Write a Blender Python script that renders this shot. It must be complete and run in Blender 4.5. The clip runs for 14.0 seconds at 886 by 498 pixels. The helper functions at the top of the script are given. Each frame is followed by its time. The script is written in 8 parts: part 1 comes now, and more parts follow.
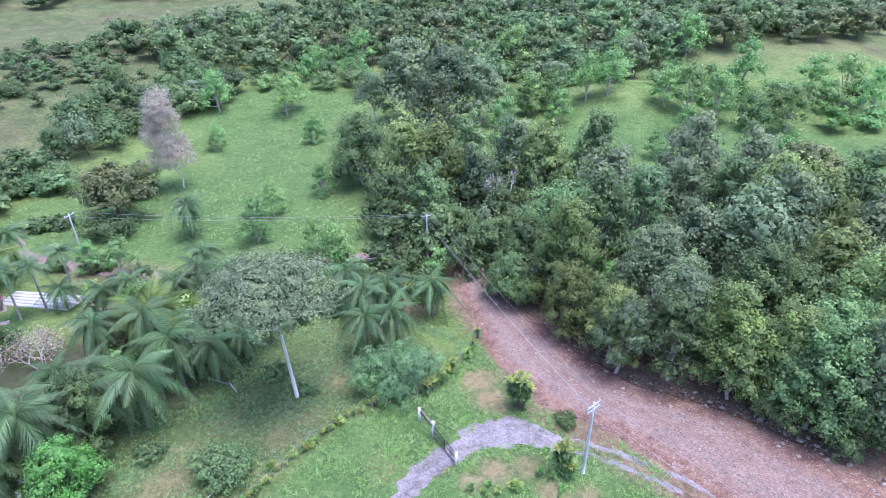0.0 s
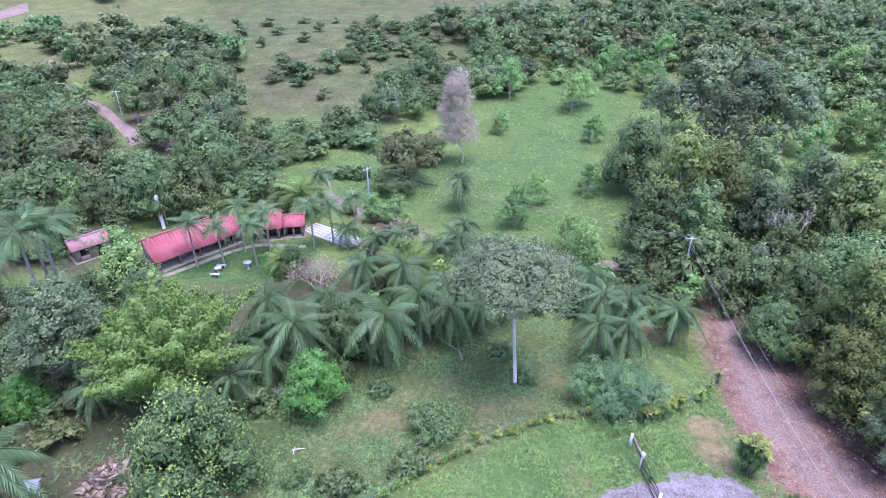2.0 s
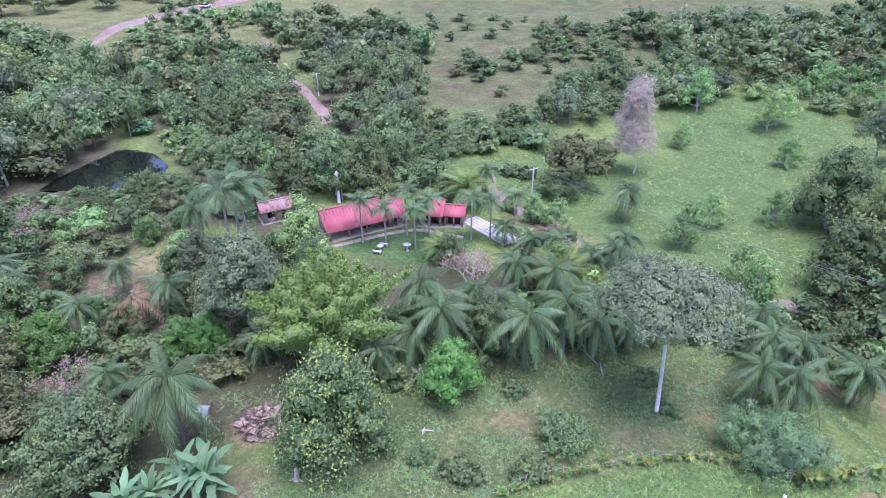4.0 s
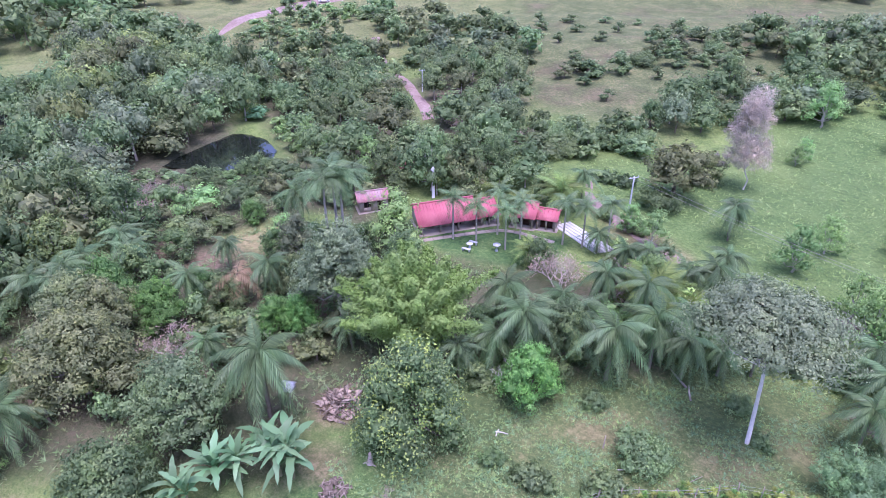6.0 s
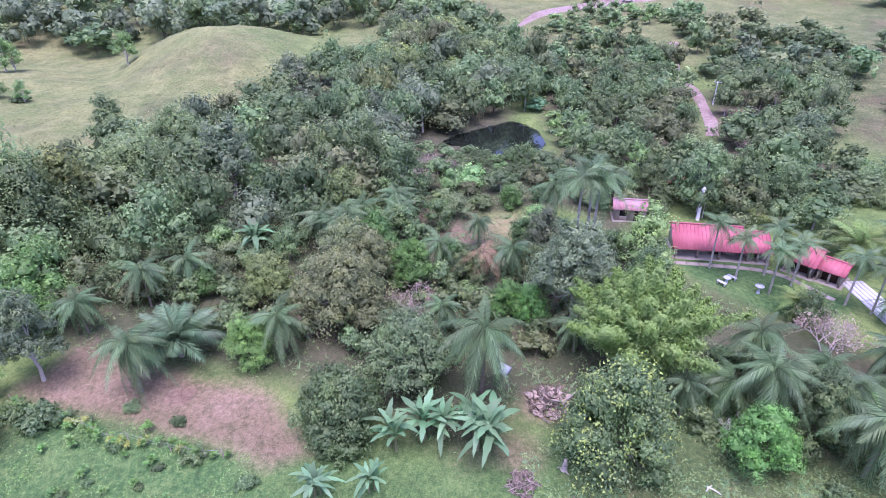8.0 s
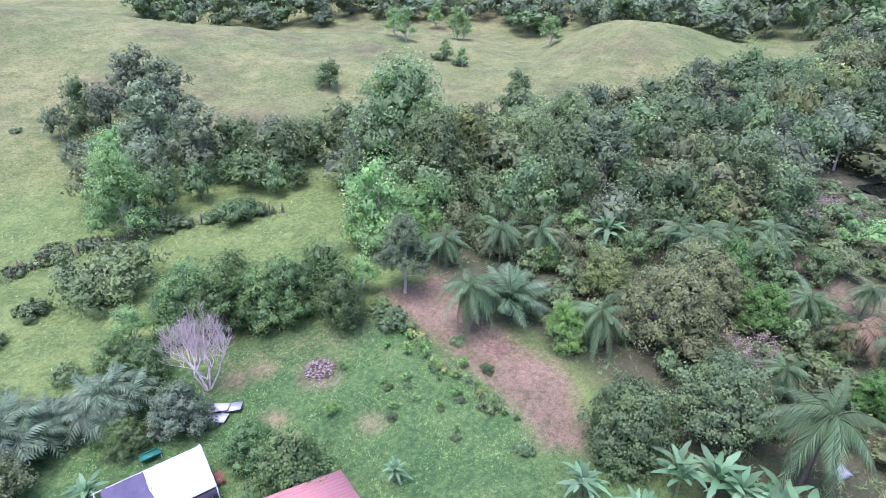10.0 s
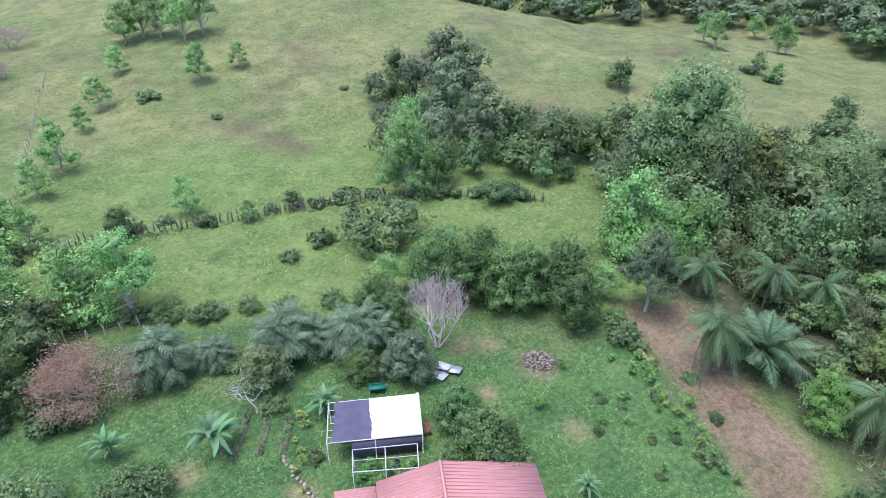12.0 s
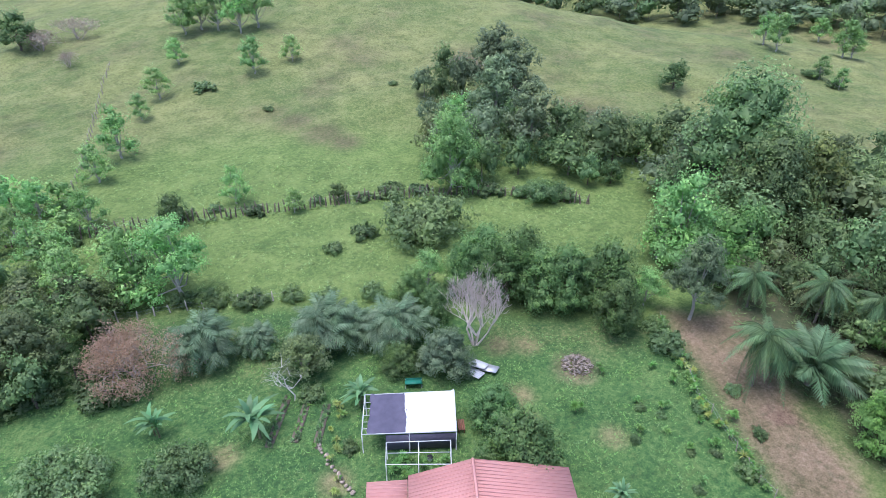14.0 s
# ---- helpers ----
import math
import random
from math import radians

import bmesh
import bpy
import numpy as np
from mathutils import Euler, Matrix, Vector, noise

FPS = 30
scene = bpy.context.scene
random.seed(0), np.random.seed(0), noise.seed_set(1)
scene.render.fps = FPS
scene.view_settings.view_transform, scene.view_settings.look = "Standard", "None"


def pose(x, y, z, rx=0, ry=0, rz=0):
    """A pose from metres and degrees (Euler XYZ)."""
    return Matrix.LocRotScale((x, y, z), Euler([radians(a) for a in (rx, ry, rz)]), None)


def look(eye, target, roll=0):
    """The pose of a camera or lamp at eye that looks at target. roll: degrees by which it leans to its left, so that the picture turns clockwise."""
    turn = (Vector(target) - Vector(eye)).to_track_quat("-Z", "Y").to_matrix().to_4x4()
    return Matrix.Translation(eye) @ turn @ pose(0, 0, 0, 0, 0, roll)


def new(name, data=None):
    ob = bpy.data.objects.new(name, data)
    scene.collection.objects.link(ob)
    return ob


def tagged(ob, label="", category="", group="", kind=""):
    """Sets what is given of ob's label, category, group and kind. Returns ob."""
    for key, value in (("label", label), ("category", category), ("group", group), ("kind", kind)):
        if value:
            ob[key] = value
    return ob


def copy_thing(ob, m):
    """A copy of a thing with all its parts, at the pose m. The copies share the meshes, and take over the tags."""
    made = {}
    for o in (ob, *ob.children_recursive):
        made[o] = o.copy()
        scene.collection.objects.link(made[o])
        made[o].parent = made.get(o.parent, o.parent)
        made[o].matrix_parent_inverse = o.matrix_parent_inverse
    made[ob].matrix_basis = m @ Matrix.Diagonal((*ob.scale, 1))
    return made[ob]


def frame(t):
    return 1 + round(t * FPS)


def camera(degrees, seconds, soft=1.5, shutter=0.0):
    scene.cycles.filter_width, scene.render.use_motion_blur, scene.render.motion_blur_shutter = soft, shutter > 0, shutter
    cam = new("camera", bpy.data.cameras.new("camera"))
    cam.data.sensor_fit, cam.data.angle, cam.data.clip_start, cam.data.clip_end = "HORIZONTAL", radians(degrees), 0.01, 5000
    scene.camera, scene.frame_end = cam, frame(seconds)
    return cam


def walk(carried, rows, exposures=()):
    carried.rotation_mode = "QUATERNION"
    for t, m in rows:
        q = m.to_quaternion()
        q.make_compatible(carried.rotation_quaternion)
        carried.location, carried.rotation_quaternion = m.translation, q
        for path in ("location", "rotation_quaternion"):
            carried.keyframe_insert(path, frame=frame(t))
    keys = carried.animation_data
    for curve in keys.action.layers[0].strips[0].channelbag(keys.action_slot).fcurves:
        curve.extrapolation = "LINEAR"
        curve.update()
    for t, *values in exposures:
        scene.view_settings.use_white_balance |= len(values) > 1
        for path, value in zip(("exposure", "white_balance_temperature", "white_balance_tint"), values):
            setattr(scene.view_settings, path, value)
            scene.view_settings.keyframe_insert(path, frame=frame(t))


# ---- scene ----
# ---- camera: a drone that hovers 40 m up and turns to its left ----
cam = camera(72.6, 14.0, 0.5)
ROWS = [(0.0, 0.0, -30.05, 0.2), (0.5, 3.61, -30.07, 0.17), (1.0, 10.61, -30.14, 0.2), (1.5, 20.53, -30.19, 0.15), (2.0, 27.03, -30.24, 0.06),
        (2.5, 32.44, -30.24, 0.11), (3.0, 37.83, -30.23, 0.16), (3.2, 39.4, -30.24, 0.17), (5.3, 49.2, -30.28, 0.2), (5.5, 50.14, -30.28, 0.21),
        (6.0, 53.73, -30.3, 0.26), (6.5, 59.58, -30.31, 0.25), (7.0, 64.59, -30.33, 0.24), (7.5, 71.72, -30.37, 0.28), (7.7, 75.07, -30.37, 0.32),
        (9.8, 113.07, -30.47, 0.5), (10.0, 117.08, -30.45, 0.45), (10.5, 125.97, -30.46, 0.37), (11.0, 133.18, -30.52, 0.24), (11.5, 139.99, -30.65, 0.2),
        (12.0, 143.99, -30.74, 0.08), (12.5, 144.4, -30.79, 0.09), (13.0, 146.83, -30.86, 0.11), (13.5, 148.3, -30.92, 0.06), (14.0, 148.58, -30.97, 0.04)]
walk(cam, [(t, pose(0, 0, 40, 90 + tilt, 0, turn) @ pose(0, 0, 0, 0, 0, -lean)) for t, turn, tilt, lean in ROWS],
     [(0.0, 1.28, 5280, 25), (1.2, 1.24, 5300, 31), (3.0, 1.15, 5340, 37), (7.7, 1.28, 5380, 50), (10.0, 1.22, 5400, 39), (11.5, 0.96, 5520, 23), (14.0, 0.84, 5560, 14)])

# ---- light: a bright, lightly clouded evening sky ----
world = bpy.data.worlds.new("world")
scene.world = world
world.use_nodes = True
wn = world.node_tree
sky = wn.nodes.new("ShaderNodeTexSky")
sky.sky_type = "NISHITA"
sky.sun_disc = False
sky.sun_elevation, sky.sun_rotation = radians(78), radians(105)
sky.dust_density, sky.air_density = 3.0, 1.0
back = wn.nodes["Background"]
wn.links.new(sky.outputs["Color"], back.inputs["Color"])
back.inputs["Strength"].default_value = 0.15
sun = new("sun", bpy.data.lights.new("sun", "SUN"))
sun.data.energy, sun.data.angle, sun.data.color = 1.7, radians(30), (1.0, 0.95, 0.88)
sun.matrix_world = look((22, -6, 110), (0, 0, 0))


# ---- materials ----
class Nodes:
    """A small helper round one node tree."""

    def __init__(self, name, rough=0.8):
        self.mat = bpy.data.materials.new(name)
        self.mat.use_nodes = True
        self.tree = self.mat.node_tree
        self.bsdf = self.tree.nodes["Principled BSDF"]
        self.bsdf.inputs["Roughness"].default_value = rough
        self.bsdf.inputs["Specular IOR Level"].default_value = 0.25
        self.pos = self.tree.nodes.new("ShaderNodeNewGeometry").outputs["Position"]
        self.obj = self.tree.nodes.new("ShaderNodeTexCoord").outputs["Object"]

    def link(self, a, b):
        self.tree.links.new(a, b)

    def noise(self, scale, detail=4.0, rough=0.55, where=None):
        n = self.tree.nodes.new("ShaderNodeTexNoise")
        n.inputs["Scale"].default_value, n.inputs["Detail"].default_value, n.inputs["Roughness"].default_value = scale, detail, rough
        self.link(self.pos if where is None else where, n.inputs["Vector"])
        return n.outputs["Fac"]

    def ramp(self, fac, stops):
        n = self.tree.nodes.new("ShaderNodeValToRGB")
        e = n.color_ramp.elements
        while len(e) < len(stops):
            e.new(0.5)
        for k, (p, c) in enumerate(stops):
            e[k].position, e[k].color = p, (*c, 1)
        self.link(fac, n.inputs["Fac"])
        return n.outputs["Color"]

    def mix(self, fac, a, b, mode="MIX"):
        n = self.tree.nodes.new("ShaderNodeMix")
        n.data_type, n.blend_type = "RGBA", mode
        ins = [i for i in n.inputs if i.enabled]
        for sock, v in zip(ins, (fac, a, b)):
            if hasattr(v, "links"):
                self.link(v, sock)
            elif isinstance(v, (int, float)):
                sock.default_value = v
            else:
                sock.default_value = (*v, 1)
        return [o for o in n.outputs if o.enabled][0]

    def math(self, op, a, b=0.0, c=0.0):
        n = self.tree.nodes.new("ShaderNodeMath")
        n.operation = op
        for sock, v in zip(n.inputs, (a, b, c)):
            if hasattr(v, "links"):
                self.link(v, sock)
            else:
                sock.default_value = v
        return n.outputs[0]

    def attr(self, name):
        n = self.tree.nodes.new("ShaderNodeAttribute")
        n.attribute_name = name
        return n.outputs["Fac"]

    def color(self, c):
        self.link(c, self.bsdf.inputs["Base Color"])
        return self

    def bump(self, height, strength=0.5, dist=0.05):
        n = self.tree.nodes.new("ShaderNodeBump")
        n.inputs["Strength"].default_value, n.inputs["Distance"].default_value = strength, dist
        self.link(height, n.inputs["Height"])
        self.link(n.outputs["Normal"], self.bsdf.inputs["Normal"])
        return self


def leaf_mat(name, dark, mid, light, glow=0.46, rough=0.55):
    """Foliage: every leaf and every plant differs a little; leaves let some light through."""
    m = Nodes(name, rough)
    dark, mid, light = (tuple(v * 1.16 for v in c) for c in (dark, mid, light))
    island = m.tree.nodes.new("ShaderNodeNewGeometry").outputs["Random Per Island"]
    one = m.tree.nodes.new("ShaderNodeObjectInfo").outputs["Random"]
    base = m.ramp(m.math("ADD", 0.24, m.math("MULTIPLY", island, 0.56)), [(0.0, dark), (0.5, mid), (1.0, light)])
    who = m.math("FRACT", m.math("ADD", one, m.attr("tint")))
    base = m.mix(m.math("MULTIPLY", who, 0.55), base, m.mix(0.5, base, light))
    hue = m.tree.nodes.new("ShaderNodeHueSaturation")
    m.link(m.math("ADD", 0.486, m.math("MULTIPLY", m.math("FRACT", m.math("MULTIPLY", who, 7.3)), 0.032)), hue.inputs["Hue"])
    m.link(m.math("ADD", 0.76, m.math("MULTIPLY", m.math("FRACT", m.math("MULTIPLY", who, 3.7)), 0.56)), hue.inputs["Value"])
    m.link(m.math("ADD", 0.75, m.math("MULTIPLY", m.noise(0.35), 0.4)), hue.inputs["Saturation"])
    m.link(base, hue.inputs["Color"])
    # Tone by clump: random among leaves, low for the shade painted inside crowns.
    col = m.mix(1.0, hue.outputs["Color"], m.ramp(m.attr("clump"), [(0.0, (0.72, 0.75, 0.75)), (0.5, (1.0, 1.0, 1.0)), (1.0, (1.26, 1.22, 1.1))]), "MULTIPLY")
    m.color(col)
    thin = m.tree.nodes.new("ShaderNodeBsdfTranslucent")
    m.link(col, thin.inputs["Color"])
    both = m.tree.nodes.new("ShaderNodeMixShader")
    both.inputs[0].default_value = glow
    m.link(m.bsdf.outputs[0], both.inputs[1])
    m.link(thin.outputs[0], both.inputs[2])
    m.link(both.outputs[0], m.tree.nodes["Material Output"].inputs["Surface"])
    return m.mat


def plain_mat(name, a, b, scale=3.0, rough=0.7, relief=0.3, metal=0.0, fine=40.0):
    """Paint, wood, metal or stone with soft blotches and a fine grain."""
    m = Nodes(name, rough)
    big, small = m.noise(scale, where=m.obj), m.noise(fine, where=m.obj)
    m.color(m.ramp(m.math("ADD", m.math("MULTIPLY", big, 0.7), m.math("MULTIPLY", small, 0.3)), [(0.3, a), (0.7, b)]))
    m.bsdf.inputs["Metallic"].default_value = metal
    m.bump(small, relief, 0.02)
    return m.mat


LEAF_FOREST = leaf_mat("forest_leaves", (0.0713, 0.127, 0.0512), (0.148, 0.234, 0.0902), (0.281, 0.37, 0.155))
LEAF_YFOREST = leaf_mat("yellowish_forest_leaves", (0.09, 0.14, 0.045), (0.19, 0.26, 0.08), (0.33, 0.39, 0.14))
LEAF_MANGO = leaf_mat("dense_leaves", (0.0561, 0.109, 0.044), (0.119, 0.19, 0.0716), (0.238, 0.308, 0.121))
LEAF_ORCHARD = leaf_mat("orchard_leaves", (0.055, 0.12, 0.04), (0.122, 0.222, 0.07), (0.24, 0.355, 0.12), 0.4, 0.45)
LEAF_PALEGREEN = leaf_mat("pale_green_leaves", (0.09, 0.15, 0.06), (0.17, 0.25, 0.105), (0.29, 0.37, 0.17))
LEAF_GREY = leaf_mat("greyish_leaves", (0.082, 0.122, 0.064), (0.156, 0.212, 0.108), (0.275, 0.34, 0.185))
LEAF_OLIVE = leaf_mat("olive_leaves", (0.078, 0.112, 0.048), (0.155, 0.2, 0.085), (0.28, 0.318, 0.14))
LEAF_LIME = leaf_mat("light_green_leaves", (0.112, 0.235, 0.072), (0.2, 0.365, 0.112), (0.34, 0.485, 0.165), 0.4)
LEAF_BRIGHT = leaf_mat("bright_green_leaves", (0.07, 0.165, 0.042), (0.13, 0.275, 0.064), (0.25, 0.41, 0.11))
LEAF_SHRUB = leaf_mat("shrub_leaves", (0.0679, 0.116, 0.0477), (0.137, 0.215, 0.0857), (0.25, 0.337, 0.14))
LEAF_PALM = leaf_mat("palm_leaves", (0.05, 0.1, 0.043), (0.105, 0.18, 0.075), (0.22, 0.32, 0.13), 0.35, 0.42)
LEAF_YPALM = leaf_mat("yellow_green_palm_leaves", (0.09, 0.17, 0.04), (0.16, 0.25, 0.06), (0.27, 0.34, 0.1))
LEAF_BANANA = leaf_mat("banana_leaves", (0.056, 0.146, 0.0616), (0.106, 0.224, 0.0952), (0.202, 0.325, 0.146), 0.3, 0.4)
LEAF_BAMBOO = leaf_mat("bamboo_leaves", (0.085, 0.145, 0.032), (0.158, 0.24, 0.055), (0.25, 0.34, 0.095), 0.4)
LEAF_DRY = leaf_mat("dry_leaves", (0.165, 0.122, 0.0856), (0.28, 0.218, 0.162), (0.395, 0.323, 0.247), 0.15, 0.8)
LEAF_BROWN = leaf_mat("withered_brown_leaves", (0.11, 0.075, 0.034), (0.2, 0.145, 0.072), (0.3, 0.23, 0.125), 0.2, 0.8)
LEAF_CYCAD = leaf_mat("blue_green_palm_leaves", (0.05, 0.1, 0.045), (0.1, 0.178, 0.082), (0.2, 0.3, 0.145), 0.4, 0.45)
LEAF_CANOPY = leaf_mat("canopy_leaves", (0.12, 0.17, 0.085), (0.2, 0.265, 0.14), (0.31, 0.375, 0.21), 0.4)
LEAF_FAN = leaf_mat("grey_green_palm_leaves", (0.055, 0.1, 0.05), (0.115, 0.18, 0.092), (0.22, 0.3, 0.17), 0.35, 0.5)
LEAF_UMBRELLA = leaf_mat("pale_grey_green_leaves", (0.095, 0.145, 0.08), (0.165, 0.228, 0.128), (0.27, 0.335, 0.2), 0.4)
LEAF_HAZE = leaf_mat("pinkish_twigs", (0.46, 0.4, 0.32), (0.58, 0.51, 0.42), (0.68, 0.62, 0.53), 0.4, 0.9)
LEAF_PINK = leaf_mat("reddish_dry_leaves", (0.29, 0.185, 0.115), (0.43, 0.295, 0.195), (0.55, 0.41, 0.295), 0.4, 0.8)
LEAF_YELLOW = leaf_mat("yellow_leaves", (0.15, 0.21, 0.04), (0.235, 0.295, 0.06), (0.34, 0.38, 0.1), 0.3)
LEAF_FLOWER = leaf_mat("fresh_leaves", (0.0951, 0.196, 0.0459), (0.185, 0.304, 0.0714), (0.306, 0.369, 0.0895))
LEAF_FEATHER = leaf_mat("blue_green_leaves", (0.07, 0.16, 0.075), (0.13, 0.26, 0.115), (0.22, 0.36, 0.16), 0.4)
LEAF_WEED = leaf_mat("weed_leaves", (0.0935, 0.17, 0.0595), (0.162, 0.264, 0.085), (0.264, 0.357, 0.136), 0.45)
LEAF_PASTURE = leaf_mat("pasture_blades", (0.162, 0.255, 0.0765), (0.221, 0.323, 0.102), (0.306, 0.391, 0.145), 0.45, 0.7)
BARK = plain_mat("brown_bark", (0.09, 0.07, 0.05), (0.2, 0.165, 0.13), 2.0, 0.9, 0.6)
BARK_PALE = plain_mat("pale_bark", (0.28, 0.25, 0.21), (0.5, 0.47, 0.42), 2.0, 0.85, 0.4)
BARK_WHITE = plain_mat("white_bark", (0.52, 0.49, 0.45), (0.74, 0.7, 0.65), 3.0, 0.85, 0.3)
BARK_BARE = plain_mat("grey_dead_wood", (0.3, 0.25, 0.22), (0.48, 0.42, 0.39), 3.0, 0.9, 0.4)


def ground_mat():
    m = Nodes("grass_ground", 0.95)
    big, mid, fine, grain = m.noise(0.035), m.noise(0.22), m.noise(1.9, 6.0, 0.75), m.noise(6.5, 4.0, 0.7)
    t = m.math("ADD", m.math("MULTIPLY", mid, 0.25), m.math("ADD", m.math("MULTIPLY", fine, 0.45), m.math("MULTIPLY", grain, 0.3)))
    pasture = m.ramp(t, [(0.42, (0.085, 0.145, 0.04)), (0.5, (0.15, 0.222, 0.06)), (0.58, (0.225, 0.292, 0.09))])
    lawn = m.ramp(t, [(0.43, (0.036, 0.098, 0.03)), (0.5, (0.075, 0.162, 0.046)), (0.58, (0.155, 0.24, 0.075))])
    dry = m.ramp(t, [(0.41, (0.095, 0.115, 0.045)), (0.5, (0.165, 0.185, 0.072)), (0.59, (0.25, 0.255, 0.11))])
    weed = m.ramp(t, [(0.41, (0.04, 0.07, 0.027)), (0.49, (0.085, 0.125, 0.044)), (0.53, (0.13, 0.165, 0.06)), (0.59, (0.25, 0.235, 0.11))])
    # Dark forest-floor leaf cover, with the shade under the trees put into its colour.
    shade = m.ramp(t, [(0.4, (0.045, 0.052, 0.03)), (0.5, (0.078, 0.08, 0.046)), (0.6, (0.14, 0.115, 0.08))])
    dirt = m.ramp(t, [(0.4, (0.14, 0.085, 0.062)), (0.5, (0.235, 0.152, 0.108)), (0.6, (0.34, 0.245, 0.175))])
    straw = m.ramp(t, [(0.4, (0.2, 0.155, 0.078)), (0.6, (0.37, 0.295, 0.165))])
    rough_turf = m.ramp(t, [(0.4, (0.085, 0.07, 0.043)), (0.6, (0.19, 0.155, 0.092))])
    col = pasture
    wob = m.math("MULTIPLY", m.math("SUBTRACT", m.math("ADD", mid, fine), 1.0), 1.1)
    for name, c in (("dry", dry), ("lawn", lawn), ("weed", weed), ("shaded_litter", shade), ("dirt", dirt), ("straw", straw)):
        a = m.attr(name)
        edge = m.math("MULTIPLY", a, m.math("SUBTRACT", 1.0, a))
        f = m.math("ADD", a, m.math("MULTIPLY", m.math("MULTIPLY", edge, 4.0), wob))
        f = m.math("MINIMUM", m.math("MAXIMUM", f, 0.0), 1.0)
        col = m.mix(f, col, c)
    scrub = m.math("MULTIPLY", m.attr("dry"), m.math("MULTIPLY", m.math("MAXIMUM", m.math("SUBTRACT", m.noise(0.06, 6.0, 0.65), 0.48), 0.0), 5.0))
    scrub = m.math("MAXIMUM", scrub, m.math("MULTIPLY", m.attr("scrub"), m.math("MULTIPLY", fine, 1.6)))
    col = m.mix(m.math("MINIMUM", scrub, 0.85), col, rough_turf)
    pale = m.ramp(m.noise(0.045, 6.0, 0.62), [(0.44, (0, 0, 0)), (0.6, (1, 1, 1))])
    col = m.mix(m.math("MULTIPLY", m.math("MULTIPLY", pale, m.attr("hill")), 0.8), col, m.ramp(t, [(0.41, (0.15, 0.165, 0.06)), (0.5, (0.235, 0.25, 0.09)), (0.59, (0.33, 0.335, 0.14))]))
    lumps = m.ramp(m.noise(0.3, 5.0, 0.7), [(0.56, (0, 0, 0)), (0.66, (1, 1, 1))])
    col = m.mix(m.math("MULTIPLY", m.math("MULTIPLY", lumps, m.attr("hill")), 0.55), col, m.ramp(t, [(0.4, (0.06, 0.075, 0.028)), (0.6, (0.14, 0.14, 0.06))]))
    spot = m.math("GREATER_THAN", m.noise(0.5, 5.0, 0.7), 0.68)
    col = m.mix(m.math("MULTIPLY", spot, 0.35), col, straw)
    col = m.mix(m.math("MULTIPLY", big, 0.5), col, m.mix(0.35, col, dry))
    m.color(col)
    tufts = m.noise(0.8, 5.0, 0.7)
    col = m.mix(m.math("MINIMUM", m.math("MAXIMUM", m.math("MULTIPLY", m.math("SUBTRACT", tufts, 0.53), 6.0), 0.0), 0.6), col, m.mix(0.6, col, (0.05, 0.075, 0.025)))
    m.color(col)
    m.bump(m.math("ADD", m.math("MULTIPLY", tufts, 3.0), m.math("ADD", fine, grain)), 0.9, 0.16)
    return m.mat


GROUND = ground_mat()


# ---- mesh helpers ----
def mesh_from(name, verts, faces, mat, tint=None, smooth_faces=False, normals=None, clump=None):
    """A mesh from numpy arrays: verts (n, 3), faces (m, 3 or 4) or a list of such arrays."""
    me = bpy.data.meshes.new(name)
    verts = np.asarray(verts, np.float32)
    sets = faces if isinstance(faces, list) and np.ndim(faces[0]) == 2 else [faces]
    sets = [np.asarray(f, np.int32) for f in sets]
    sizes = np.concatenate([np.full(len(f), f.shape[1], np.int32) for f in sets])
    flat = np.concatenate([f.ravel() for f in sets])
    me.vertices.add(len(verts))
    me.vertices.foreach_set("co", verts.ravel())
    me.loops.add(len(flat))
    me.loops.foreach_set("vertex_index", flat)
    me.polygons.add(len(sizes))
    me.polygons.foreach_set("loop_start", (np.cumsum(sizes) - sizes).astype(np.int32))
    if smooth_faces:
        me.polygons.foreach_set("use_smooth", np.ones(len(sizes), bool))
    if tint is not None:
        me.attributes.new("tint", "FLOAT", "POINT").data.foreach_set("value", np.asarray(tint, np.float32))
    if clump is not None:
        me.attributes.new("clump", "FLOAT", "POINT").data.foreach_set("value", np.asarray(clump, np.float32))
    me.materials.append(mat)
    me.update(calc_edges=True)
    me.validate()
    if normals is not None:
        me.normals_split_custom_set_from_vertices(np.asarray(normals, np.float32))
    return me


class Geo:
    """Gathers faces from several pieces into one mesh."""

    def __init__(self):
        self.v, self.f, self.n, self.t, self.nn, self.c = [], [], 0, [], [], []

    def add(self, vf, tint=0.0, normals=None, clump=0.5):
        v, f = vf
        self.v.append(np.asarray(v, float))
        self.f.append(np.asarray(f, int) + self.n)
        self.t.append(np.full(len(v), tint))
        self.c.append(np.broadcast_to(clump, (len(v),)))
        if normals is not None:
            self.nn.append(normals)
        self.n += len(v)
        return self

    def arrays(self):
        """Vertices, faces of three, faces of four, normals and clump values, to be set down again elsewhere."""
        f3 = [f for f in self.f if f.shape[1] == 3]
        f4 = [f for f in self.f if f.shape[1] == 4]
        return np.concatenate(self.v), np.concatenate(f3), np.concatenate(f4) if f4 else np.zeros((0, 4), int), np.concatenate(self.nn), np.concatenate(self.c)

    def mesh(self, name, mat, soft=False):
        whole = len(self.nn) == len(self.v)
        return mesh_from(name, np.concatenate(self.v), self.f, mat, np.concatenate(self.t), soft, np.concatenate(self.nn) if whole else None, np.concatenate(self.c))


def unit(a):
    return a / np.maximum(np.linalg.norm(a, axis=-1, keepdims=True), 1e-9)


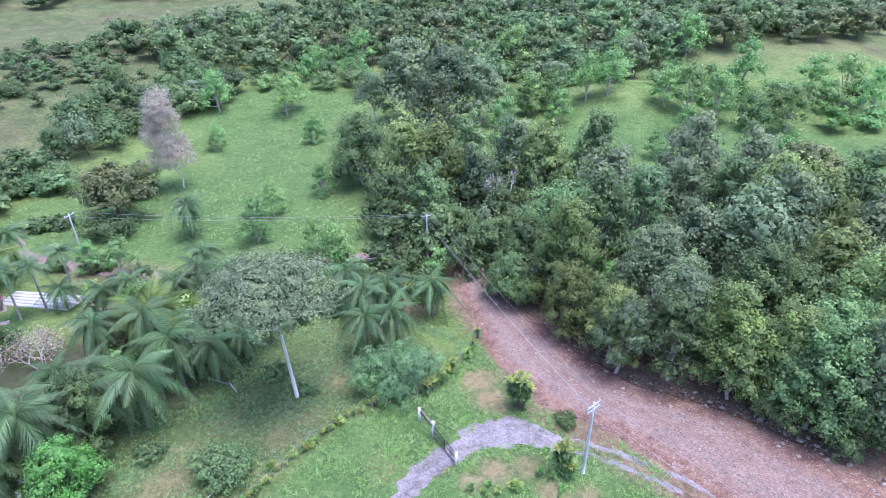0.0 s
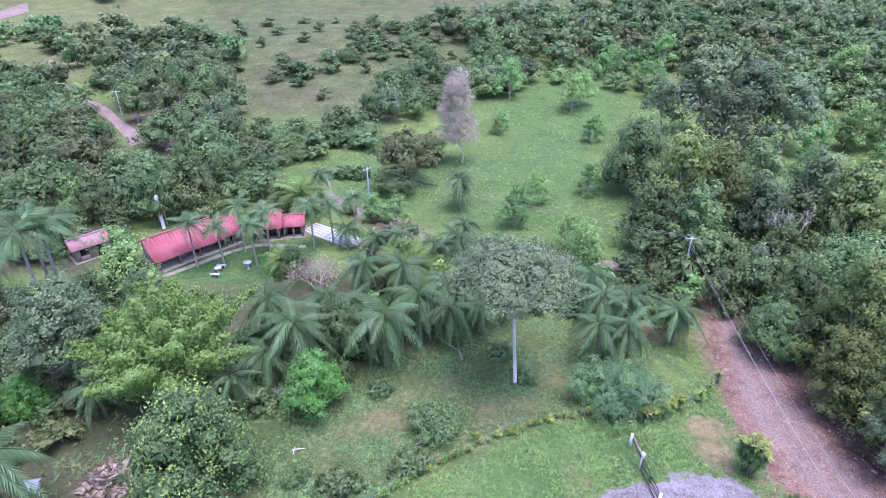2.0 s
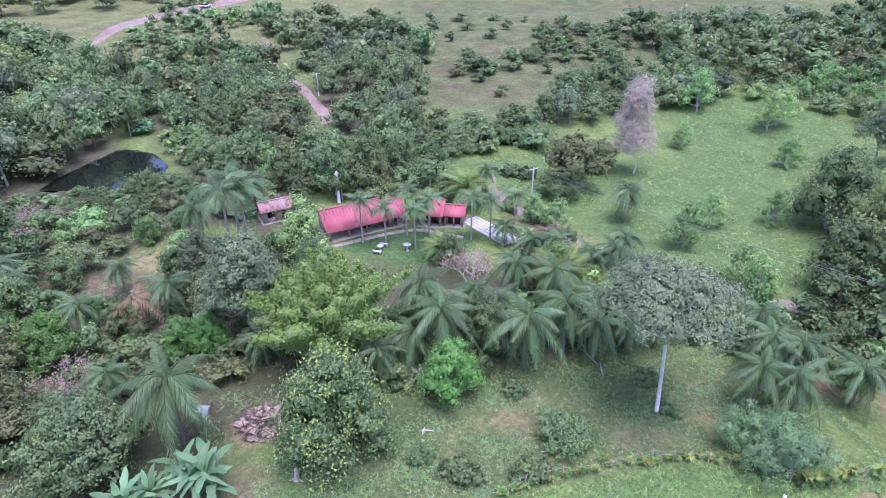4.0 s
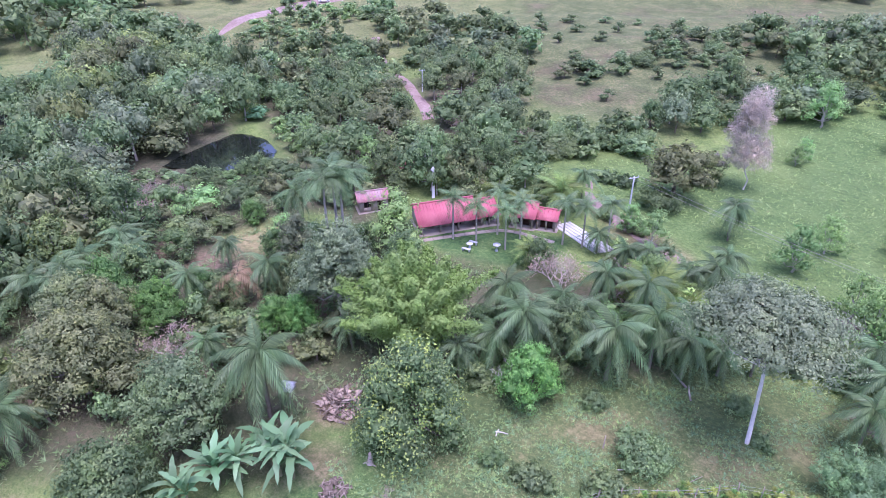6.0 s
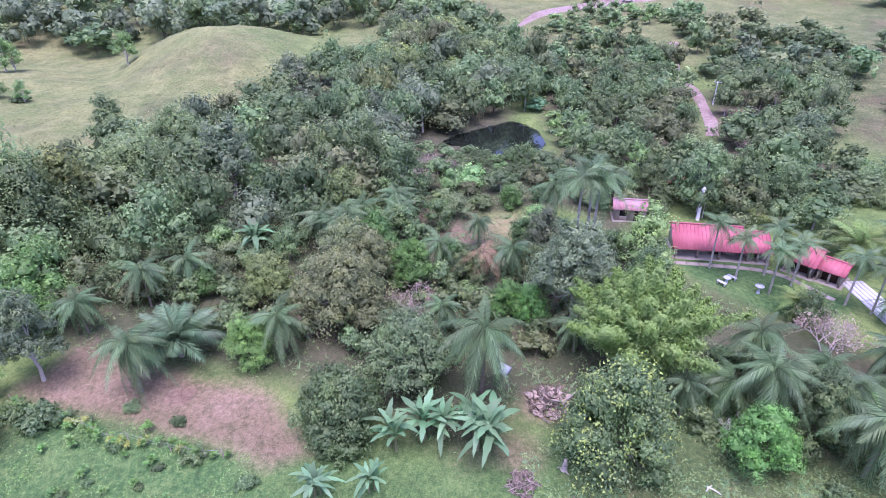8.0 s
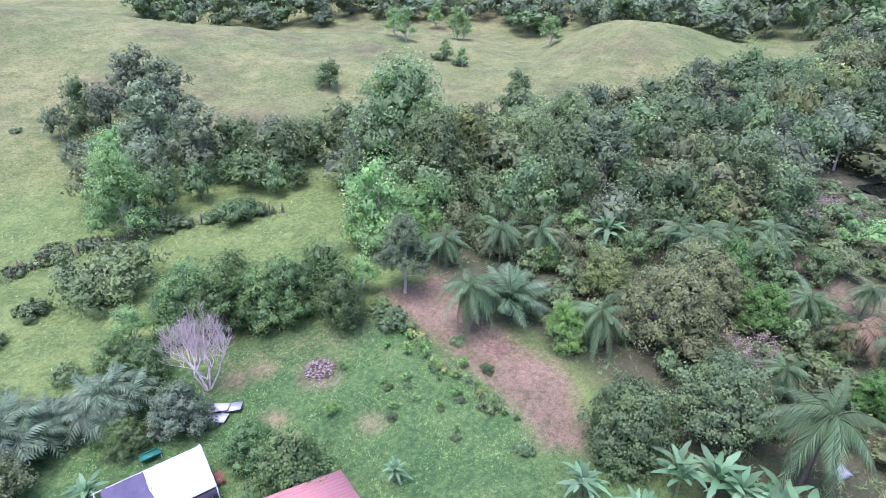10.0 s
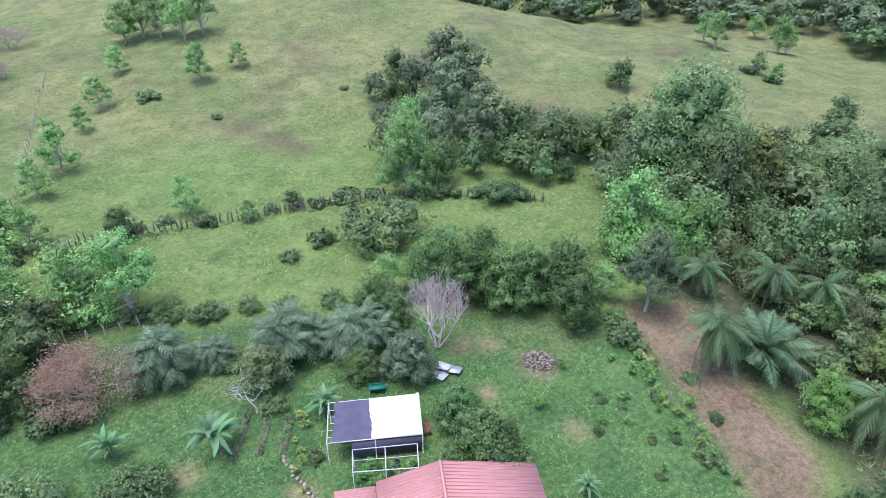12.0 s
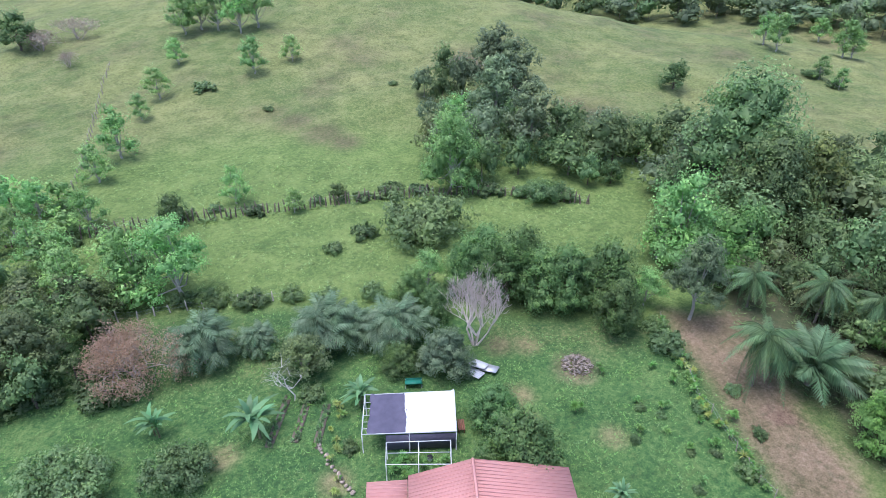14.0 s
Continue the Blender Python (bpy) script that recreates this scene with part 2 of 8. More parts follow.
def tube(points, radii, n=6):
    """A tapered tube through points."""
    p = np.asarray(points, float)
    r = np.asarray(radii, float)
    way = unit(np.gradient(p, axis=0))
    ref = np.where(np.abs(way[:, 2:3]) > 0.9, np.array([[1.0, 0, 0]]), np.array([[0, 0, 1.0]]))
    a = unit(np.cross(way, ref))
    b = np.cross(way, a)
    ang = np.arange(n) * 2 * np.pi / n
    ring = a[:, None] * np.cos(ang)[None, :, None] + b[:, None] * np.sin(ang)[None, :, None]
    v = (p[:, None] + ring * r[:, None, None]).reshape(-1, 3)
    i, j = np.meshgrid(np.arange(len(p) - 1), np.arange(n), indexing="ij")
    f = np.stack([i * n + j, i * n + (j + 1) % n, (i + 1) * n + (j + 1) % n, (i + 1) * n + j], -1).reshape(-1, 4)
    caps = []
    for e in (0, (len(p) - 1) * n):
        for k in range(1, n - 2, 2):
            caps.append((e, e + k, e + k + 1, e + k + 2))
    return v, np.concatenate([f, np.array(caps, int)]) if caps else f


def box(x0, y0, z0, x1, y1, z1):
    v = [(x, y, z) for z in (z0, z1) for y in (y0, y1) for x in (x0, x1)]
    return np.array(v, float), np.array([(0, 2, 3, 1), (4, 5, 7, 6), (0, 1, 5, 4), (2, 6, 7, 3), (0, 4, 6, 2), (1, 3, 7, 5)])


def leaves(rng, centre, normal, length, width, spread=0.4):
    """Pointed leaf blades, one triangle each, facing roughly along normal."""
    n = len(centre)
    nn = unit(normal + spread * rng.normal(size=(n, 3)))
    a = unit(np.cross(nn, rng.normal(size=(n, 3))))
    b = np.cross(nn, a)
    l = (length * rng.uniform(0.7, 1.3, n))[:, None] / 2
    w = (width * rng.uniform(0.7, 1.3, n))[:, None] / 2
    v = np.stack([centre + a * l, centre + b * w * 1.25 - a * l * 0.7, centre - b * w * 1.25 - a * l * 0.9], 1).reshape(-1, 3)
    return v, np.arange(3 * n).reshape(n, 3)


def blob(rng, centre, radii, k=5):
    """A lumpy inner mass of leafage, so that a crown isn't hollow: vertices, faces and normals."""
    nu, nv = k * 2, k
    th = np.linspace(0.15, np.pi - 0.15, nv)
    ph = np.arange(nu) * 2 * np.pi / nu
    d = np.stack([np.sin(th)[:, None] * np.cos(ph), np.sin(th)[:, None] * np.sin(ph), np.cos(th)[:, None] * np.ones(nu)], -1)
    v = (centre + d * (1 + 0.2 * rng.normal(size=d.shape[:2]))[..., None] * radii).reshape(-1, 3)
    i, j = np.meshgrid(np.arange(nv - 1), np.arange(nu), indexing="ij")
    f = np.stack([i * nu + j, (i + 1) * nu + j, (i + 1) * nu + (j + 1) % nu, i * nu + (j + 1) % nu], -1).reshape(-1, 4)
    return v, f, unit(d.reshape(-1, 3) / radii)


def foliage(g, rng, centre, radii, n, leaf, aspect=0.55, fill=0.8, low=-0.45, spread=0.4, tint=0.0, clumps=0, loose=1.0):
    """One lobe of a crown: leaves gathered into rounded clumps over its outside, round an inner mass painted darker as
    if shaded (fill: its size, 0 for none).
    """
    m = clumps or int(np.clip(n // 60, 5, 18))
    k = np.arange(m)
    z = 1 - (k + 0.5) / m * (1 - low) + rng.normal(size=m) * 0.06
    a = k * 2.39996 + rng.uniform(0, 6.28) + rng.normal(size=m) * 0.25
    q = np.sqrt(np.clip(1 - z * z, 0, 1))
    d = unit(np.stack([q * np.cos(a), q * np.sin(a), z], 1))
    size = float(np.mean(radii)) * 1.5 / math.sqrt(m) * rng.uniform(0.7, 1.15, m)
    cc = centre + d * radii * rng.uniform(0.66, 0.94, m)[:, None]
    w = rng.integers(m, size=n)
    e = unit(unit(rng.normal(size=(n, 3))) + 0.5 * d[w])
    p = cc[w] + e * (size[w] * rng.uniform(0.3, 1.12 + 0.14 * loose, n))[:, None] * np.array([1, 1, 0.85])
    nn = unit(e * 0.9 + d[w] * 0.5 + np.array([0, 0, 0.35]))
    v, f = leaves(rng, p, nn, leaf * 1.25, leaf * aspect * 1.6, spread)
    flat = unit(np.cross(v[1::3] - v[::3], v[2::3] - v[::3]))
    g.add((v, f), tint, np.repeat(unit(nn * 0.68 + flat * 0.32), 3, 0), np.repeat(rng.uniform(size=m)[w], 3))
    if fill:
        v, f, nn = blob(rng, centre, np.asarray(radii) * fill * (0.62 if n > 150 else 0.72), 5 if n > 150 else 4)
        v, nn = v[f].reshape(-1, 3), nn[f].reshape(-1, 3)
        # Fixed low clump value: shade within the crown, put into the leaf colour.
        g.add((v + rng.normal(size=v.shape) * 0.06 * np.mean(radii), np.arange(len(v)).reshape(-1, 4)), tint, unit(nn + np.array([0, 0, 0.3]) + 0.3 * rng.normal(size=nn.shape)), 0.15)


def part(name, me, parent, label=""):
    ob = new(name, me)
    ob.parent = parent
    return tagged(ob, label) if label else ob


def thing(name, label, category, group="", kind=""):
    return tagged(new(name), label, category, group, kind)


def spot(x, y, scale=1.0, turn=0.0, tall=1.0, sink=0.06):
    return pose(x, y, float(ground_z(x, y)) - sink, 0, 0, turn) @ Matrix.Diagonal((scale, scale, scale * tall, 1))


def place_all(makers, places, base, seed, tall=(0.9, 1.12)):
    """Sets copies of the prototypes at (x, y, width); base is the prototypes' own width. Near places take the finer ones."""
    rng = random.Random(seed)
    first = {}
    for x, y, w in places:
        near = math.hypot(x, y) < 64
        k = (near, rng.randrange(len(makers[0])))
        m = spot(x, y, w / base, rng.uniform(0, 360), rng.uniform(*tall) * min(1.0, (1.3 * base / w) ** 0.75))
        if k not in first:
            first[k] = (makers[0 if near else 1][k[1]](), m)
        else:
            copy_thing(first[k][0], m)
    for ob, m in first.values():
        ob.matrix_basis = m


# ---- the lie of the land ----
def smooth(a, b, v):
    s = np.clip((v - a) / (b - a), 0, 1)
    return s * s * (3 - 2 * s)


# hills: azimuth from +y to the left (degrees), distance, height, half-widths across and along the line of sight, turn
HILLS = [(101.5, 182, 8.6, 13, 22, 0), (96, 184, 4.5, 9, 20, 0), (151, 200, 9.8, 36, 40, 0), (134, 188, 2.4, 20, 26, 0), (123, 182, 2.8, 15, 24, 0), (109, 204, -3.2, 8, 26, 0),
         (168, 240, 12.0, 60, 60, 0), (-17, 134, 5.2, 13, 10, 0), (152, 122, 2.2, 12, 6, 25), (36, 175, 3.0, 30, 20, 0), (-28, 190, 5.0, 30, 30, 0),
         (128, 150, 2.6, 12, 9, 10), (142, 158, 2.0, 9, 12, -20), (113, 238, -5.0, 45, 20, 0), (138, 252, -7.0, 45, 24, 0)]


def ground_z(x, y):
    x, y = np.asarray(x, float), np.asarray(y, float)
    r = np.hypot(x, y)
    az = np.degrees(np.arctan2(-x, y)) % 360
    z = 0.075 * np.maximum(0, r - 150) * smooth(98, 82, np.where(az > 250, az - 360, az)) * smooth(700, 300, r)
    z = z + 60 * smooth(300, 900, r) + 0.0 * r
    for a, d, h, wa, wl, turn in HILLS:
        cx, cy = -math.sin(math.radians(a)) * d, math.cos(math.radians(a)) * d
        t = math.radians(a + turn)
        u = (x - cx) * math.cos(t) + (y - cy) * math.sin(t)
        v = -(x - cx) * math.sin(t) + (y - cy) * math.cos(t)
        z = z + h * np.exp(-0.5 * ((u / wa) ** 2 + (v / wl) ** 2))
    roll = np.sin(x * 0.071 + 1.3) * np.cos(y * 0.063 - 0.4) + 0.5 * np.sin(x * 0.16 - y * 0.13)
    z = z + 0.55 * roll * smooth(60, 130, r) + 0.12 * np.sin(x * 0.31) * np.cos(y * 0.27 + x * 0.1) * smooth(35, 60, r)
    z = z + 0.28 * np.sin(x * 0.55 + 2 * np.sin(y * 0.21)) * np.sin(y * 0.6 + 1.5 * np.sin(x * 0.17)) * smooth(105, 130, r) * smooth(60, 100, az) * smooth(250, 200, az)
    return z


def inside(poly, x, y, soft=1.5):
    """1 well inside a polygon, 0 outside, with a soft edge in metres."""
    px, py = np.array(poly, float).T
    hitc, dist = np.zeros(x.shape, bool), np.full(x.shape, 1e9)
    for k in range(len(px)):
        x0, y0, x1, y1 = px[k - 1], py[k - 1], px[k], py[k]
        cross = ((y0 > y) != (y1 > y)) & (x < (x1 - x0) * (y - y0) / (y1 - y0 + 1e-12) + x0)
        hitc ^= cross
        t = np.clip(((x - x0) * (x1 - x0) + (y - y0) * (y1 - y0)) / ((x1 - x0) ** 2 + (y1 - y0) ** 2), 0, 1)
        dist = np.minimum(dist, np.hypot(x - x0 - t * (x1 - x0), y - y0 - t * (y1 - y0)))
    return np.clip(0.5 + np.where(hitc, dist, -dist) / (2 * soft), 0, 1)


def disc(cx, cy, r, x, y):
    d = np.hypot(x - cx, y - cy) / r
    return np.clip(1.5 - d, 0, 1)


SCRUB = [(-30.1, -115.6, 4), (-33.2, -108.1, 4), (-35.9, -100.9, 4), (-38.3, -96.4, 3), (-55.0, -139.8, 6), (-58.8, -132.4, 6), (-86.1, -87.0, 7), (-68.6, -88.3, 6), (-74.0, -81.4, 6), (-78.2, -118.9, 9)]


def ground_masks(x, y):
    """How much of each kind of ground cover lies at a place; the woodland floor's also carries painted tree shade."""
    r, az = np.hypot(x, y), np.degrees(np.arctan2(-x, y)) % 360
    top = np.maximum.reduce
    m = {}
    hill = smooth(88, 100, az) * smooth(196, 186, az) * smooth(98, 128, r)
    azs = np.where(az > 250, az - 360, az)
    far_dry = 0.75 * smooth(150, 190, r) * smooth(-12, 6, azs) * smooth(96, 84, azs)
    m["dry"] = top([hill * 0.62, far_dry, inside([(-133, 190), (-126, 227), (-90, 212), (-72, 175), (-71, 153), (-74, 143), (-65, 97), (-77, 98)], x, y, 5),
                    inside([(-124, 119), (-126, 135), (-99, 141), (-96, 175), (-75, 158), (-79, 128), (-68, 101), (-97, 93)], x, y, 5),
                    0.7 * inside([(38, 150), (120, 150), (160, 260), (-30, 260), (-10, 165)], x, y, 8), 0.75 * disc(22, 139, 6, x, y)])
    m["lawn"] = top([0.8 * inside([(-38, 30), (-34, 8), (-38, -10), (-10, -10), (-4, 12), (-16, 24), (-24, 30)], x, y, 2), inside([(30, -68), (14, -66), (-13, -55), (-31, -42.5), (-47.3, -31.4), (-44.7, -25.6), (-40.9, -17.8), (-37, -10), (-10, 10), (40, 0), (60, -60)], x, y, 1.2),
                     inside([(-59.5, 40.8), (-57, 49), (-49, 54.6), (-46.7, 55.4), (-44, 50), (-47, 44), (-52, 40.5), (-56, 39.5)], x, y, 0.6),
                     0.75 * inside([(-13.9, 30.9), (-8.8, 38.5), (-1.3, 42.6), (2.7, 50.2), (6.4, 44.9), (9, 40.5), (15.4, 37), (20, 30.7), (0, 10)], x, y, 0.8),
                     0.7 * inside([(-66, 72), (-58, 88), (-40, 98), (-58, 134), (-42, 150), (-20, 143), (-19, 97), (-8, 72), (-30, 64), (-48, 67)], x, y, 5), 0.75 * inside([(5, 100), (20, 118), (60, 120), (110, 90), (80, 88), (30, 98)], x, y, 6)])
    m["weed"] = top([0.9 * inside([(-140, 130), (-200, 180), (-175, 270), (-55, 250), (-72, 175), (-71, 150), (-66, 97), (-100, 92), (-126, 115)], x, y, 8), 0.8 * inside([(-36.6, 29.4), (-28.5, 40), (-21.4, 49), (-8.8, 53), (-4.3, 50.3), (2, 46), (-9.2, 39.1), (-14, 31), (-18.6, 25), (-24, 12), (-33, 18)], x, y, 1.5), 0.55 * inside([(-30, -43), (-47, -31.5), (-45, -27), (-38, -31), (-30, -37)], x, y, 1.5), 0.5 * inside([(10, -64), (-12, -54), (-20, -46), (-12, -44), (8, -54)], x, y, 3)])
    m["shaded_litter"] = top([inside([(-13, 96), (1.5, 92), (31, 97), (73, 92), (110, 60), (60, 10), (40, 35), (25, 43), (13.4, 50.1), (5.9, 61.3), (-8, 70)], x, y, 1.5),
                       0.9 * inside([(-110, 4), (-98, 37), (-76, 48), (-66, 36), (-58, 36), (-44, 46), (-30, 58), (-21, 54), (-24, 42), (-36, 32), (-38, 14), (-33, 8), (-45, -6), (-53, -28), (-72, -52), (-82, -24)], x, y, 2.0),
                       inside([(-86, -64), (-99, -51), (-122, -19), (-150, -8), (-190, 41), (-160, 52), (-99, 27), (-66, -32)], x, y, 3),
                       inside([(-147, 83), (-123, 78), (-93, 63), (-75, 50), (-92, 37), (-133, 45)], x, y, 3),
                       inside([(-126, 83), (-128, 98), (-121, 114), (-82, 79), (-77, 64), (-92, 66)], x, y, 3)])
    m["shaded_litter"] = m["shaded_litter"] * (1 - inside([(-76, 18), (-77, 28), (-73, 34), (-65, 35), (-63, 28), (-65, 22)], x, y, 1.0))
    m["dirt"] = top([inside([(-48.4, -33), (-55, -28), (-51, -22), (-47.5, -16), (-44, -9), (-36, -5), (-35.3, -8.5), (-38, -12), (-41.1, -18.7), (-44.9, -26.5)], x, y, 1.0) * 0.85,
                     0.9 * disc(-38, 16.3, 2.3, x, y), 0.8 * disc(-42.7, -13, 3.2, x, y), disc(-45, -17, 2.5, x, y), 0.6 * disc(-33, 12, 2, x, y),
                     0.8 * disc(-78, 9, 3, x, y), 0.7 * disc(-70, 14, 3, x, y), 0.7 * disc(-49, 6, 4, x, y), 0.7 * disc(-57, -6, 5, x, y), 0.6 * disc(-52, 22, 3, x, y),
                     0.7 * disc(-34, -31, 1.9, x, y), 0.6 * inside([(-52, 64), (-46, 68), (-40, 66), (-34, 64), (-34, 61), (-42, 61)], x, y, 1.5),
                     inside([(0, 70), (7, 66), (17, 49), (27, 44), (40, 36), (55, 20), (44, 10), (20, 28), (8, 39), (1, 56)], x, y, 0.8),
                     0.8 * disc(-0.6, 34.0, 1.1, x, y), 0.7 * disc(-3.5, 56, 2.2, x, y), 0.6 * disc(-8, 53.5, 2.0, x, y), 0.7 * disc(-107, 83, 6, x, y)])
    m["straw"] = top([0.9 * disc(-232, -112, 13, x, y), disc(3.4, 43.8, 1.6, x, y), disc(4.3, 41.4, 1.5, x, y), 0.8 * disc(5.3, 40.3, 0.8, x, y), 0.9 * disc(4.1, 33.3, 1.3, x, y), 0.8 * disc(6.9, 33.7, 1.3, x, y), 0.8 * disc(2.2, 32.2, 1.0, x, y), 0.8 * disc(8.4, 31.2, 1.2, x, y), 0.7 * disc(11.1, 30.8, 1.0, x, y), 0.8 * disc(5.4, 35.0, 0.5, x, y), 0.7 * disc(-4.8, 33.5, 1.4, x, y),
                      0.7 * disc(-0.3, 34.2, 0.9, x, y), 0.5 * disc(-13, 38, 2.2, x, y), 0.55 * disc(-22, 33, 2.4, x, y), 0.4 * disc(-10, 45, 2.4, x, y), 0.6 * disc(-72, 22, 4.5, x, y),
                      0.7 * disc(-29.5, -37.5, 1.3, x, y), 0.7 * disc(-32, -36, 1.2, x, y), 0.6 * disc(-27, -31, 1.3, x, y), 0.5 * disc(-25.5, -28, 1.2, x, y), 0.5 * disc(-31, -23, 1.2, x, y),
                      0.6 * disc(-9, -31, 1.2, x, y), 0.5 * disc(-2, -38, 1.3, x, y)])
    slopes = top([far_dry, inside([(-140, 130), (-200, 180), (-175, 270), (-55, 250), (-72, 175), (-71, 150), (-66, 97), (-100, 92), (-126, 115)], x, y, 8)])
    m["hill"] = hill
    m["scrub"] = top([disc(a, c, r, x, y) for a, c, r in SCRUB] + [0.2 * slopes])
    return m


def build_ground():
    """One sheet from below the camera to the far mountains, on a polar grid that is fine where it is seen."""
    ang = np.radians(np.concatenate([np.arange(-44, 192, 0.7), np.arange(192, 316, 4.0)]))
    rad = [0.02, 4.0]
    while rad[-1] < 2600:
        rad.append(rad[-1] + (6 if rad[-1] < 20 else max(0.42, rad[-1] * 0.0148) if rad[-1] < 330 else rad[-1] * 0.08))
    rad = np.array(rad)
    A, R = np.meshgrid(ang, rad, indexing="ij")
    x, y = (-np.sin(A) * R).ravel(), (np.cos(A) * R).ravel()
    x, y = np.append(x, 0.0), np.append(y, 0.0)
    z = ground_z(x, y)
    z = np.where(inside(POND, x, y, 2.0) > 0.5, z - 0.5 - 1.6 * (inside(POND, x, y, 2.0) - 0.5) * 2, z)
    z = z - 0.3 * inside(ROAD_BED, x, y, 0.5) - 0.12 * inside(DRIVE_BED, x, y, 0.25)
    na, nr = A.shape
    i, j = np.meshgrid(np.arange(na), np.arange(nr - 1), indexing="ij")
    k = (i + 1) % na
    f = np.stack([i * nr + j, k * nr + j, k * nr + j + 1, i * nr + j + 1], -1).reshape(-1, 4)[:, ::-1]
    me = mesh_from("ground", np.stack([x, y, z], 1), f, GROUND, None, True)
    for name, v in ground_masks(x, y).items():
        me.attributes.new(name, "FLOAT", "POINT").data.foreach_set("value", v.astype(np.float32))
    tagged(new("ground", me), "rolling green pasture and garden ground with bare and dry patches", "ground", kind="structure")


ROAD_BED = [(0, 69.5), (3, 67.5), (5.2, 61.8), (10, 53.8), (14.2, 47.4), (18.4, 44.2), (24.5, 40.8), (29.4, 37.2), (34.6, 32.2), (45, 21), (34, 19), (21.5, 31), (15.3, 37.2), (9.4, 41.2), (5.7, 47.3), (3.7, 54.6), (2.9, 62.3)]
DRIVE_BED = [(-5.4, 29), (-4.5, 30.4), (-3.2, 32.4), (-1.5, 34.4), (0.5, 35.6), (1.7, 36.9), (3.4, 38.3), (5.7, 38.9), (7.2, 38.4), (8.5, 37.4), (10.4, 36.3), (10.4, 35.6), (8.3, 36), (6.4, 36), (4.5, 35.9), (3, 35.6), (1.3, 35), (0.7, 34), (-1.2, 33), (-2.9, 30.4), (-4, 29)]
POND_Z = float(ground_z(-106, 29)) - 0.25
POND = [(-107.7, 18.6), (-110.5, 22), (-113.7, 28), (-117, 34), (-115.6, 36.8), (-110, 38.4), (-102.9, 37.6), (-99.5, 35.4), (-98.3, 32), (-99.3, 27), (-102.8, 22.6)]


def along(points, n):
    """n points evenly along a polyline, smoothed."""
    p = np.array(points, float)
    d = np.concatenate([[0], np.cumsum(np.linalg.norm(np.diff(p, axis=0), axis=1))])
    s = np.linspace(0, d[-1], n)
    q = np.stack([np.interp(s, d, p[:, 0]), np.interp(s, d, p[:, 1])], 1)
    for _ in range(3):
        q[1:-1] = 0.25 * q[:-2] + 0.5 * q[1:-1] + 0.25 * q[2:]
    return q


def ribbon(left, right, n, m, lift, rng, rough=0.25, ruts=0.0):
    """A strip of road surface between two edge lines, draped on the ground; its edges dive under the turf."""
    a, b = along(left, n), along(right, n)
    for e in (a, b):
        w = rng.normal(size=e.shape) * rough
        for _ in range(4):
            w[1:-1] = 0.25 * w[:-2] + 0.5 * w[1:-1] + 0.25 * w[2:]
        e += w
    t = np.linspace(0, 1, m)
    p = a[:, None] * (1 - t)[None, :, None] + b[:, None] * t[None, :, None]
    z = ground_z(p[..., 0], p[..., 1]) + lift
    z -= ruts * (np.exp(-((t - 0.32) / 0.07) ** 2) + np.exp(-((t - 0.62) / 0.07) ** 2))
    z += 0.02 * rng.normal(size=z.shape)
    z[:, 0] -= lift + 0.12
    z[:, -1] -= lift + 0.12
    v = np.concatenate([p, z[..., None]], -1).reshape(-1, 3)
    i, j = np.meshgrid(np.arange(n - 1), np.arange(m - 1), indexing="ij")
    f = np.stack([i * m + j, i * m + j + 1, (i + 1) * m + j + 1, (i + 1) * m + j], -1).reshape(-1, 4)
    return v, f, np.tile(t, n)


def road_mat(name, a, b, c, streak=0.0):
    m = Nodes(name, 0.92)
    big, mid, fine = m.noise(0.25), m.noise(1.3), m.noise(7.0, 5.0, 0.7)
    t = m.math("ADD", m.math("MULTIPLY", big, 0.25), m.math("ADD", m.math("MULTIPLY", mid, 0.25), m.math("MULTIPLY", fine, 0.5)))
    col = m.ramp(t, [(0.4, a), (0.5, b), (0.6, c)])
    if streak:
        where = m.tree.nodes.new("ShaderNodeCombineXYZ")
        m.link(m.math("MULTIPLY", m.attr("across"), 26.0), where.inputs[0])
        m.link(m.math("MULTIPLY", m.noise(0.05), 9.0), where.inputs[1])
        lines = m.noise(1.0, 5.0, 0.65, where.outputs[0])
        tread = m.ramp(m.math("ADD", m.attr("across"), m.math("MULTIPLY", m.math("SUBTRACT", mid, 0.5), 0.16)),
                       [(0.0, (0, 0, 0)), (0.12, (0.15, 0.15, 0.15)), (0.3, (1, 1, 1)), (0.5, (0.55, 0.55, 0.55)), (0.6, (0.9, 0.9, 0.9)), (0.78, (0.1, 0.1, 0.1)), (1.0, (0, 0, 0))])
        wear = m.math("MULTIPLY", tread, m.math("ADD", 0.15, m.math("MULTIPLY", lines, 1.1)))
        col = m.mix(m.math("MULTIPLY", m.math("MINIMUM", wear, 1.0), streak), col, m.ramp(fine, [(0.35, (0.17, 0.135, 0.125)), (0.65, (0.36, 0.305, 0.285))]))
        col = m.mix(m.math("MULTIPLY", m.math("GREATER_THAN", lines, 0.6), 0.25), col, a)
    stones = m.tree.nodes.new("ShaderNodeTexVoronoi")
    stones.inputs["Scale"].default_value = 5.5
    m.link(m.pos, stones.inputs["Vector"])
    dot = m.math("MULTIPLY", m.math("LESS_THAN", stones.outputs["Distance"], 0.22), m.math("GREATER_THAN", m.noise(0.9), 0.47))
    col = m.mix(m.math("MULTIPLY", dot, 0.6), col, (0.42, 0.36, 0.32))
    m.color(col)
    m.bump(m.math("ADD", fine, mid), 0.7, 0.08)
    return m.mat


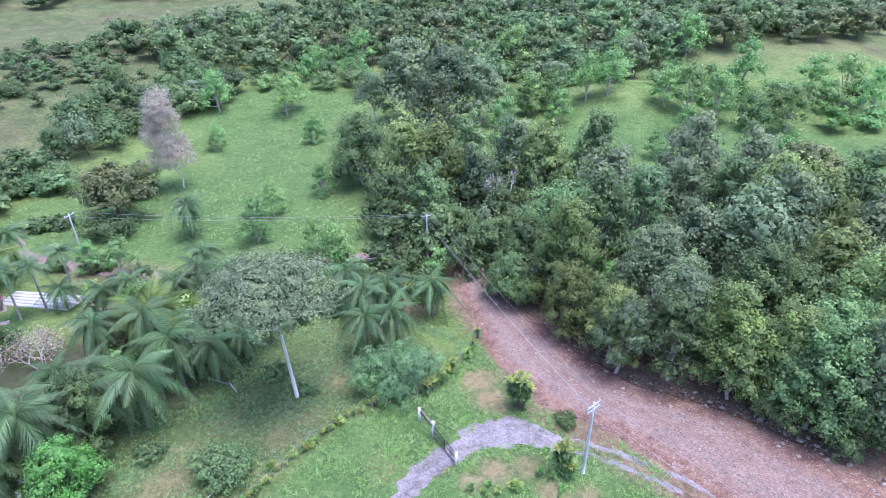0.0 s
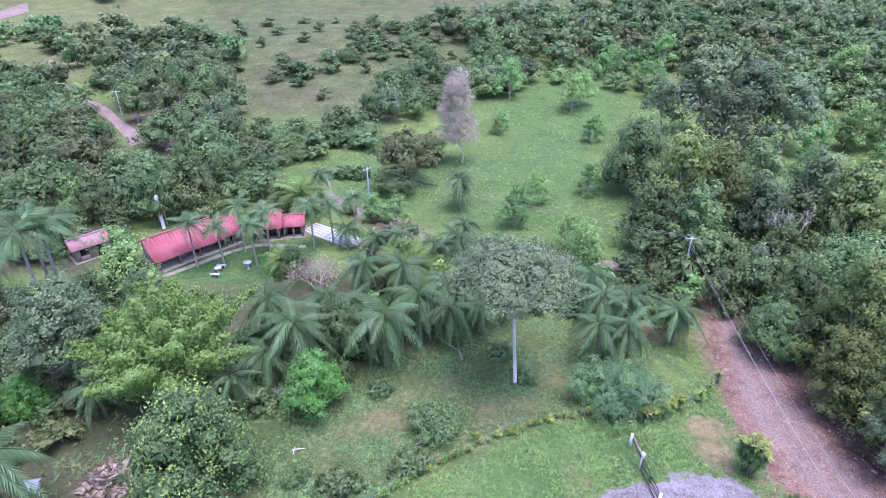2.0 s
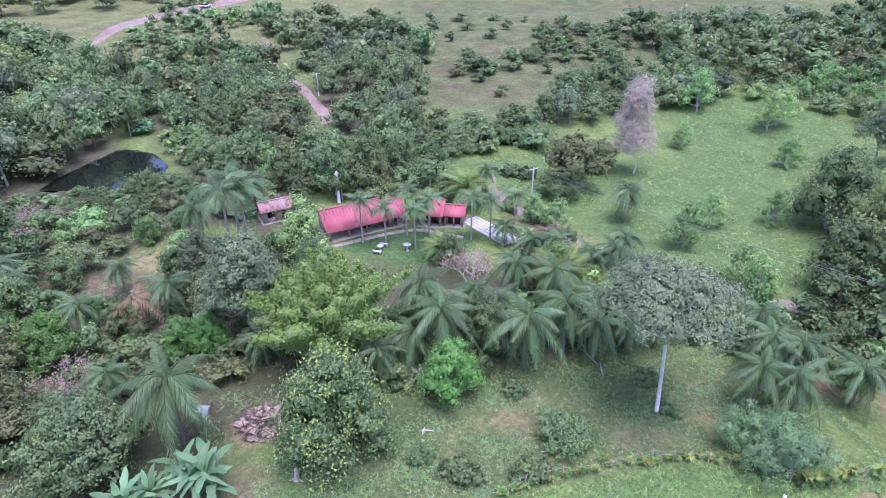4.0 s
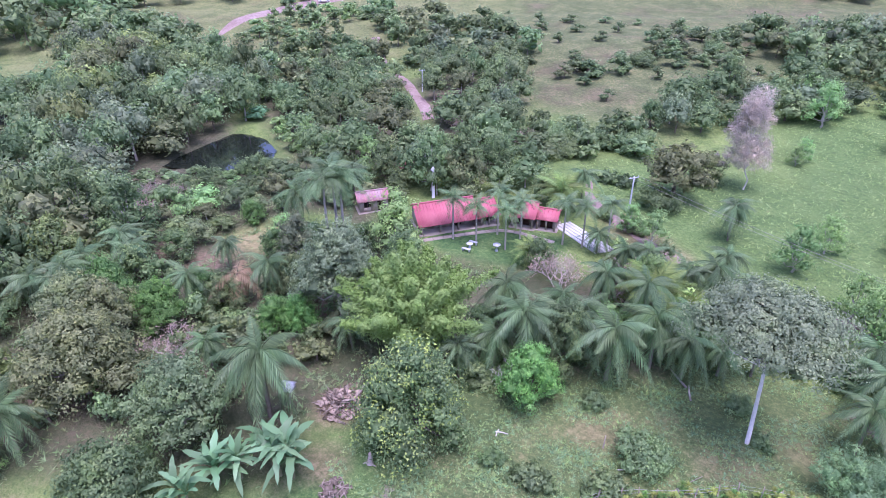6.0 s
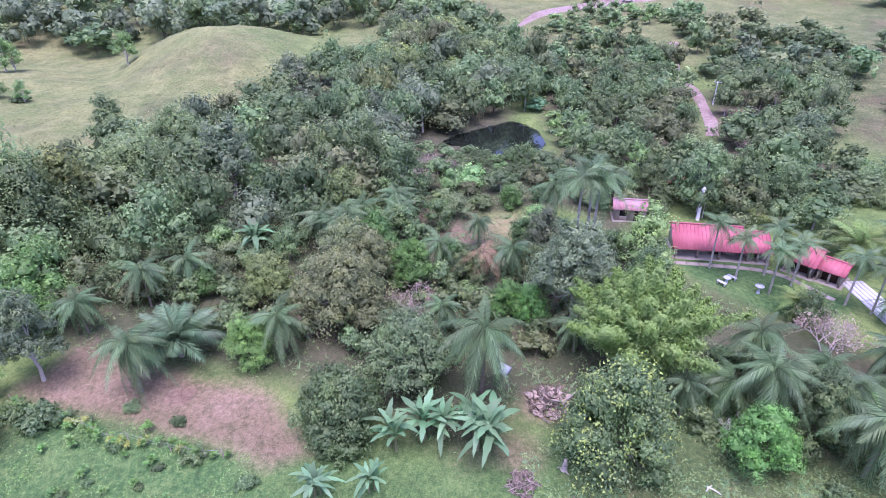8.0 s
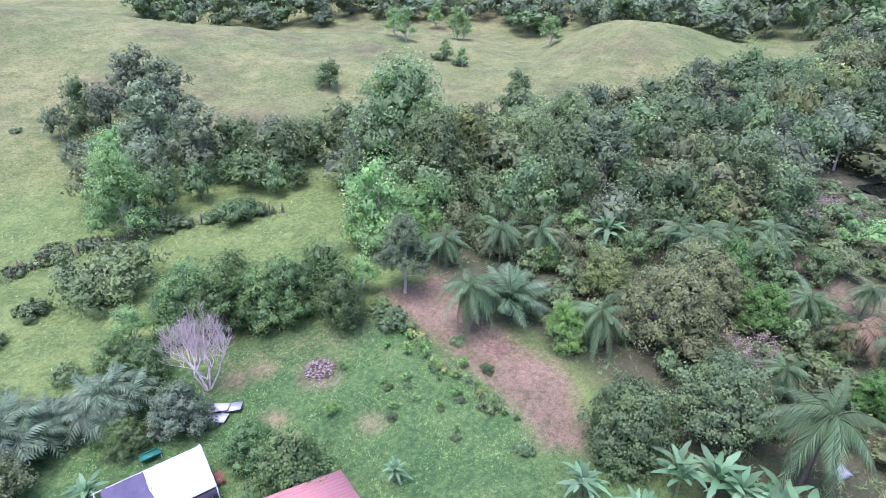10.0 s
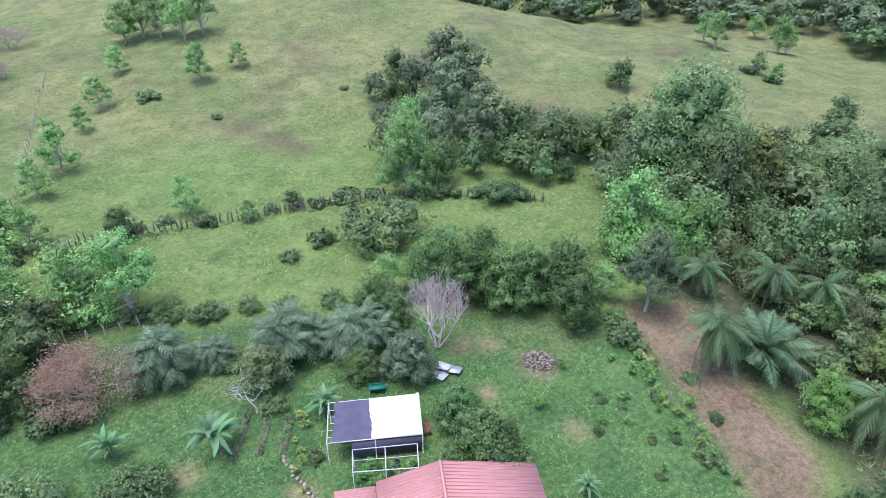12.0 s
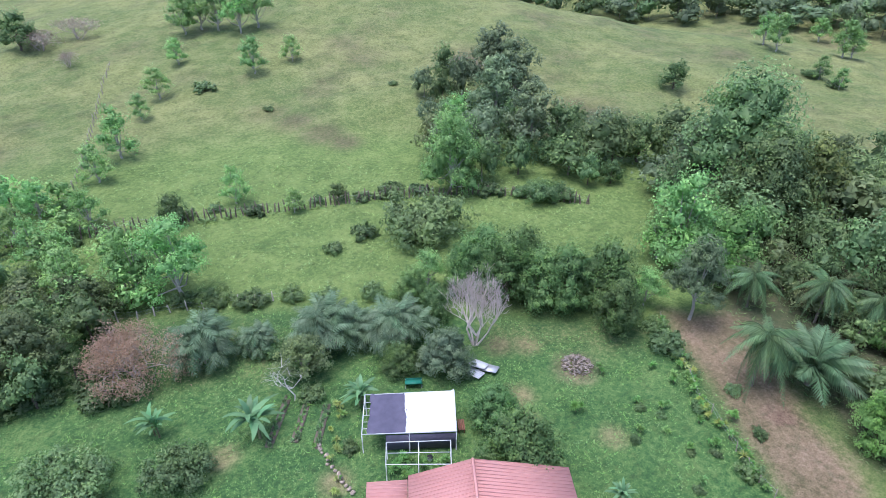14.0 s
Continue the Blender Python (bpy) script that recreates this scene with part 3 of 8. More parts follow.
RED_DIRT = road_mat("reddish_stony_dirt", (0.095, 0.052, 0.036), (0.195, 0.112, 0.08), (0.31, 0.21, 0.16), 0.75)
GRAVEL = road_mat("grey_gravel", (0.11, 0.1, 0.09), (0.23, 0.205, 0.215), (0.35, 0.32, 0.335))
FAR_ROAD = road_mat("pale_gravel_road", (0.17, 0.115, 0.095), (0.25, 0.185, 0.16), (0.33, 0.27, 0.245))
ASPHALT = road_mat("worn_grey_road", (0.13, 0.12, 0.11), (0.2, 0.185, 0.17), (0.28, 0.25, 0.22))
CONCRETE = plain_mat("pale_concrete", (0.56, 0.55, 0.54), (0.7, 0.69, 0.68), 0.8, 0.85, 0.3)


def build_roads():
    rng = np.random.default_rng(5)

    def strip(name, left, right, n, m, lift, mat, label, ruts=0.0, rough=0.25):
        v, f, across = ribbon(left, right, n, m, lift, rng, rough, ruts)
        me = mesh_from(name, v, f, mat, None, True)
        me.attributes.new("across", "FLOAT", "POINT").data.foreach_set("value", across.astype(np.float32))
        tagged(new(name, me), label, "road", kind="structure")

    strip("dirt_road", [(-1.0, 71), (1.2, 66.3), (2.1, 62.5), (2.9, 54.5), (4.9, 47.1), (8.6, 40.8), (14.9, 36.8), (20.7, 30.6), (33, 18)],
          [(2.5, 70), (4.4, 65.0), (5.9, 61.3), (10.9, 53.2), (15, 46.6), (19.1, 43.3), (25, 40), (30.0, 36.4), (35.3, 31.5), (46, 20)],
          120, 18, 0.1, RED_DIRT, "wide reddish dirt road with pale stones and wheel ruts", 0.05, 0.5)
    strip("gravel_drive", [(-5.9, 29), (-4.9, 30.4), (-3.6, 32.4), (-1.9, 34.5), (0.2, 35.8), (1.2, 36.9), (0.9, 37.7), (3.3, 38.8), (5.8, 39.4), (7.3, 38.8), (8.6, 37.7), (10.4, 36.7)],
          [(-3.6, 29), (-2.5, 30.3), (-0.9, 32.7), (1.0, 33.6), (1.6, 34.6), (3.1, 35.2), (4.5, 35.5), (6.4, 35.6), (8.3, 35.6), (10.4, 35.2)],
          110, 14, 0.045, GRAVEL, "pale grey gravel drive through the gate", 0.0, 0.4)
    for mid in ([(9.3, 36.6), (11.8, 36.2), (13.3, 35.7), (16.0, 34.1), (18.8, 32.6), (21.0, 31.2)], [(9.2, 35.5), (12.0, 34.9), (14.1, 34.0), (16.5, 32.6), (18.7, 31.0)]):
        mid = along(mid, 30)
        side = np.array([0.35, 0.9]) * 0.42
        strip("wheel_track", mid + side, mid - side, 60, 5, 0.03, GRAVEL, "pale gravel wheel track worn into the grass", 0.0, 0.35)
    mid = along([(-58, 72), (-53.4, 66.5), (-47.1, 65.2), (-41.8, 63.6), (-34.5, 62.2), (-25.3, 62.6), (-16.1, 65.8), (-6.2, 68), (1, 69)], 40)
    side = np.array([-0.2, 1.0]) * 1.25
    strip("back_road", mid - side, mid + side, 70, 6, 0.06, FAR_ROAD, "worn brownish gravel road behind the palms", 0.02)
    mid = along([(-165, 96), (-150, 88), (-141, 84.3), (-127.8, 82.1), (-116.7, 77.7), (-108.1, 74.5), (-100, 70)], 30)
    side = np.array([0.25, 0.97]) * 1.7
    strip("hill_road", mid - side, mid + side, 40, 5, 0.12, FAR_ROAD, "pale gravel lane up the hillside", 0.0)
    mid = along([(-172, 50), (-181, 52.5), (-192, 56), (-203, 65), (-211.6, 78.3), (-217, 92), (-220, 110), (-224, 130)], 40)
    side = np.array([0.85, -0.5]) * 7.0
    strip("far_road", mid - side, mid + side, 60, 5, 0.25, FAR_ROAD, "reddish gravel road curving over the far slope", 0.0)


def build_pond():
    """The pond: one flat sheet of dark water in its hollow."""
    bm = bmesh.new()
    bm.faces.new([bm.verts.new((x, y, POND_Z)) for x, y in POND])
    me = bpy.data.meshes.new("pond_water")
    bm.to_mesh(me)
    m = Nodes("dark_water", 0.04)
    m.bsdf.inputs["Base Color"].default_value = (0.012, 0.016, 0.012, 1)
    m.bsdf.inputs["Specular IOR Level"].default_value = 1.0
    m.bsdf.inputs["IOR"].default_value = 1.6
    m.bump(m.noise(1.5), 0.06, 0.02)
    me.materials.append(m.mat)
    tagged(new("pond_water", me), "still dark pond that mirrors the pale sky", "pond", kind="structure")


build_ground()
build_roads()
build_pond()


# ---- plants: one builder for each kind ----
def broad_tree(seed, w, h, base, lobes, n, leaf, mat, bark, name, label, category="tree", inner=0.68, squash=0.75, lean=0.0, fill=0.72, aspect=0.5, extra=None, spread=0.4, group="", girth=1.0, fork=0.0):
    """A broad-leaved tree: tapered trunk and limbs under a crown of many leaves on uneven lobes. w: crown width, h: height, base: height of the lowest leaves."""
    rng = np.random.default_rng(seed)
    ob = thing(name, label, category, group)
    wood, crown = Geo(), Geo()
    top, mid = h - base, base + 0.3 * (h - base)
    fork = fork or base
    stem = np.array([[0, 0, -0.3], [(0.04 if fork == base else 0.25 * lean) * w, 0.02 * w if fork == base else 0.0, fork * 0.5], [lean * w * 0.5, 0.0, fork], [lean * w, 0.02 * w, mid if fork == base else 0.5 * (fork + base)]])
    wood.add(tube(stem, np.array([0.03, 0.024, 0.02, 0.013]) * w * girth, 7))
    per = np.full(lobes, n // lobes)
    extra_c = []
    for k in range(lobes):
        a = k * 2.4 + rng.uniform(-0.4, 0.4)
        q = math.sqrt((k + 0.4) / lobes)
        rr = w * 0.5 * (0.3 + 0.14 * rng.uniform())
        out = (w * 0.5 - rr * 0.85) * q * rng.uniform(0.85, 1.1)
        zz = base + top * (0.94 - 0.8 * q ** 1.5 * rng.uniform(0.75, 1.15)) - rr * squash * 0.6
        c = np.array([math.cos(a) * out + lean * w, math.sin(a) * out, max(zz, base + 0.2 * rr)])
        rad = np.array([rr, rr, rr * squash * rng.uniform(0.8, 1.15)])
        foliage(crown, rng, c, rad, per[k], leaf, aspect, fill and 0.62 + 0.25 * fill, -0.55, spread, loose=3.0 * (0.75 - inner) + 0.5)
        tip = c - np.array([0, 0, rad[2] * 0.3])
        s = stem[2] * 0.4 + stem[3] * 0.6 if k % 2 else stem[2]
        bend = (s + tip) / 2 + np.array([0, 0, -0.05 * w]) + rng.normal(size=3) * 0.02 * w
        wood.add(tube([s, bend, tip], np.array([0.012, 0.008, 0.003]) * w * girth, 5))
        extra_c.append((c, rad))
    part("trunk", wood.mesh("trunk", bark, True), ob)
    part("crown", crown.mesh("crown", mat), ob)
    if extra:
        tips = Geo()
        for c, rad in extra_c[::2]:
            foliage(tips, rng, c, rad * 1.1, extra[1], leaf, 0.6, 0, 0.0, 0.5, clumps=4)
        part("blossom", tips.mesh("blossom", extra[0]), ob, "yellow-green young leaves at the tips")
    return ob


def bare_tree(seed, w, h, mat, name, label, depth=4, start=0.35, leaf=None, girth=0.016, rise=0.22, stems=1):
    """A leafless tree: limbs that fork again and again into thin twigs."""
    rng = np.random.default_rng(seed)
    ob = thing(name, label, "tree")
    g, twigs = Geo(), []

    def grow(p, d, length, r, k):
        q = p + d * length * 0.5 + rng.normal(size=3) * 0.05 * length
        e = q + unit(d + rng.normal(size=3) * 0.15) * length * 0.5
        g.add(tube([p, q, e], [r, r * 0.8, r * 0.62], 6 if k > 2 else 4 if k > 1 else 3))
        if k == 0:
            twigs.append(e)
            return
        for _ in range(3 if k > 1 else 4):
            nd = unit(d * 0.75 + rng.normal(size=3) * 0.55 + np.array([0, 0, rise]))
            grow(e, nd, length * rng.uniform(0.62, 0.86), r * 0.62, k - 1)

    for k in range(stems):
        a = k * 2.4
        out = 0.0 if stems == 1 else 0.35
        grow(np.array([0.1 * math.cos(a) * out, 0.1 * math.sin(a) * out, -0.2]), unit(np.array([math.cos(a) * out + 0.05, math.sin(a) * out + 0.03, 1.0])), h * start, girth * h, depth)
    v = np.concatenate(g.v)
    s = np.array([w / max(np.ptp(v[:, 0]), 0.1), w / max(np.ptp(v[:, 1]), 0.1), h / v[:, 2].max()])
    g.v = [a * s for a in g.v]
    part("branchwork", g.mesh("branchwork", mat, True), ob)
    if leaf:
        p = np.repeat(np.array(twigs) * s, leaf[1], 0) + rng.normal(size=(len(twigs) * leaf[1], 3)) * 0.05 * w
        c = Geo().add(leaves(rng, p, rng.normal(size=p.shape), leaf[2], leaf[2] * 0.5, 1.0))
        part("foliage", c.mesh("foliage", leaf[0]), ob)
    return ob


def frond_mesh(seed, length, arch, pairs, leaflet, mat, droop=0.35, width=0.07):
    """A feather palm leaf along +x: an arched rib and paired hanging leaflets."""
    rng = np.random.default_rng(seed)
    t = np.linspace(0, 1, 9)
    rib = np.stack([length * (t - 0.12 * arch * t ** 3), 0.03 * length * np.sin(t * 3) * rng.uniform(-1, 1), length * (0.42 * t - arch * t ** 2.1)], 1)
    g = Geo().add(tube(rib, 0.035 * (1.05 - t) * length / 3 + 0.006, 4))
    s = np.linspace(0.12, 1.0, pairs)
    p = np.stack([np.interp(s, t, rib[:, k]) for k in range(3)], 1)
    way = unit(np.gradient(p, axis=0))
    for sgn in (-1, 1):
        sidev = unit(np.cross(way, np.array([0, 0, 1.0]))) * sgn
        ln = leaflet * np.sin(np.clip(s * 0.9 + 0.12, 0, 1) * np.pi) ** 0.6 * rng.uniform(0.85, 1.1, pairs) + 0.08
        d = unit(sidev + way * 0.55 + np.array([0, 0, 1.0]) * (0.15 - droop * rng.uniform(0.6, 1.5, pairs))[:, None])
        tip = p + d * ln[:, None] + np.array([0, 0, -1.0]) * (droop * 0.5 * ln)[:, None]
        mid = p + d * ln[:, None] * 0.55
        wv = way * (width * length / 3)
        v = np.stack([p * 0.8 + mid * 0.2 + wv, tip, p * 0.8 + mid * 0.2 - wv], 1).reshape(-1, 3)
        g.add((v, np.arange(3 * pairs).reshape(pairs, 3)))
    return g.mesh("frond", mat)


def palm(seed, w, trunk_h, fronds, mat, bark, name, label, arch=0.75, pairs=26, leaflet=None, r=0.16, droop=0.4, lift=(-25, 60), shaft=False, width=0.07):
    """A feather palm: a ringed trunk and a rosette of fronds, each its own part. w: spread of the leaves."""
    rng = random.Random(seed)
    ob = thing(name, label, "palm")
    if trunk_h > 0:
        t = np.linspace(0, 1, 14)
        bend = rng.uniform(-0.05, 0.05) * trunk_h
        pts = np.stack([bend * t ** 2, bend * 0.6 * t, trunk_h * t - 0.2 * (1 - t)], 1)
        rad = r * (1.15 - 0.4 * t) * (1 + 0.06 * (np.arange(14) % 2))
        part("trunk", Geo().add(tube(pts, rad, 9)).mesh("trunk", bark, True), ob)
        head = Vector((bend, bend * 0.6, trunk_h))
    else:
        head = Vector((0, 0, 0.25))
    if shaft:
        t = np.linspace(0, 1, 5)
        part("crown_shaft", Geo().add(tube(np.stack([0 * t + head.x, 0 * t + head.y, head.z - 0.1 + 0.9 * t], 1), r * (0.95 - 0.5 * t), 8)).mesh("crown_shaft", LEAF_BRIGHT, True), ob, "smooth green crown shaft")
        head.z += 0.7
    leaf_len = w * 0.56
    me = [frond_mesh(seed * 7 + k, leaf_len, arch * (0.8 + 0.35 * k), pairs, leaflet or leaf_len * 0.3, mat, droop, width) for k in range(3)]
    for k in range(fronds):
        up = lift[0] + (lift[1] - lift[0]) * (k / max(1, fronds - 1)) + rng.uniform(-7, 7)
        f = part("frond", me[k % 3], ob)
        s = rng.uniform(0.82, 1.08)
        f.matrix_basis = Matrix.Translation(head) @ pose(0, 0, 0, rng.uniform(-8, 8), -up * 0.8, k * 137.5 + rng.uniform(-12, 12)) @ Matrix.Scale(s, 4)
    return ob


def fan_clump(seed, fine):
    """A dense dome of short stems, each with its own rosette of broad feather leaves, 7.4 m wide."""
    rng = random.Random(seed)
    ob = thing("clumping_palm", "dense rounded clump of pale grey-green palm fronds", "palm")
    me = [frond_mesh(seed * 7 + k, 2.3, 0.75 + 0.2 * k, 10, 0.8, LEAF_FAN, 0.45, 0.16) for k in range(3)]
    t = np.linspace(0, 1, 5)
    for k in range(11):
        a, q = k * 2.4, math.sqrt((k + 0.3) / 11)
        x, y, h = math.cos(a) * 2.3 * q, math.sin(a) * 2.3 * q, 3.3 - 1.9 * q * q + rng.uniform(-0.3, 0.3)
        pts = np.stack([x * (0.35 + 0.65 * t), y * (0.35 + 0.65 * t), h * t - 0.1], 1)
        part("stem", Geo().add(tube(pts, 0.09 * (1.1 - 0.4 * t), 6)).mesh("stem", BARK_PALM, True), ob)
        for j in range(11):
            f = part("frond", me[j % 3], ob)
            f.matrix_basis = pose(x, y, h - 0.1, rng.uniform(-10, 10), -0.8 * (-5 + 75 * j / 10 + rng.uniform(-8, 8)), j * 137.5 + k * 40) @ Matrix.Scale(rng.uniform(0.75, 1.05), 4)
    return ob


def blade_mesh(seed, length, wide, mat, arch=0.5, torn=0.12):
    """A banana leaf along +x: a broad blade folded on its midrib and notched at the edges."""
    rng = np.random.default_rng(seed)
    n = 12
    t = np.linspace(0, 1, n)
    prof = np.where(t < 0.16, 0.03, np.sin(np.clip((t - 0.14) / 0.86, 0, 1) ** 0.75 * np.pi) ** 0.55 + 0.02)
    mid = np.stack([length * (t - 0.1 * t ** 3), 0 * t, length * (0.55 * t - arch * t ** 2)], 1)
    half = wide * 0.5 * prof
    e1, e2 = mid.copy(), mid.copy()
    e1[:, 1] += half * rng.uniform(1 - torn, 1.0, n)
    e2[:, 1] -= half * rng.uniform(1 - torn, 1.0, n)
    for e in (e1, e2):
        e[:, 2] += 0.12 * half - 0.1 * rng.uniform(size=n) * half
    v = np.stack([e1, mid, e2], 1).reshape(-1, 3)
    f = []
    for i in range(n - 1):
        f += [(i * 3, i * 3 + 1, i * 3 + 4, i * 3 + 3), (i * 3 + 1, i * 3 + 2, i * 3 + 5, i * 3 + 4)]
    g = Geo().add((v, np.array(f)))
    g.add(tube(mid + np.array([0, 0, -0.02]), 0.035 * (1.1 - t) * length / 2.5, 4))
    return g.mesh("leaf", mat, True)


def banana(seed, w, name="banana_plant", label="banana plant with broad pale green leaves"):
    rng = random.Random(seed)
    ob = thing(name, label, "banana plant", "banana plants")
    me = [blade_mesh(seed * 5 + k, w * 0.52, w * 0.125, LEAF_BANANA, 0.5 + 0.35 * k, 0.35) for k in range(3)]
    n = rng.choice((2, 3))
    for s in range(n):
        ox, oy = (0, 0) if s == 0 else (rng.uniform(-0.16, 0.16) * w, rng.uniform(-0.16, 0.16) * w)
        hh = w * rng.uniform(0.3, 0.42)
        t = np.linspace(0, 1, 5)
        part("stem", Geo().add(tube(np.stack([ox + 0.04 * t, oy + 0 * t, hh * t - 0.1], 1), w * 0.026 * (1.1 - 0.5 * t), 7)).mesh("stem", BARK_STEM, True), ob)
        for k in range(8):
            f = part("leaf", me[k % 3], ob)
            f.matrix_basis = pose(ox, oy, hh * 0.93, rng.uniform(-15, 15), -(18 + 44 * k / 7 + rng.uniform(-8, 8)), k * 137.5 + s * 50) @ Matrix.Scale(rng.uniform(0.7, 1.05), 4)
    return ob


def shrub(seed, w, h, n, leaf, mat, name="shrub", label="low leafy green shrub", category="shrub", lobes=6, fill=0.4, aspect=0.5, inner=0.35):
    """A bush of leaves that starts at the ground, with a few thin stems."""
    rng = np.random.default_rng(seed)
    ob = thing(name, label, category)
    g, st = Geo(), Geo()
    for k in range(lobes):
        a, q = k * 2.4 + rng.uniform(-0.3, 0.3), math.sqrt((k + 0.2) / lobes)
        rr = w * 0.5 * rng.uniform(0.26, 0.5)
        c = np.array([math.cos(a), math.sin(a), 0]) * (w * 0.5 - rr) * q * 1.1 + np.array([0, 0, h * rng.uniform(0.22, 0.66)])
        rad = np.array([rr, rr, h * rng.uniform(0.22, 0.4)])
        foliage(g, rng, c, rad, n // lobes, leaf, aspect, fill and 0.5 + 0.4 * fill, -0.7, 0.5, loose=3.0 * (0.75 - inner))
        g.v[-1][:, 2] = np.maximum(g.v[-1][:, 2], -0.05)
        st.add(tube([(0, 0, -0.1), c * 0.5 + np.array([0, 0, 0.02]), c], [0.03 * w / 3, 0.022 * w / 3, 0.01 * w / 3], 4))
    part("stem", st.mesh("stem", BARK), ob)
    part("foliage", g.mesh("foliage", mat), ob)
    return ob


def bamboo(seed, w, h, n=46):
    """A clump of arching bamboo canes with plumes of fine leaves."""
    rng = np.random.default_rng(seed)
    ob = thing("bamboo_clump", "tall clump of light green bamboo with feathery arching plumes", "bamboo")
    g = Geo()
    for k in range(n):
        a, q = k * 2.4, math.sqrt((k + 0.5) / n)
        out = np.array([math.cos(a), math.sin(a), 0])
        top = h * (1.0 - 0.45 * q * rng.uniform(0.5, 1.1))
        t = np.linspace(0, 1, 8)
        reach = w * 0.5 * q * rng.uniform(0.75, 1.1)
        pts = out * (0.1 * w * q + reach * t ** 2.2)[:, None] + np.array([0, 0, 1.0]) * (top * (t - 0.16 * q * t ** 3))[:, None]
        if k < 26:
            part("cane", Geo().add(tube(pts, 0.055 * (1.1 - t), 5)).mesh("cane", BAMBOO_CANE, True), ob)
        m = 1500
        s = rng.uniform(0.22, 1.0, m) ** 0.8
        wide = 0.1 + 0.5 * np.sin(np.pi * np.clip(s * 1.02 - 0.05, 0, 1))
        off = rng.normal(size=(m, 3)) * wide[:, None]
        c = np.stack([np.interp(s, t, pts[:, j]) for j in range(3)], 1) + off
        c[:, 2] -= 0.45 * rng.uniform(size=m) * wide
        nn = unit(out * 0.5 + unit(off) * 0.9 + np.array([0, 0, 0.5]))
        v, f = leaves(rng, c, nn, 0.36, 0.12, 0.45)
        g.add((v, f), 0.0, np.repeat(nn, 3, 0), 0.35 + 0.4 * rng.uniform())
    part("foliage", g.mesh("foliage", LEAF_BAMBOO), ob)
    return ob


BARK_STEM = plain_mat("green_brown_stem", (0.12, 0.13, 0.06), (0.24, 0.23, 0.12), 4.0, 0.7, 0.3)
BAMBOO_CANE = plain_mat("bamboo_cane", (0.16, 0.2, 0.06), (0.3, 0.32, 0.12), 4.0, 0.5, 0.2)


def kinds(fn, seeds):
    """Near and far makers of one kind: fn(seed, fine)."""
    return [[lambda s=s: fn(s, True) for s in seeds], [lambda s=s + 50: fn(s, False) for s in seeds]]


def forest_kind(s, fine):
    return broad_tree(s, 8, 10.2 + (s % 3), 1.9, 15, 7600 if fine else 2500, 0.2 if fine else 0.29, (LEAF_FOREST, LEAF_FOREST, LEAF_YFOREST, LEAF_GREY)[s % 4], BARK_PALE, "broadleaf_tree", "tall spreading broadleaf tree with %s crown" % ("mid-green", "mid-green", "yellowish green", "grey-green")[s % 4], group="woodland trees")


def big_forest_kind(s, fine):
    return broad_tree(s, 16, 15.5, 2.5, 30, 12000, 0.3, LEAF_FOREST, BARK_PALE, "broadleaf_tree", "huge spreading broadleaf tree with deep green crown", group="woodland trees", squash=0.8)


def big_shrub_kind(s, fine):
    return shrub(s, 8, 3.4, 4200, 0.25, LEAF_SHRUB, label="broad rounded thicket of green bushes", lobes=14)


def mango_kind(s, fine):
    return broad_tree(s, 8, 7.6, 1.4, 10, 6400 if fine else 2000, 0.2 if fine else 0.29, LEAF_MANGO, BARK, "mango_tree", "dense round-crowned dark green fruit tree", squash=0.9, fill=0.78, aspect=0.45)


def orchard_kind(s, fine):
    return broad_tree(s, 8, 8.6, 0.9, 20, 8200 if fine else 3200, 0.2 if fine else 0.28, LEAF_ORCHARD, BARK, "fruit_tree", "upright mid-green fruit tree in the row behind the lawn", squash=0.95, fill=0.7, group="row of fruit trees")


def citrus_kind(s, fine):
    return broad_tree(s, 8, 6.6, 0.8, 18, 9000 if fine else 3600, 0.2, LEAF_ORCHARD, BARK, "citrus_tree", "dense round glossy green citrus tree beside the shed", squash=0.9, fill=0.75)


def grey_kind(s, fine):
    return broad_tree(s, 8, 11, 2.8, 12, 8400 if fine else 3500, 0.18 if fine else 0.29, LEAF_GREY, BARK_PALE, "slender_tree", "tall airy tree with grey-green leaves", inner=0.5, fill=0.55)


def olive_kind(s, fine):
    return broad_tree(s, 8, 6.6, 2.2, 12, 8400 if fine else 3500, 0.185 if fine else 0.29, LEAF_OLIVE, BARK, "spreading_tree", "wide flat-topped tree with olive-brown foliage", squash=0.5, fill=0.6)


def lime_kind(s, fine):
    return broad_tree(s, 8, 9.6, 1.2, 11, 5400 if fine else 1900, 0.17 if fine else 0.27, LEAF_LIME, BARK_PALE, "light_green_tree", "small light green feathery tree in the pasture", inner=0.45, fill=0.45, aspect=0.42)


def bright_kind(s, fine):
    return broad_tree(s, 8, 7.8, 0.9, 18, 10000 if fine else 4000, 0.155, LEAF_BRIGHT, BARK, "round_tree", "round bright green tree with glossy leaves", squash=0.95, fill=0.8, aspect=0.55)


def shrub_kind(s, fine):
    return shrub(s, 3, 1.35, 1300 if fine else 640, 0.18 if fine else 0.27, LEAF_SHRUB)


def dry_kind(s, fine):
    ob = bare_tree(s, 6, 3.2, BARK_BARE, "dry_shrub", "leafless pinkish-grey dry shrub with fine twigs", 4, 0.2, (LEAF_DRY, 3, 0.22), 0.01, 0.2, 3)
    return tagged(ob, category="shrub")


def palm_kind(s, fine):
    return palm(s, 6, 4.4 + (s % 3) * 0.6, 23, LEAF_PALM, BARK_PALM, "palm", "feather palm with dark drooping fronds", 1.4, 34, leaflet=0.95, r=0.17, droop=0.85, lift=(-30, 78), width=0.075)


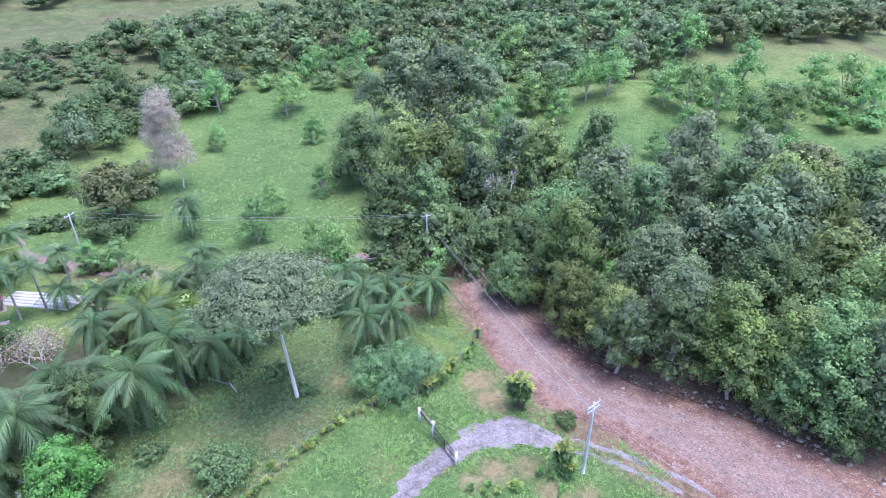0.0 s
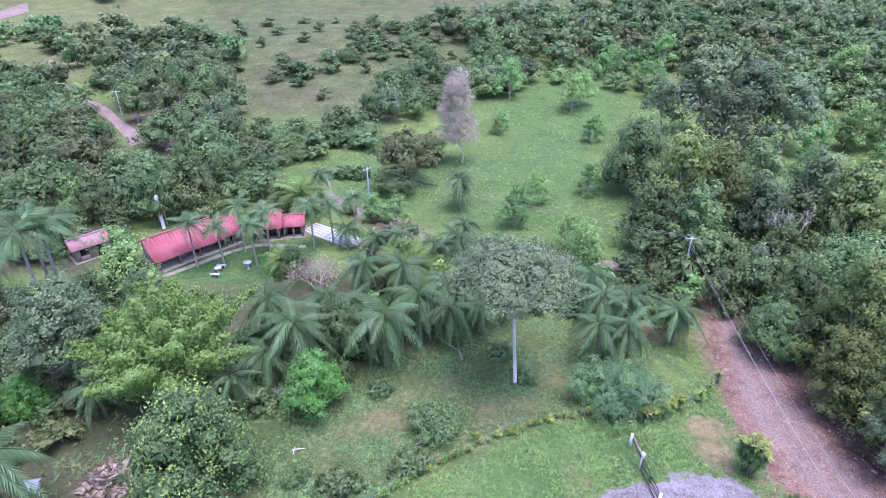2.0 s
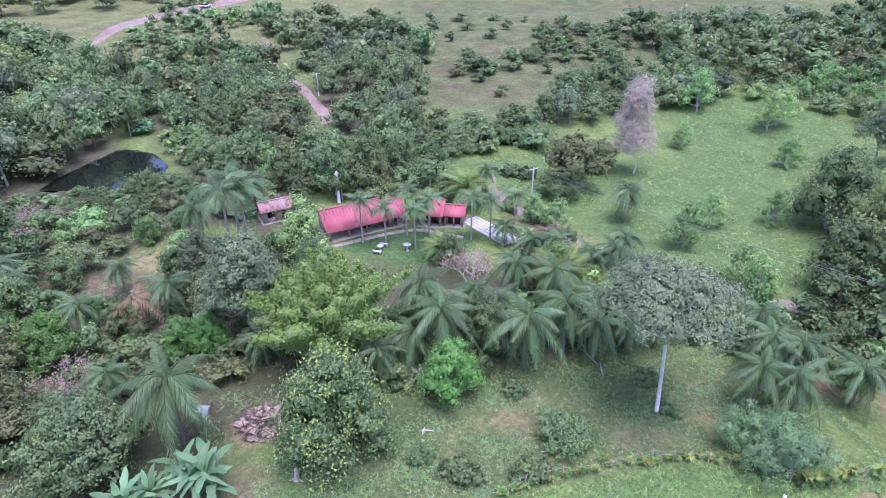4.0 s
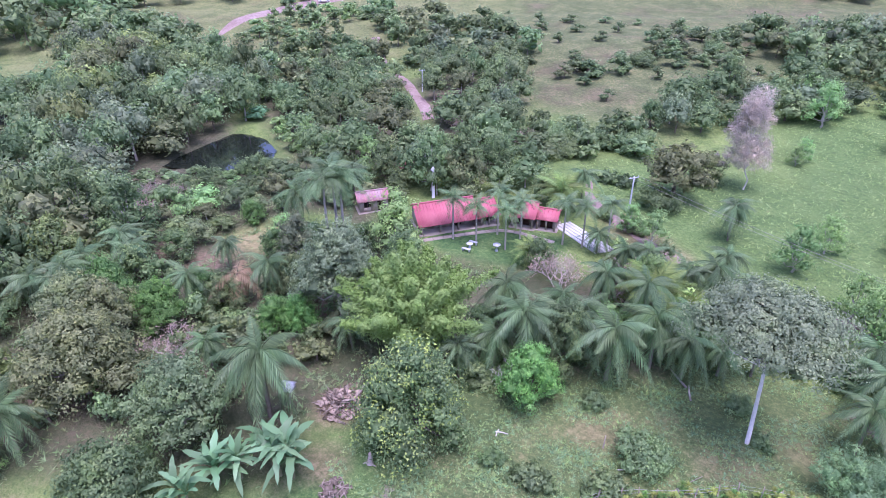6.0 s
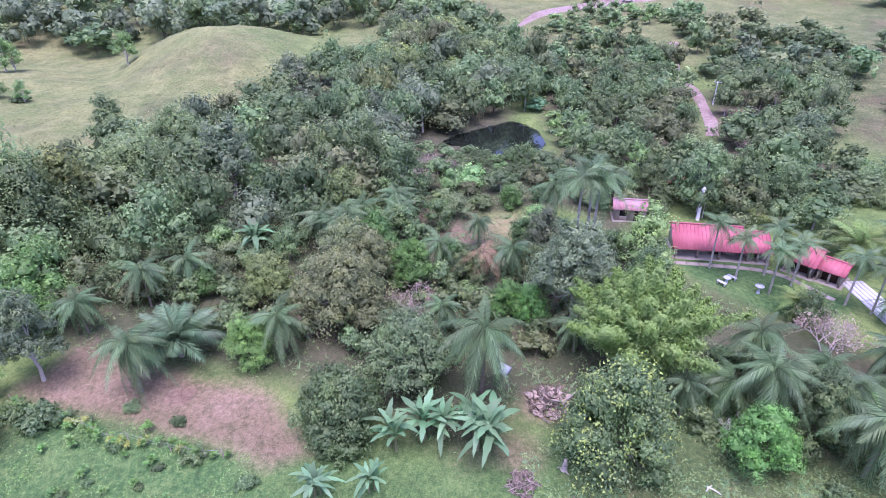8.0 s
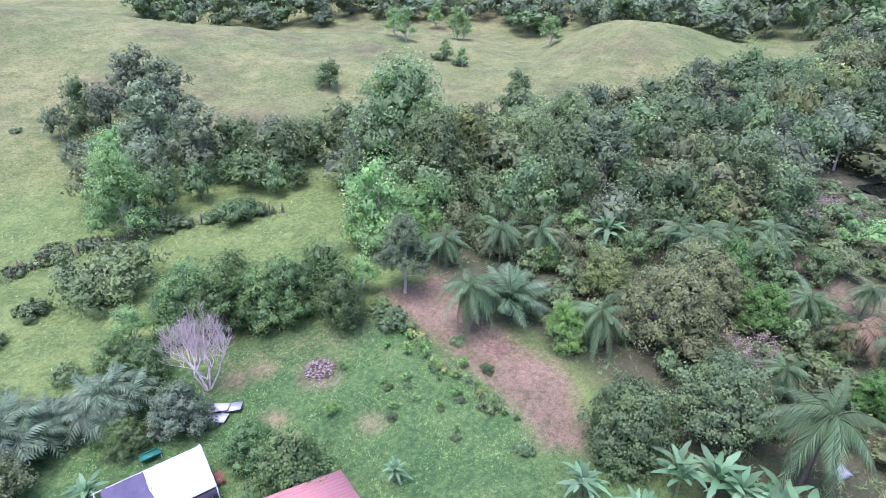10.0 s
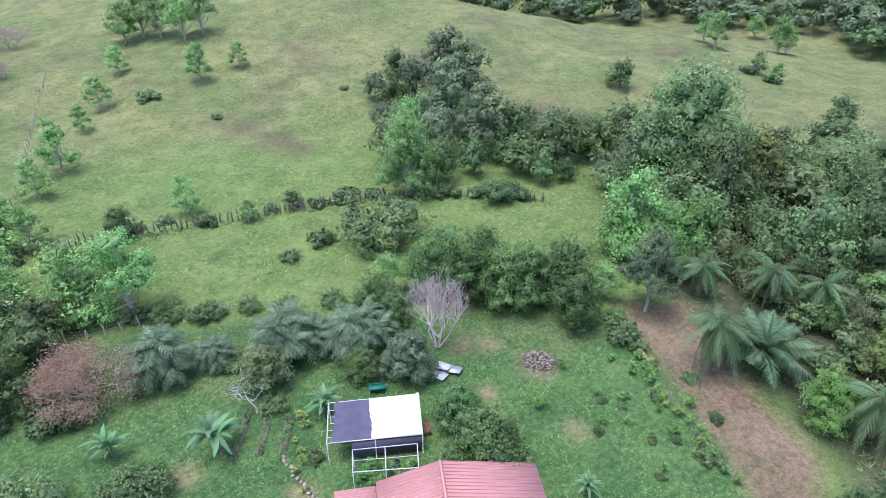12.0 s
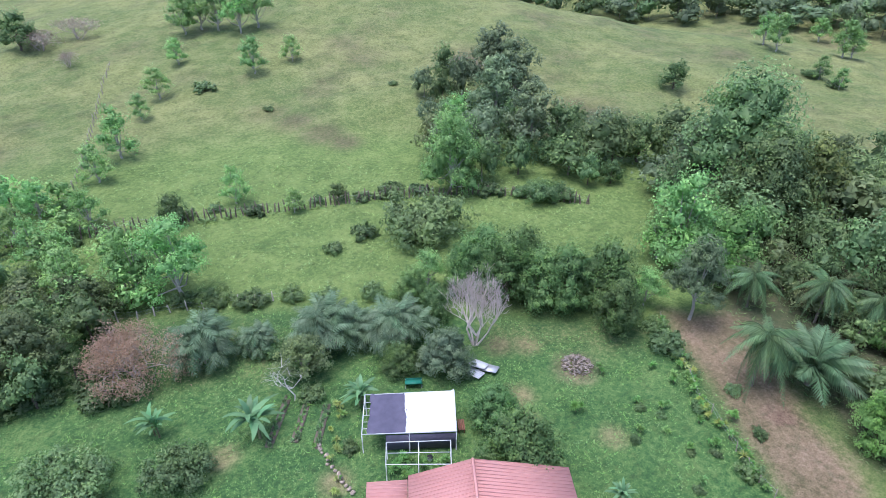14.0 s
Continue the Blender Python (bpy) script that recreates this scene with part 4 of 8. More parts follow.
BARK_PALM = plain_mat("palm_bark", (0.13, 0.105, 0.08), (0.28, 0.24, 0.2), 3.0, 0.9, 0.6)
FOREST_A = [(-12.7, 90.6, 12.5), (-5.7, 83.2, 10.7), (-0.3, 80.8, 10.3), (4, 86.9, 9.1), (-1.8, 72.1, 8.6), (4.5, 78.2, 8.3), (11, 87.6, 10.2), 
    (14.6, 82.6, 10.7), (22.3, 83.5, 10), (14.5, 64.4, 13.5), (22.5, 74.6, 11.8), (13.3, 56.1, 8.7), (18.3, 61.8, 9.4), (23.7, 65, 10), 
    (28.7, 59.8, 9.7), (31.6, 73.9, 9.4), (37.1, 70.9, 10.2), (44.8, 81.5, 9.7), (44.9, 72.4, 11.8), (34.3, 58.3, 11.4), (40.4, 62.8, 10.6), 
    (46.3, 66.2, 10.3), (53.1, 69.8, 11.2), (49.7, 60.5, 10.1), (40.8, 53.3, 11.3), (39.1, 44.7, 11), (31.3, 49.8, 9.5), (26.3, 41.3, 7.1), 
    (29.9, 40.7, 7.9), (34.6, 41.4, 9), (35.2, 37, 9.3)]
FOREST_B = [(-77.3, 56.4, 5.5), (-67.6, 125.2, 7.9), (-76.6, -45.5, 20.1), (-73.2, -38.8, 14.3), (-73.4, -49.1, 11.2), (-78.1, -36.2, 10.9), 
    (-86.7, -29.3, 12.5), (-99.9, -26.7, 12.9), (-110, -39.7, 7.9), (21.4, 43.8, 7.5), (25.9, 43.5, 8), (31.5, 37.6, 8.5), (16.4, 46.5, 6.6), 
    (12.9, 51, 6.4), (-79.9, 8.3, 8.5), (-86.4, 3.8, 8), (-76.2, -0.3, 7.2), (-63.2, 23.7, 5.9), (-71, 49.8, 7.1), 
    (-67.7, 53.8, 7.1), (-50.7, 31.8, 6.1)]
FOREST = FOREST_A + FOREST_B
MANGO_A = [(-7.2, 74.6, 10), (1.9, 69.5, 7.4), (9.7, 61.9, 9.1), (35.2, 48.6, 10.9), (16.8, 49.5, 8.6), (7.7, 57.4, 7.2), (4.6, 64.7, 7.1), (59.8, 113.6, 7.7), 
    (-29.6, 36.3, 7.7), (-68.4, 100.7, 6), (35.2, 36, 7.7), (-59.6, 35.8, 6.6), 
    (-68.8, 61.5, 7.8), (-44.1, 47, 4.7), (-95.9, 7.1, 7.5), (-95, 41.6, 5.8), (-92.6, 30.5, 4.4), (-78.2, 45.8, 5.2), (-61.5, 32.6, 4.1), 
    (-66.8, -72, 9.9), (-74, -76.4, 8.2), (-73.1, -66, 9.9), (-76.9, -63.4, 8.8), (-67, -59.8, 4.3), (-109.7, -84.5, 7.2), (-35.1, -48.2, 7.6), 
    (-34.9, -43.5, 7.6), (-37.8, -41.1, 7.3), (-39.8, -39.1, 6.9)]
MANGO_B = [(-44, -37.1, 7.8), (-41.4, -33.3, 6), (-39.8, -46.7, 6.7), (4.2, -63.9, 6.2), (-32.4, -47.4, 6.4), (-6.4, -80.8, 5.2), 
    (-28.6, -76.2, 3.4), (9.1, -183.2, 11.6), (-25.2, -47.6, 4.8), (27.5, 42.4, 6), (29.9, 38.7, 6.2), (32.5, 36.1, 6.2), 
    (-73.5, 12.1, 5.3), (-59, 13.2, 5.9), (-70.5, 6.4, 5.8), (-65.8, 21.8, 4.9), (-56.8, 21.4, 6.7), (-70.4, 63.2, 7.4)]
MANGO = MANGO_A + MANGO_B
ORCHARD = [p for p in MANGO if -49 < p[1] < -32 and -45 < p[0] < -24]
MANGO = [p for p in MANGO if p not in ORCHARD]
CITRUS = [(-22.0, -24.2, 7.2), (-23.2, -29.6, 5.2), (-19.4, -39.6, 4.2), (-26.4, -45.2, 4.6)]
GREY = [(-7.1, 121.9, 14.6), (0.8, 118.7, 14.1), (7.6, 120.6, 11.8), (-2.4, 109.5, 10.8), (22.2, 53.3, 9.9), (22.6, 47, 8), (16.8, 45, 6.3), 
    (35.3, 80.7, 10.9), (-14.1, 121.2, 8), (-71, -97, 11.6), (-69.7, -88.3, 11), (-63.3, -75, 9.7), (-62.9, -84.8, 10.4), (-49.6, -30.4, 7.2), 
    (-89, -17.2, 10.1)]
OLIVE = [(53.9, 82.7, 14.1), (-46.4, 77.4, 12.1), (73.3, 162.9, 13.2), (-60.8, 1.4, 8.2), (-67.6, 53.5, 8.3), (-47.6, 87.3, 6.7), 
    (11.4, -56.3, 9.3), (-95, 7.3, 7.5), (-73.8, 58.7, 5.4), (-62.5, -0.6, 9.1)]
BRIGHT = [(-28.2, 30.3, 6.6), (-67.8, 2.9, 6.7), (-60.4, 6.6, 6.9), (-51.2, 15.9, 5.4), (-48.9, -11.0, 5.6), (-61.8, -16.9, 4.6), 
    (-50.5, 18.2, 4.7), (-77.1, 23.4, 4.2)]
DRY = [(-39.9, 46, 6.7), (-34.4, 49.6, 7.3), (-54.3, 5.9, 5.6), (-92.7, 70.7, 5.2), (-76.3, 75.9, 5.4), (-30.4, 49.9, 5.2), (-31.3, 36.3, 3.5), 
    (-72.2, -108.7, 9.4), (-87.7, 11.1, 5.4), (-69.8, -40.8, 3.4), (4.7, -181.5, 12.1), (0.1, -164.4, 6.3), (-4.2, -184.6, 10.5), (-92.2, 12, 5.6), 
    (-90.6, 17.2, 4.2), (-76.6, 72.9, 6.3), (-70.8, 59.9, 5.6), (-26.1, 13.8, 2.8)]
PALM_A = [(-27.5, 57.3, 5.8), (-8.5, 52.7, 5.7), (-5.3, 49.3, 5.9), (-1.2, 54.3, 5.7), (-25.9, 38.2, 7.4), (-24.4, 42.8, 6.7), (-21.8, 44.1, 5.6), 
    (-30.3, 36.9, 8.1), (-31.7, 32.5, 6.9), (-36.2, 53.4, 4.8), (-10.9, 57, 5.1), (-34.2, 72.5, 4.9), (-19.9, 47.3, 5.2), (-71.4, 27.7, 5.5), 
    (-74.3, 6.3, 5.8), (-61.5, 10.4, 5.7), (-58.3, 18.2, 5.3), (-68.7, -0.3, 5.4), (-38.2, 36.2, 6.7), (-33.8, 35.5, 5.9), (-24.8, 44.8, 5.5), 
    (-24.5, 48.3, 5.4), (-33.7, 30.9, 6.1), (-33.7, 39.9, 5.3), (-7.7, 47.8, 5.6), (-5.9, 53.2, 6), (-34.9, 73.7, 4.6), (-40.6, 10.6, 7.7), 
    (-34.2, 23.3, 4.6), (-27.7, 59.9, 4.9), (-56.7, -28.5, 5.4), (-60.5, -23, 5.2)]
PALM_B = [(-63, -18.8, 5.6), (-67.4, -1.5, 6.7), (-49.6, -8.0, 6.4), (-46.2, -20.6, 6.3), (-69.8, -3.6, 5.8), (-29.6, 55.5, 5.7), (-22, 55.5, 5.5), 
    (-29.2, 47.9, 6.1), (-21.9, 49.6, 6), (-17.9, 49.7, 4.8), (-33.9, 47, 5.7), (-76.2, 39.1, 5.2), (-55.2, 52.9, 4.7), (-53.5, 64.9, 5.1), 
    (-42.4, 55.7, 4.4), (-42.5, 24.9, 4), (-44.6, 21.1, 4.6), (-48.7, 8.3, 4.6), (-71.3, 1.6, 5.6), (-71.2, 6.5, 5.2), (-65.3, 26.4, 4.4), 
    (-67, 16.3, 4), (-50.5, 27.2, 4.4), (-31.7, 41.1, 5.3), (-34.6, 27.2, 4.8), (-33.8, 54.1, 5.4)]
PALM = PALM_A + PALM_B
YELLOWPALM = [(-30.1, 50.7, 8.3), (-26.8, 52.2, 5.8), (-53.8, 60.8, 8.7), (-45.8, 47.1, 5), (-28.7, 54.3, 5.4)]
COCO = [(-51.0, -18.0, 8.8)]
FANPALM = [(-14.6, -46.6, 8.2), (-21.0, -43.4, 8.4), (-3.9, -50.9, 7.6), (-8.6, -49.6, 4.6), (-17.8, -46.2, 5.6)]
DEADPALM = [(-59.1, 14.9, 6.2)]
BANANA = [(-33.9, 9.6, 6.7), (-36.3, 4.4, 6.3), (-35.7, 6.2, 5.4), (-32, -4.6, 4), (-31.5, -0.5, 3.9), (-35.6, 1.6, 5.3), (-35.4, 8.7, 5.8), (-69.2, -12, 6.7), 
    (-26.7, -18, 2.8), (2.2, -43.3, 3.8), (-4.9, -38.9, 5.1), (-14.4, -37.5, 3.6)]
LIME_NEAR_A = [(-28.7, -50.3, 4.4), (-47.5, -34.8, 4.7), (18.9, 57.2, 4.5), (-31.8, 52.1, 5.9), (-61.2, 12, 4.6), (-3.7, -63.1, 9.9), (0.2, -65.5, 7.8), 
    (-13.5, 64.4, 5.6), (-58, -35.8, 7.7), (-16.1, 66.5, 5.7), (-58.6, 35.5, 8.1), (-56.4, -40.7, 6.6), (-58.3, -39.2, 9.9), (6.8, -70, 5.8), 
    (-68.3, 24.3, 4.3), (-39.2, 62.6, 4.8), (-25.1, 71.4, 6.2), (7.1, -76.3, 5.4), (-43.7, 63.7, 4), (9.3, -78.3, 6.4), (-21.8, -75.9, 3.5), 
    (-67.4, -41.2, 6.4), (-24.8, 79.4, 4.6), (-15.5, -82.6, 5), (11.6, -84.6, 5.8), (3.3, -86.1, 5.9), (-18.8, 86.5, 4.6), (-47.5, -75, 10.4), 
    (8.9, -91.8, 5.7), (-83.8, 46.3, 5.4), (-90.3, 42.5, 5.6), (0.9, -99.8, 5.8)]
LIME_NEAR_B = [(-54.9, -85, 7.8), (53, 87.4, 9.1), (-3.4, -107.3, 7.4), (37.9, 102.4, 4.6), (-100.4, 43.3, 5.5), (11.3, 109.3, 7.1), (-24.9, 109.6, 4.3), 
    (-23.9, 110.3, 4.3), (-42.7, 107.5, 3.6), (-42.8, 110, 3.7), (22.9, 115.9, 6.7)]
LIME_NEAR = LIME_NEAR_A + LIME_NEAR_B
LIME_FAR_A = [(46.3, 111.2, 5.5), (-8.9, -123.8, 4.7), (18.2, 123.3, 8.2), (22.7, 122.7, 8.2), (29.7, 123.9, 8.3), (53.7, 116.4, 8.4), (48.8, 118.8, 8.4), 
    (44.8, 120.5, 7.6), (34.2, 124.3, 8.4), (66.2, 112.5, 8.5), (-33.4, 126.5, 7.4), (-13.9, -133.4, 6.5), (-32.9, 130.8, 7.6), (-48.6, 128.6, 7.7), 
    (-34.3, -135.6, 7.2), (-50.1, 132.3, 6.9), (-43.9, -137.8, 5.3), (85.4, 117.7, 9.4), (77.5, 126.6, 9.5), (-18.9, 147.3, 5.6), (67, 135.2, 9.7), 
    (84.4, 126.2, 9.7), (-22.6, 150.7, 6.6), (-21.4, -151.5, 5.7), (17.4, 156.2, 11.8), (-27.5, 155.2, 6.8), (44.5, 154.2, 8.6), (-32.4, 159, 6.9), 
    (-147.4, -69.2, 4.3), (-21.2, 163.6, 8), (-39, -160.9, 10.5), (-43.5, -161.2, 10.6)]
LIME_FAR_B = [(-149.3, -75.1, 4.7), (61.7, 157.1, 10.8), (-35.2, -167.2, 10.9), (-27.3, -170.7, 9.2), (-32, -171.7, 11.1), (-159.5, -93.4, 7.8), 
    (-162.8, -99.3, 8.1), (-183.5, -56.6, 8.6), (-178.7, -85.8, 8.4), (-180.9, -84.6, 7.5), (-219.1, -114.4, 7.8)]
LIME_FAR = LIME_FAR_A + LIME_FAR_B
SHRUB_A_A = [(-21.7, 24.3, 3.8), (-17.6, 28.3, 3.8), (-25.2, 23.3, 2.4), (-11.4, -33.3, 1.7), (-33.8, -10, 2), (-32.6, -15.5, 1.1), (-17.6, 33.1, 5.3), 
    (1.3, -37.7, 5.8), (-32.2, -21.7, 1.3), (-35, -18.3, 1), (-37.2, -14.3, 2.4), (10.7, 38.4, 2.4), (-36.7, -17.2, 1.2), (8.7, -40.5, 7.6), 
    (-10.8, -40.7, 2.7), (-24.2, 34.7, 2.7), (-36.1, -22.4, 1.1), (-35.2, -24, 1.2), (-12.7, 42.4, 2.2), (-41.6, -16.6, 1.7), 
    (-39.7, -21.2, 1.7), (-16.2, 44.9, 2.9), (28.5, 39.5, 2.6), (-44, -21, 1.8), (-9.4, -47.9, 2.9), (-42.7, -24.3, 1.8), 
    (5.3, -49.7, 5), (-17.7, -47.5, 3), (-19.3, -48.2, 3), (-43.7, -28.1, 4.6)]
SHRUB_A_B = [(-47, 23, 3.7), (-49, 18.9, 4.3), (9.4, -52.3, 2.5), (-44.5, 31.6, 3.8), (-45.3, -31.1, 3.2), (11.8, -53.8, 5), (-29, -48, 3.8), (-22.3, -51.7, 3.2), 
    (-17.6, -54.3, 2.9), (-56.3, 12.9, 5.2), (-14.4, -56.2, 3), (-10.1, -57.7, 4), (10.3, -58.7, 6)]
SHRUB_A = SHRUB_A_A + SHRUB_A_B
SHRUB_B_A = [(-6.8, -59.5, 4), (-3.7, -61.7, 3.4), (-21.9, 59.4, 4.2), (10.1, -64.7, 6.4), (7.1, -66, 4.3), (3.7, -66.3, 4.3), (12.1, -66.1, 5.8), 
    (-22.4, -63.4, 2.9), (-34.3, -60.6, 11.8), (-27.4, -64.8, 4.1), (-43.2, 64.4, 4.1), (-16.8, -78.4, 3.3), (-48.3, 64.4, 3.4), (-31.6, -74.8, 3), 
    (-25.5, -77.1, 2.5), (1.7, -81.4, 3), (-54.5, -61.2, 7.2), (-35.9, -73.8, 5.1), (-48.9, -66.2, 4.3), (-52.5, -63.8, 3.4), (-39.9, -72.4, 3.4), 
    (-57.5, -59.5, 4.3), (-8.5, -82.4, 2.6), (-12.2, -82, 2.6), (6.1, -82.9, 3.4), (-45.6, 72.8, 7.5), (-53.9, 75.5, 4.2), (-56.8, 74.4, 4.7), 
    (-47, 86.3, 5.9), (-69.3, 78.3, 7.3), (-68.9, 84, 7.5), (-62.8, 89.5, 7.6)]
SHRUB_B_B = [(-66.8, 87.2, 6.5), (-64.4, 89.8, 5.5), (-75.9, 80.7, 7.7), (-31.1, -116.6, 2.4), (-56.4, -112.2, 2.2), (-22.7, -132.1, 5.2), (-73.6, 124.1, 6.3), 
    (-78.9, 127.8, 6.5), (-94.6, 131.9, 7.8), (-148.4, -70.6, 4.7), (43.6, 160.5, 6.4), (-149.6, -77, 5.5), (-89.6, 154.7, 6)]
SHRUB_B = SHRUB_B_A + SHRUB_B_B
ROYAL = [(-64.2, 28.6, 5.4), (-63.4, 30.5, 5.4), (-65.2, 30.5, 5.5), (-56.4, 43.1, 3.6), (-53.6, 44.8, 3.6), (-53.9, 48.8, 3.6), (-51.2, 50.5, 3.6), 
    (-46.5, 53.7, 3.6), (-44.5, 55.3, 3.6), (-43.2, 58.7, 3.8), (-50.2, 46.9, 3.4)]
PINK_X, PINK_Y = 2.4, -52.0

place_all(kinds(forest_kind, (1, 2, 3, 4)), [p for p in FOREST if p[2] <= 12], 8, 11)
place_all(kinds(big_forest_kind, (5, 6)), [p for p in FOREST if p[2] > 12], 16, 31)
place_all(kinds(mango_kind, (11, 12, 13)), MANGO, 8, 12)
place_all(kinds(orchard_kind, (14, 15, 16)), ORCHARD, 8, 33)
place_all(kinds(citrus_kind, (17, 18)), CITRUS, 8, 34)
place_all(kinds(grey_kind, (21, 22)), GREY, 8, 13)
place_all(kinds(olive_kind, (31, 32)), OLIVE, 8, 14)
place_all(kinds(lime_kind, (41, 42, 43)), LIME_NEAR, 8, 15)
place_all(kinds(lime_kind, (44, 45, 46)), LIME_FAR, 8, 16)
place_all(kinds(bright_kind, (51, 52)), BRIGHT, 8, 17)
place_all(kinds(shrub_kind, (61, 62, 63)), [p for p in SHRUB_A if p[2] <= 5.2], 3, 18)
place_all(kinds(shrub_kind, (64, 65, 66)), [p for p in SHRUB_B if p[2] <= 5.2], 3, 19)
place_all(kinds(big_shrub_kind, (67, 68)), [p for p in SHRUB_A + SHRUB_B if p[2] > 5.2], 8, 32)
place_all(kinds(dry_kind, (71, 72)), DRY, 6, 20)
place_all(kinds(palm_kind, (81, 82, 83, 84)), PALM, 6.9, 21, (1.0, 1.3))
place_all(kinds(lambda s, fine: palm(s, 7, 2.6, 24, LEAF_YPALM, BARK_PALM, "clumping_palm", "yellow-green clumping palm with long fronds", 0.8, 28, leaflet=1.0, r=0.12, lift=(0, 84), width=0.06), (91,)), YELLOWPALM, 7, 22)
place_all(kinds(lambda s, fine: palm(s, 8, 1.7, 32, LEAF_CYCAD, BARK_PALM, "oil_palm", "stout palm with long arching fronds near the ground", 0.7, 22, leaflet=1.25, r=0.26, lift=(24, 92), droop=0.5, width=0.1), (94, 95)), COCO, 8.2, 23, (1.0, 1.2))
place_all(kinds(fan_clump, (104, 105)), FANPALM, 7.4, 27, (0.9, 1.1))
place_all(kinds(lambda s, fine: palm(s, 6, 4.2, 14, LEAF_BROWN, BARK_PALM, "withered_palm", "withered palm with brown hanging fronds", 1.1, 26, r=0.2, lift=(-60, 30), droop=0.7), (96,)), DEADPALM, 6, 24)
place_all(kinds(lambda s, fine: palm(s, 5.4, 7.0, 16, LEAF_PALM, BARK_PALE, "royal_palm", "slender royal palm with pale trunk and full crown", 1.0, 28, leaflet=0.9, r=0.15, shaft=True, lift=(-18, 76), width=0.055), (97, 98)), ROYAL, 4.6, 25)
place_all(kinds(lambda s, fine: banana(s, 5), (101, 102, 103)), BANANA, 5, 26)


# ---- single plants that stand out ----
def at(ob, x, y, turn=0.0, scale=1.0, tall=1.0):
    ob.matrix_basis = spot(x, y, scale, turn, tall)
    return ob


BARK_HAZE = plain_mat("pinkish_grey_twigs", (0.46, 0.38, 0.34), (0.64, 0.56, 0.51), 3.0, 0.9, 0.3)
hero = broad_tree(201, 12.4, 15.2, 11.3, 40, 22000, 0.16, LEAF_CANOPY, BARK_WHITE, "umbrella_tree", "tall umbrella-shaped tree with straight pale trunk", squash=0.38, fill=0.3, inner=0.55, fork=8.2, lean=-0.1, girth=0.54)
at(hero, -13.6, 41.8, 40)
at(broad_tree(202, 10.0, 11.4, 0.8, 22, 13000, 0.18, LEAF_FOREST, BARK, "flowering_tree", "leafy mid-green tree with yellow-green young tips", squash=0.8, fill=0.6, inner=0.4, extra=(LEAF_YELLOW, 150)), -30.7, 19.0, 20)
at(bamboo(203, 14.0, 13.5), -40.2, 25.6)
at(broad_tree(204, 7.4, 17.0, 3.2, 28, 17000, 0.4, LEAF_HAZE, BARK_WHITE, "leafless_tree", "tall pale tree with a haze of pinkish-grey twigs", inner=0.1, fill=0.0, squash=1.2, aspect=0.09, spread=1.2, lean=-0.13, girth=0.6), -42.0, 89.6, 20)
at(broad_tree(211, 9.4, 13.5, 1.5, 15, 9000, 0.2, LEAF_LIME, BARK_PALE, "light_green_tree", "tall light green tree by the pasture fence", inner=0.5, fill=0.5, squash=1.0), -44.1, -69.7)
at(broad_tree(212, 5.0, 11.5, 6.8, 7, 2600, 0.27, LEAF_GREY, BARK_WHITE, "slender_tree", "slender tree with leaning pale trunk at the wood's edge", inner=0.5, fill=0.4, lean=0.16, girth=0.8), 23.4, 45.6, 150)
at(bare_tree(205, 6.5, 8.0, BARK_WHITE, "leafless_tree", "bare white-barked tree among green crowns", 4, 0.3, None, 0.014, 0.3, 2), 7.7, 76.5, 10)
at(bare_tree(206, 7.2, 8.6, BARK_HAZE, "leafless_tree", "leafless tree with a fan of pale twigs", 5, 0.18, None, 0.009, 0.9, 5), -27.6, -39.0, 60)
at(shrub(207, 9.5, 4.6, 22000, 0.17, LEAF_FEATHER, "feathery_bush", "large bushy tree with fine blue-green leaves", "tree", 14, 0.35, 0.22), -4.6, 43.6)
at(bare_tree(208, 8.6, 4.8, BARK_BARE, "reddish_tree", "low spreading tree with reddish-brown dry foliage", 4, 0.22, (LEAF_PINK, 26, 0.2), 0.012, 0.15, 4), PINK_X, PINK_Y)
at(bare_tree(209, 4.0, 4.0, BARK_WHITE, "leafless_tree", "small pale bare tree beside the round tree", 4, 0.24, None, 0.014, 0.2, 2), -31.0, 29.6)
at(broad_tree(213, 7.0, 6.0, 0.7, 20, 9500, 0.19, LEAF_UMBRELLA, BARK_PALE, "grey_green_tree", "dense grey-green tree in front of the bare one", squash=0.8, fill=0.6), -23.0, -37.3, 30, 0.86)
at(broad_tree(214, 5.4, 5.0, 1.0, 12, 5200, 0.17, LEAF_OLIVE, BARK_PALE, "spreading_tree", "airy olive-green garden tree", squash=0.7, fill=0.4, inner=0.5), -11.2, -43.6, 70)
at(broad_tree(215, 11.4, 9.6, 1.6, 26, 15000, 0.21, LEAF_OLIVE, BARK_PALE, "spreading_tree", "large spreading olive-green tree above the bare soil", squash=0.6, fill=0.6), -53.6, -2.0, 15)
at(broad_tree(216, 9.8, 8.2, 1.6, 20, 11000, 0.2, LEAF_PALEGREEN, BARK_PALE, "pale_green_tree", "broad airy tree with pale green leaves", squash=0.6, fill=0.5, inner=0.55), -42.8, 4.0, 80)
at(broad_tree(217, 8.6, 6.9, 0.3, 22, 13000, 0.2, LEAF_MANGO, BARK, "mango_tree", "dense round dark green tree beside the bananas", squash=0.9, fill=0.8), -38.2, -2.5, 140)
at(broad_tree(218, 8.2, 6.4, 1.2, 16, 7600, 0.2, LEAF_YFOREST, BARK, "spreading_tree", "flat-topped tree with light olive leaves", squash=0.5, fill=0.6), -59.6, -9.6, 200)
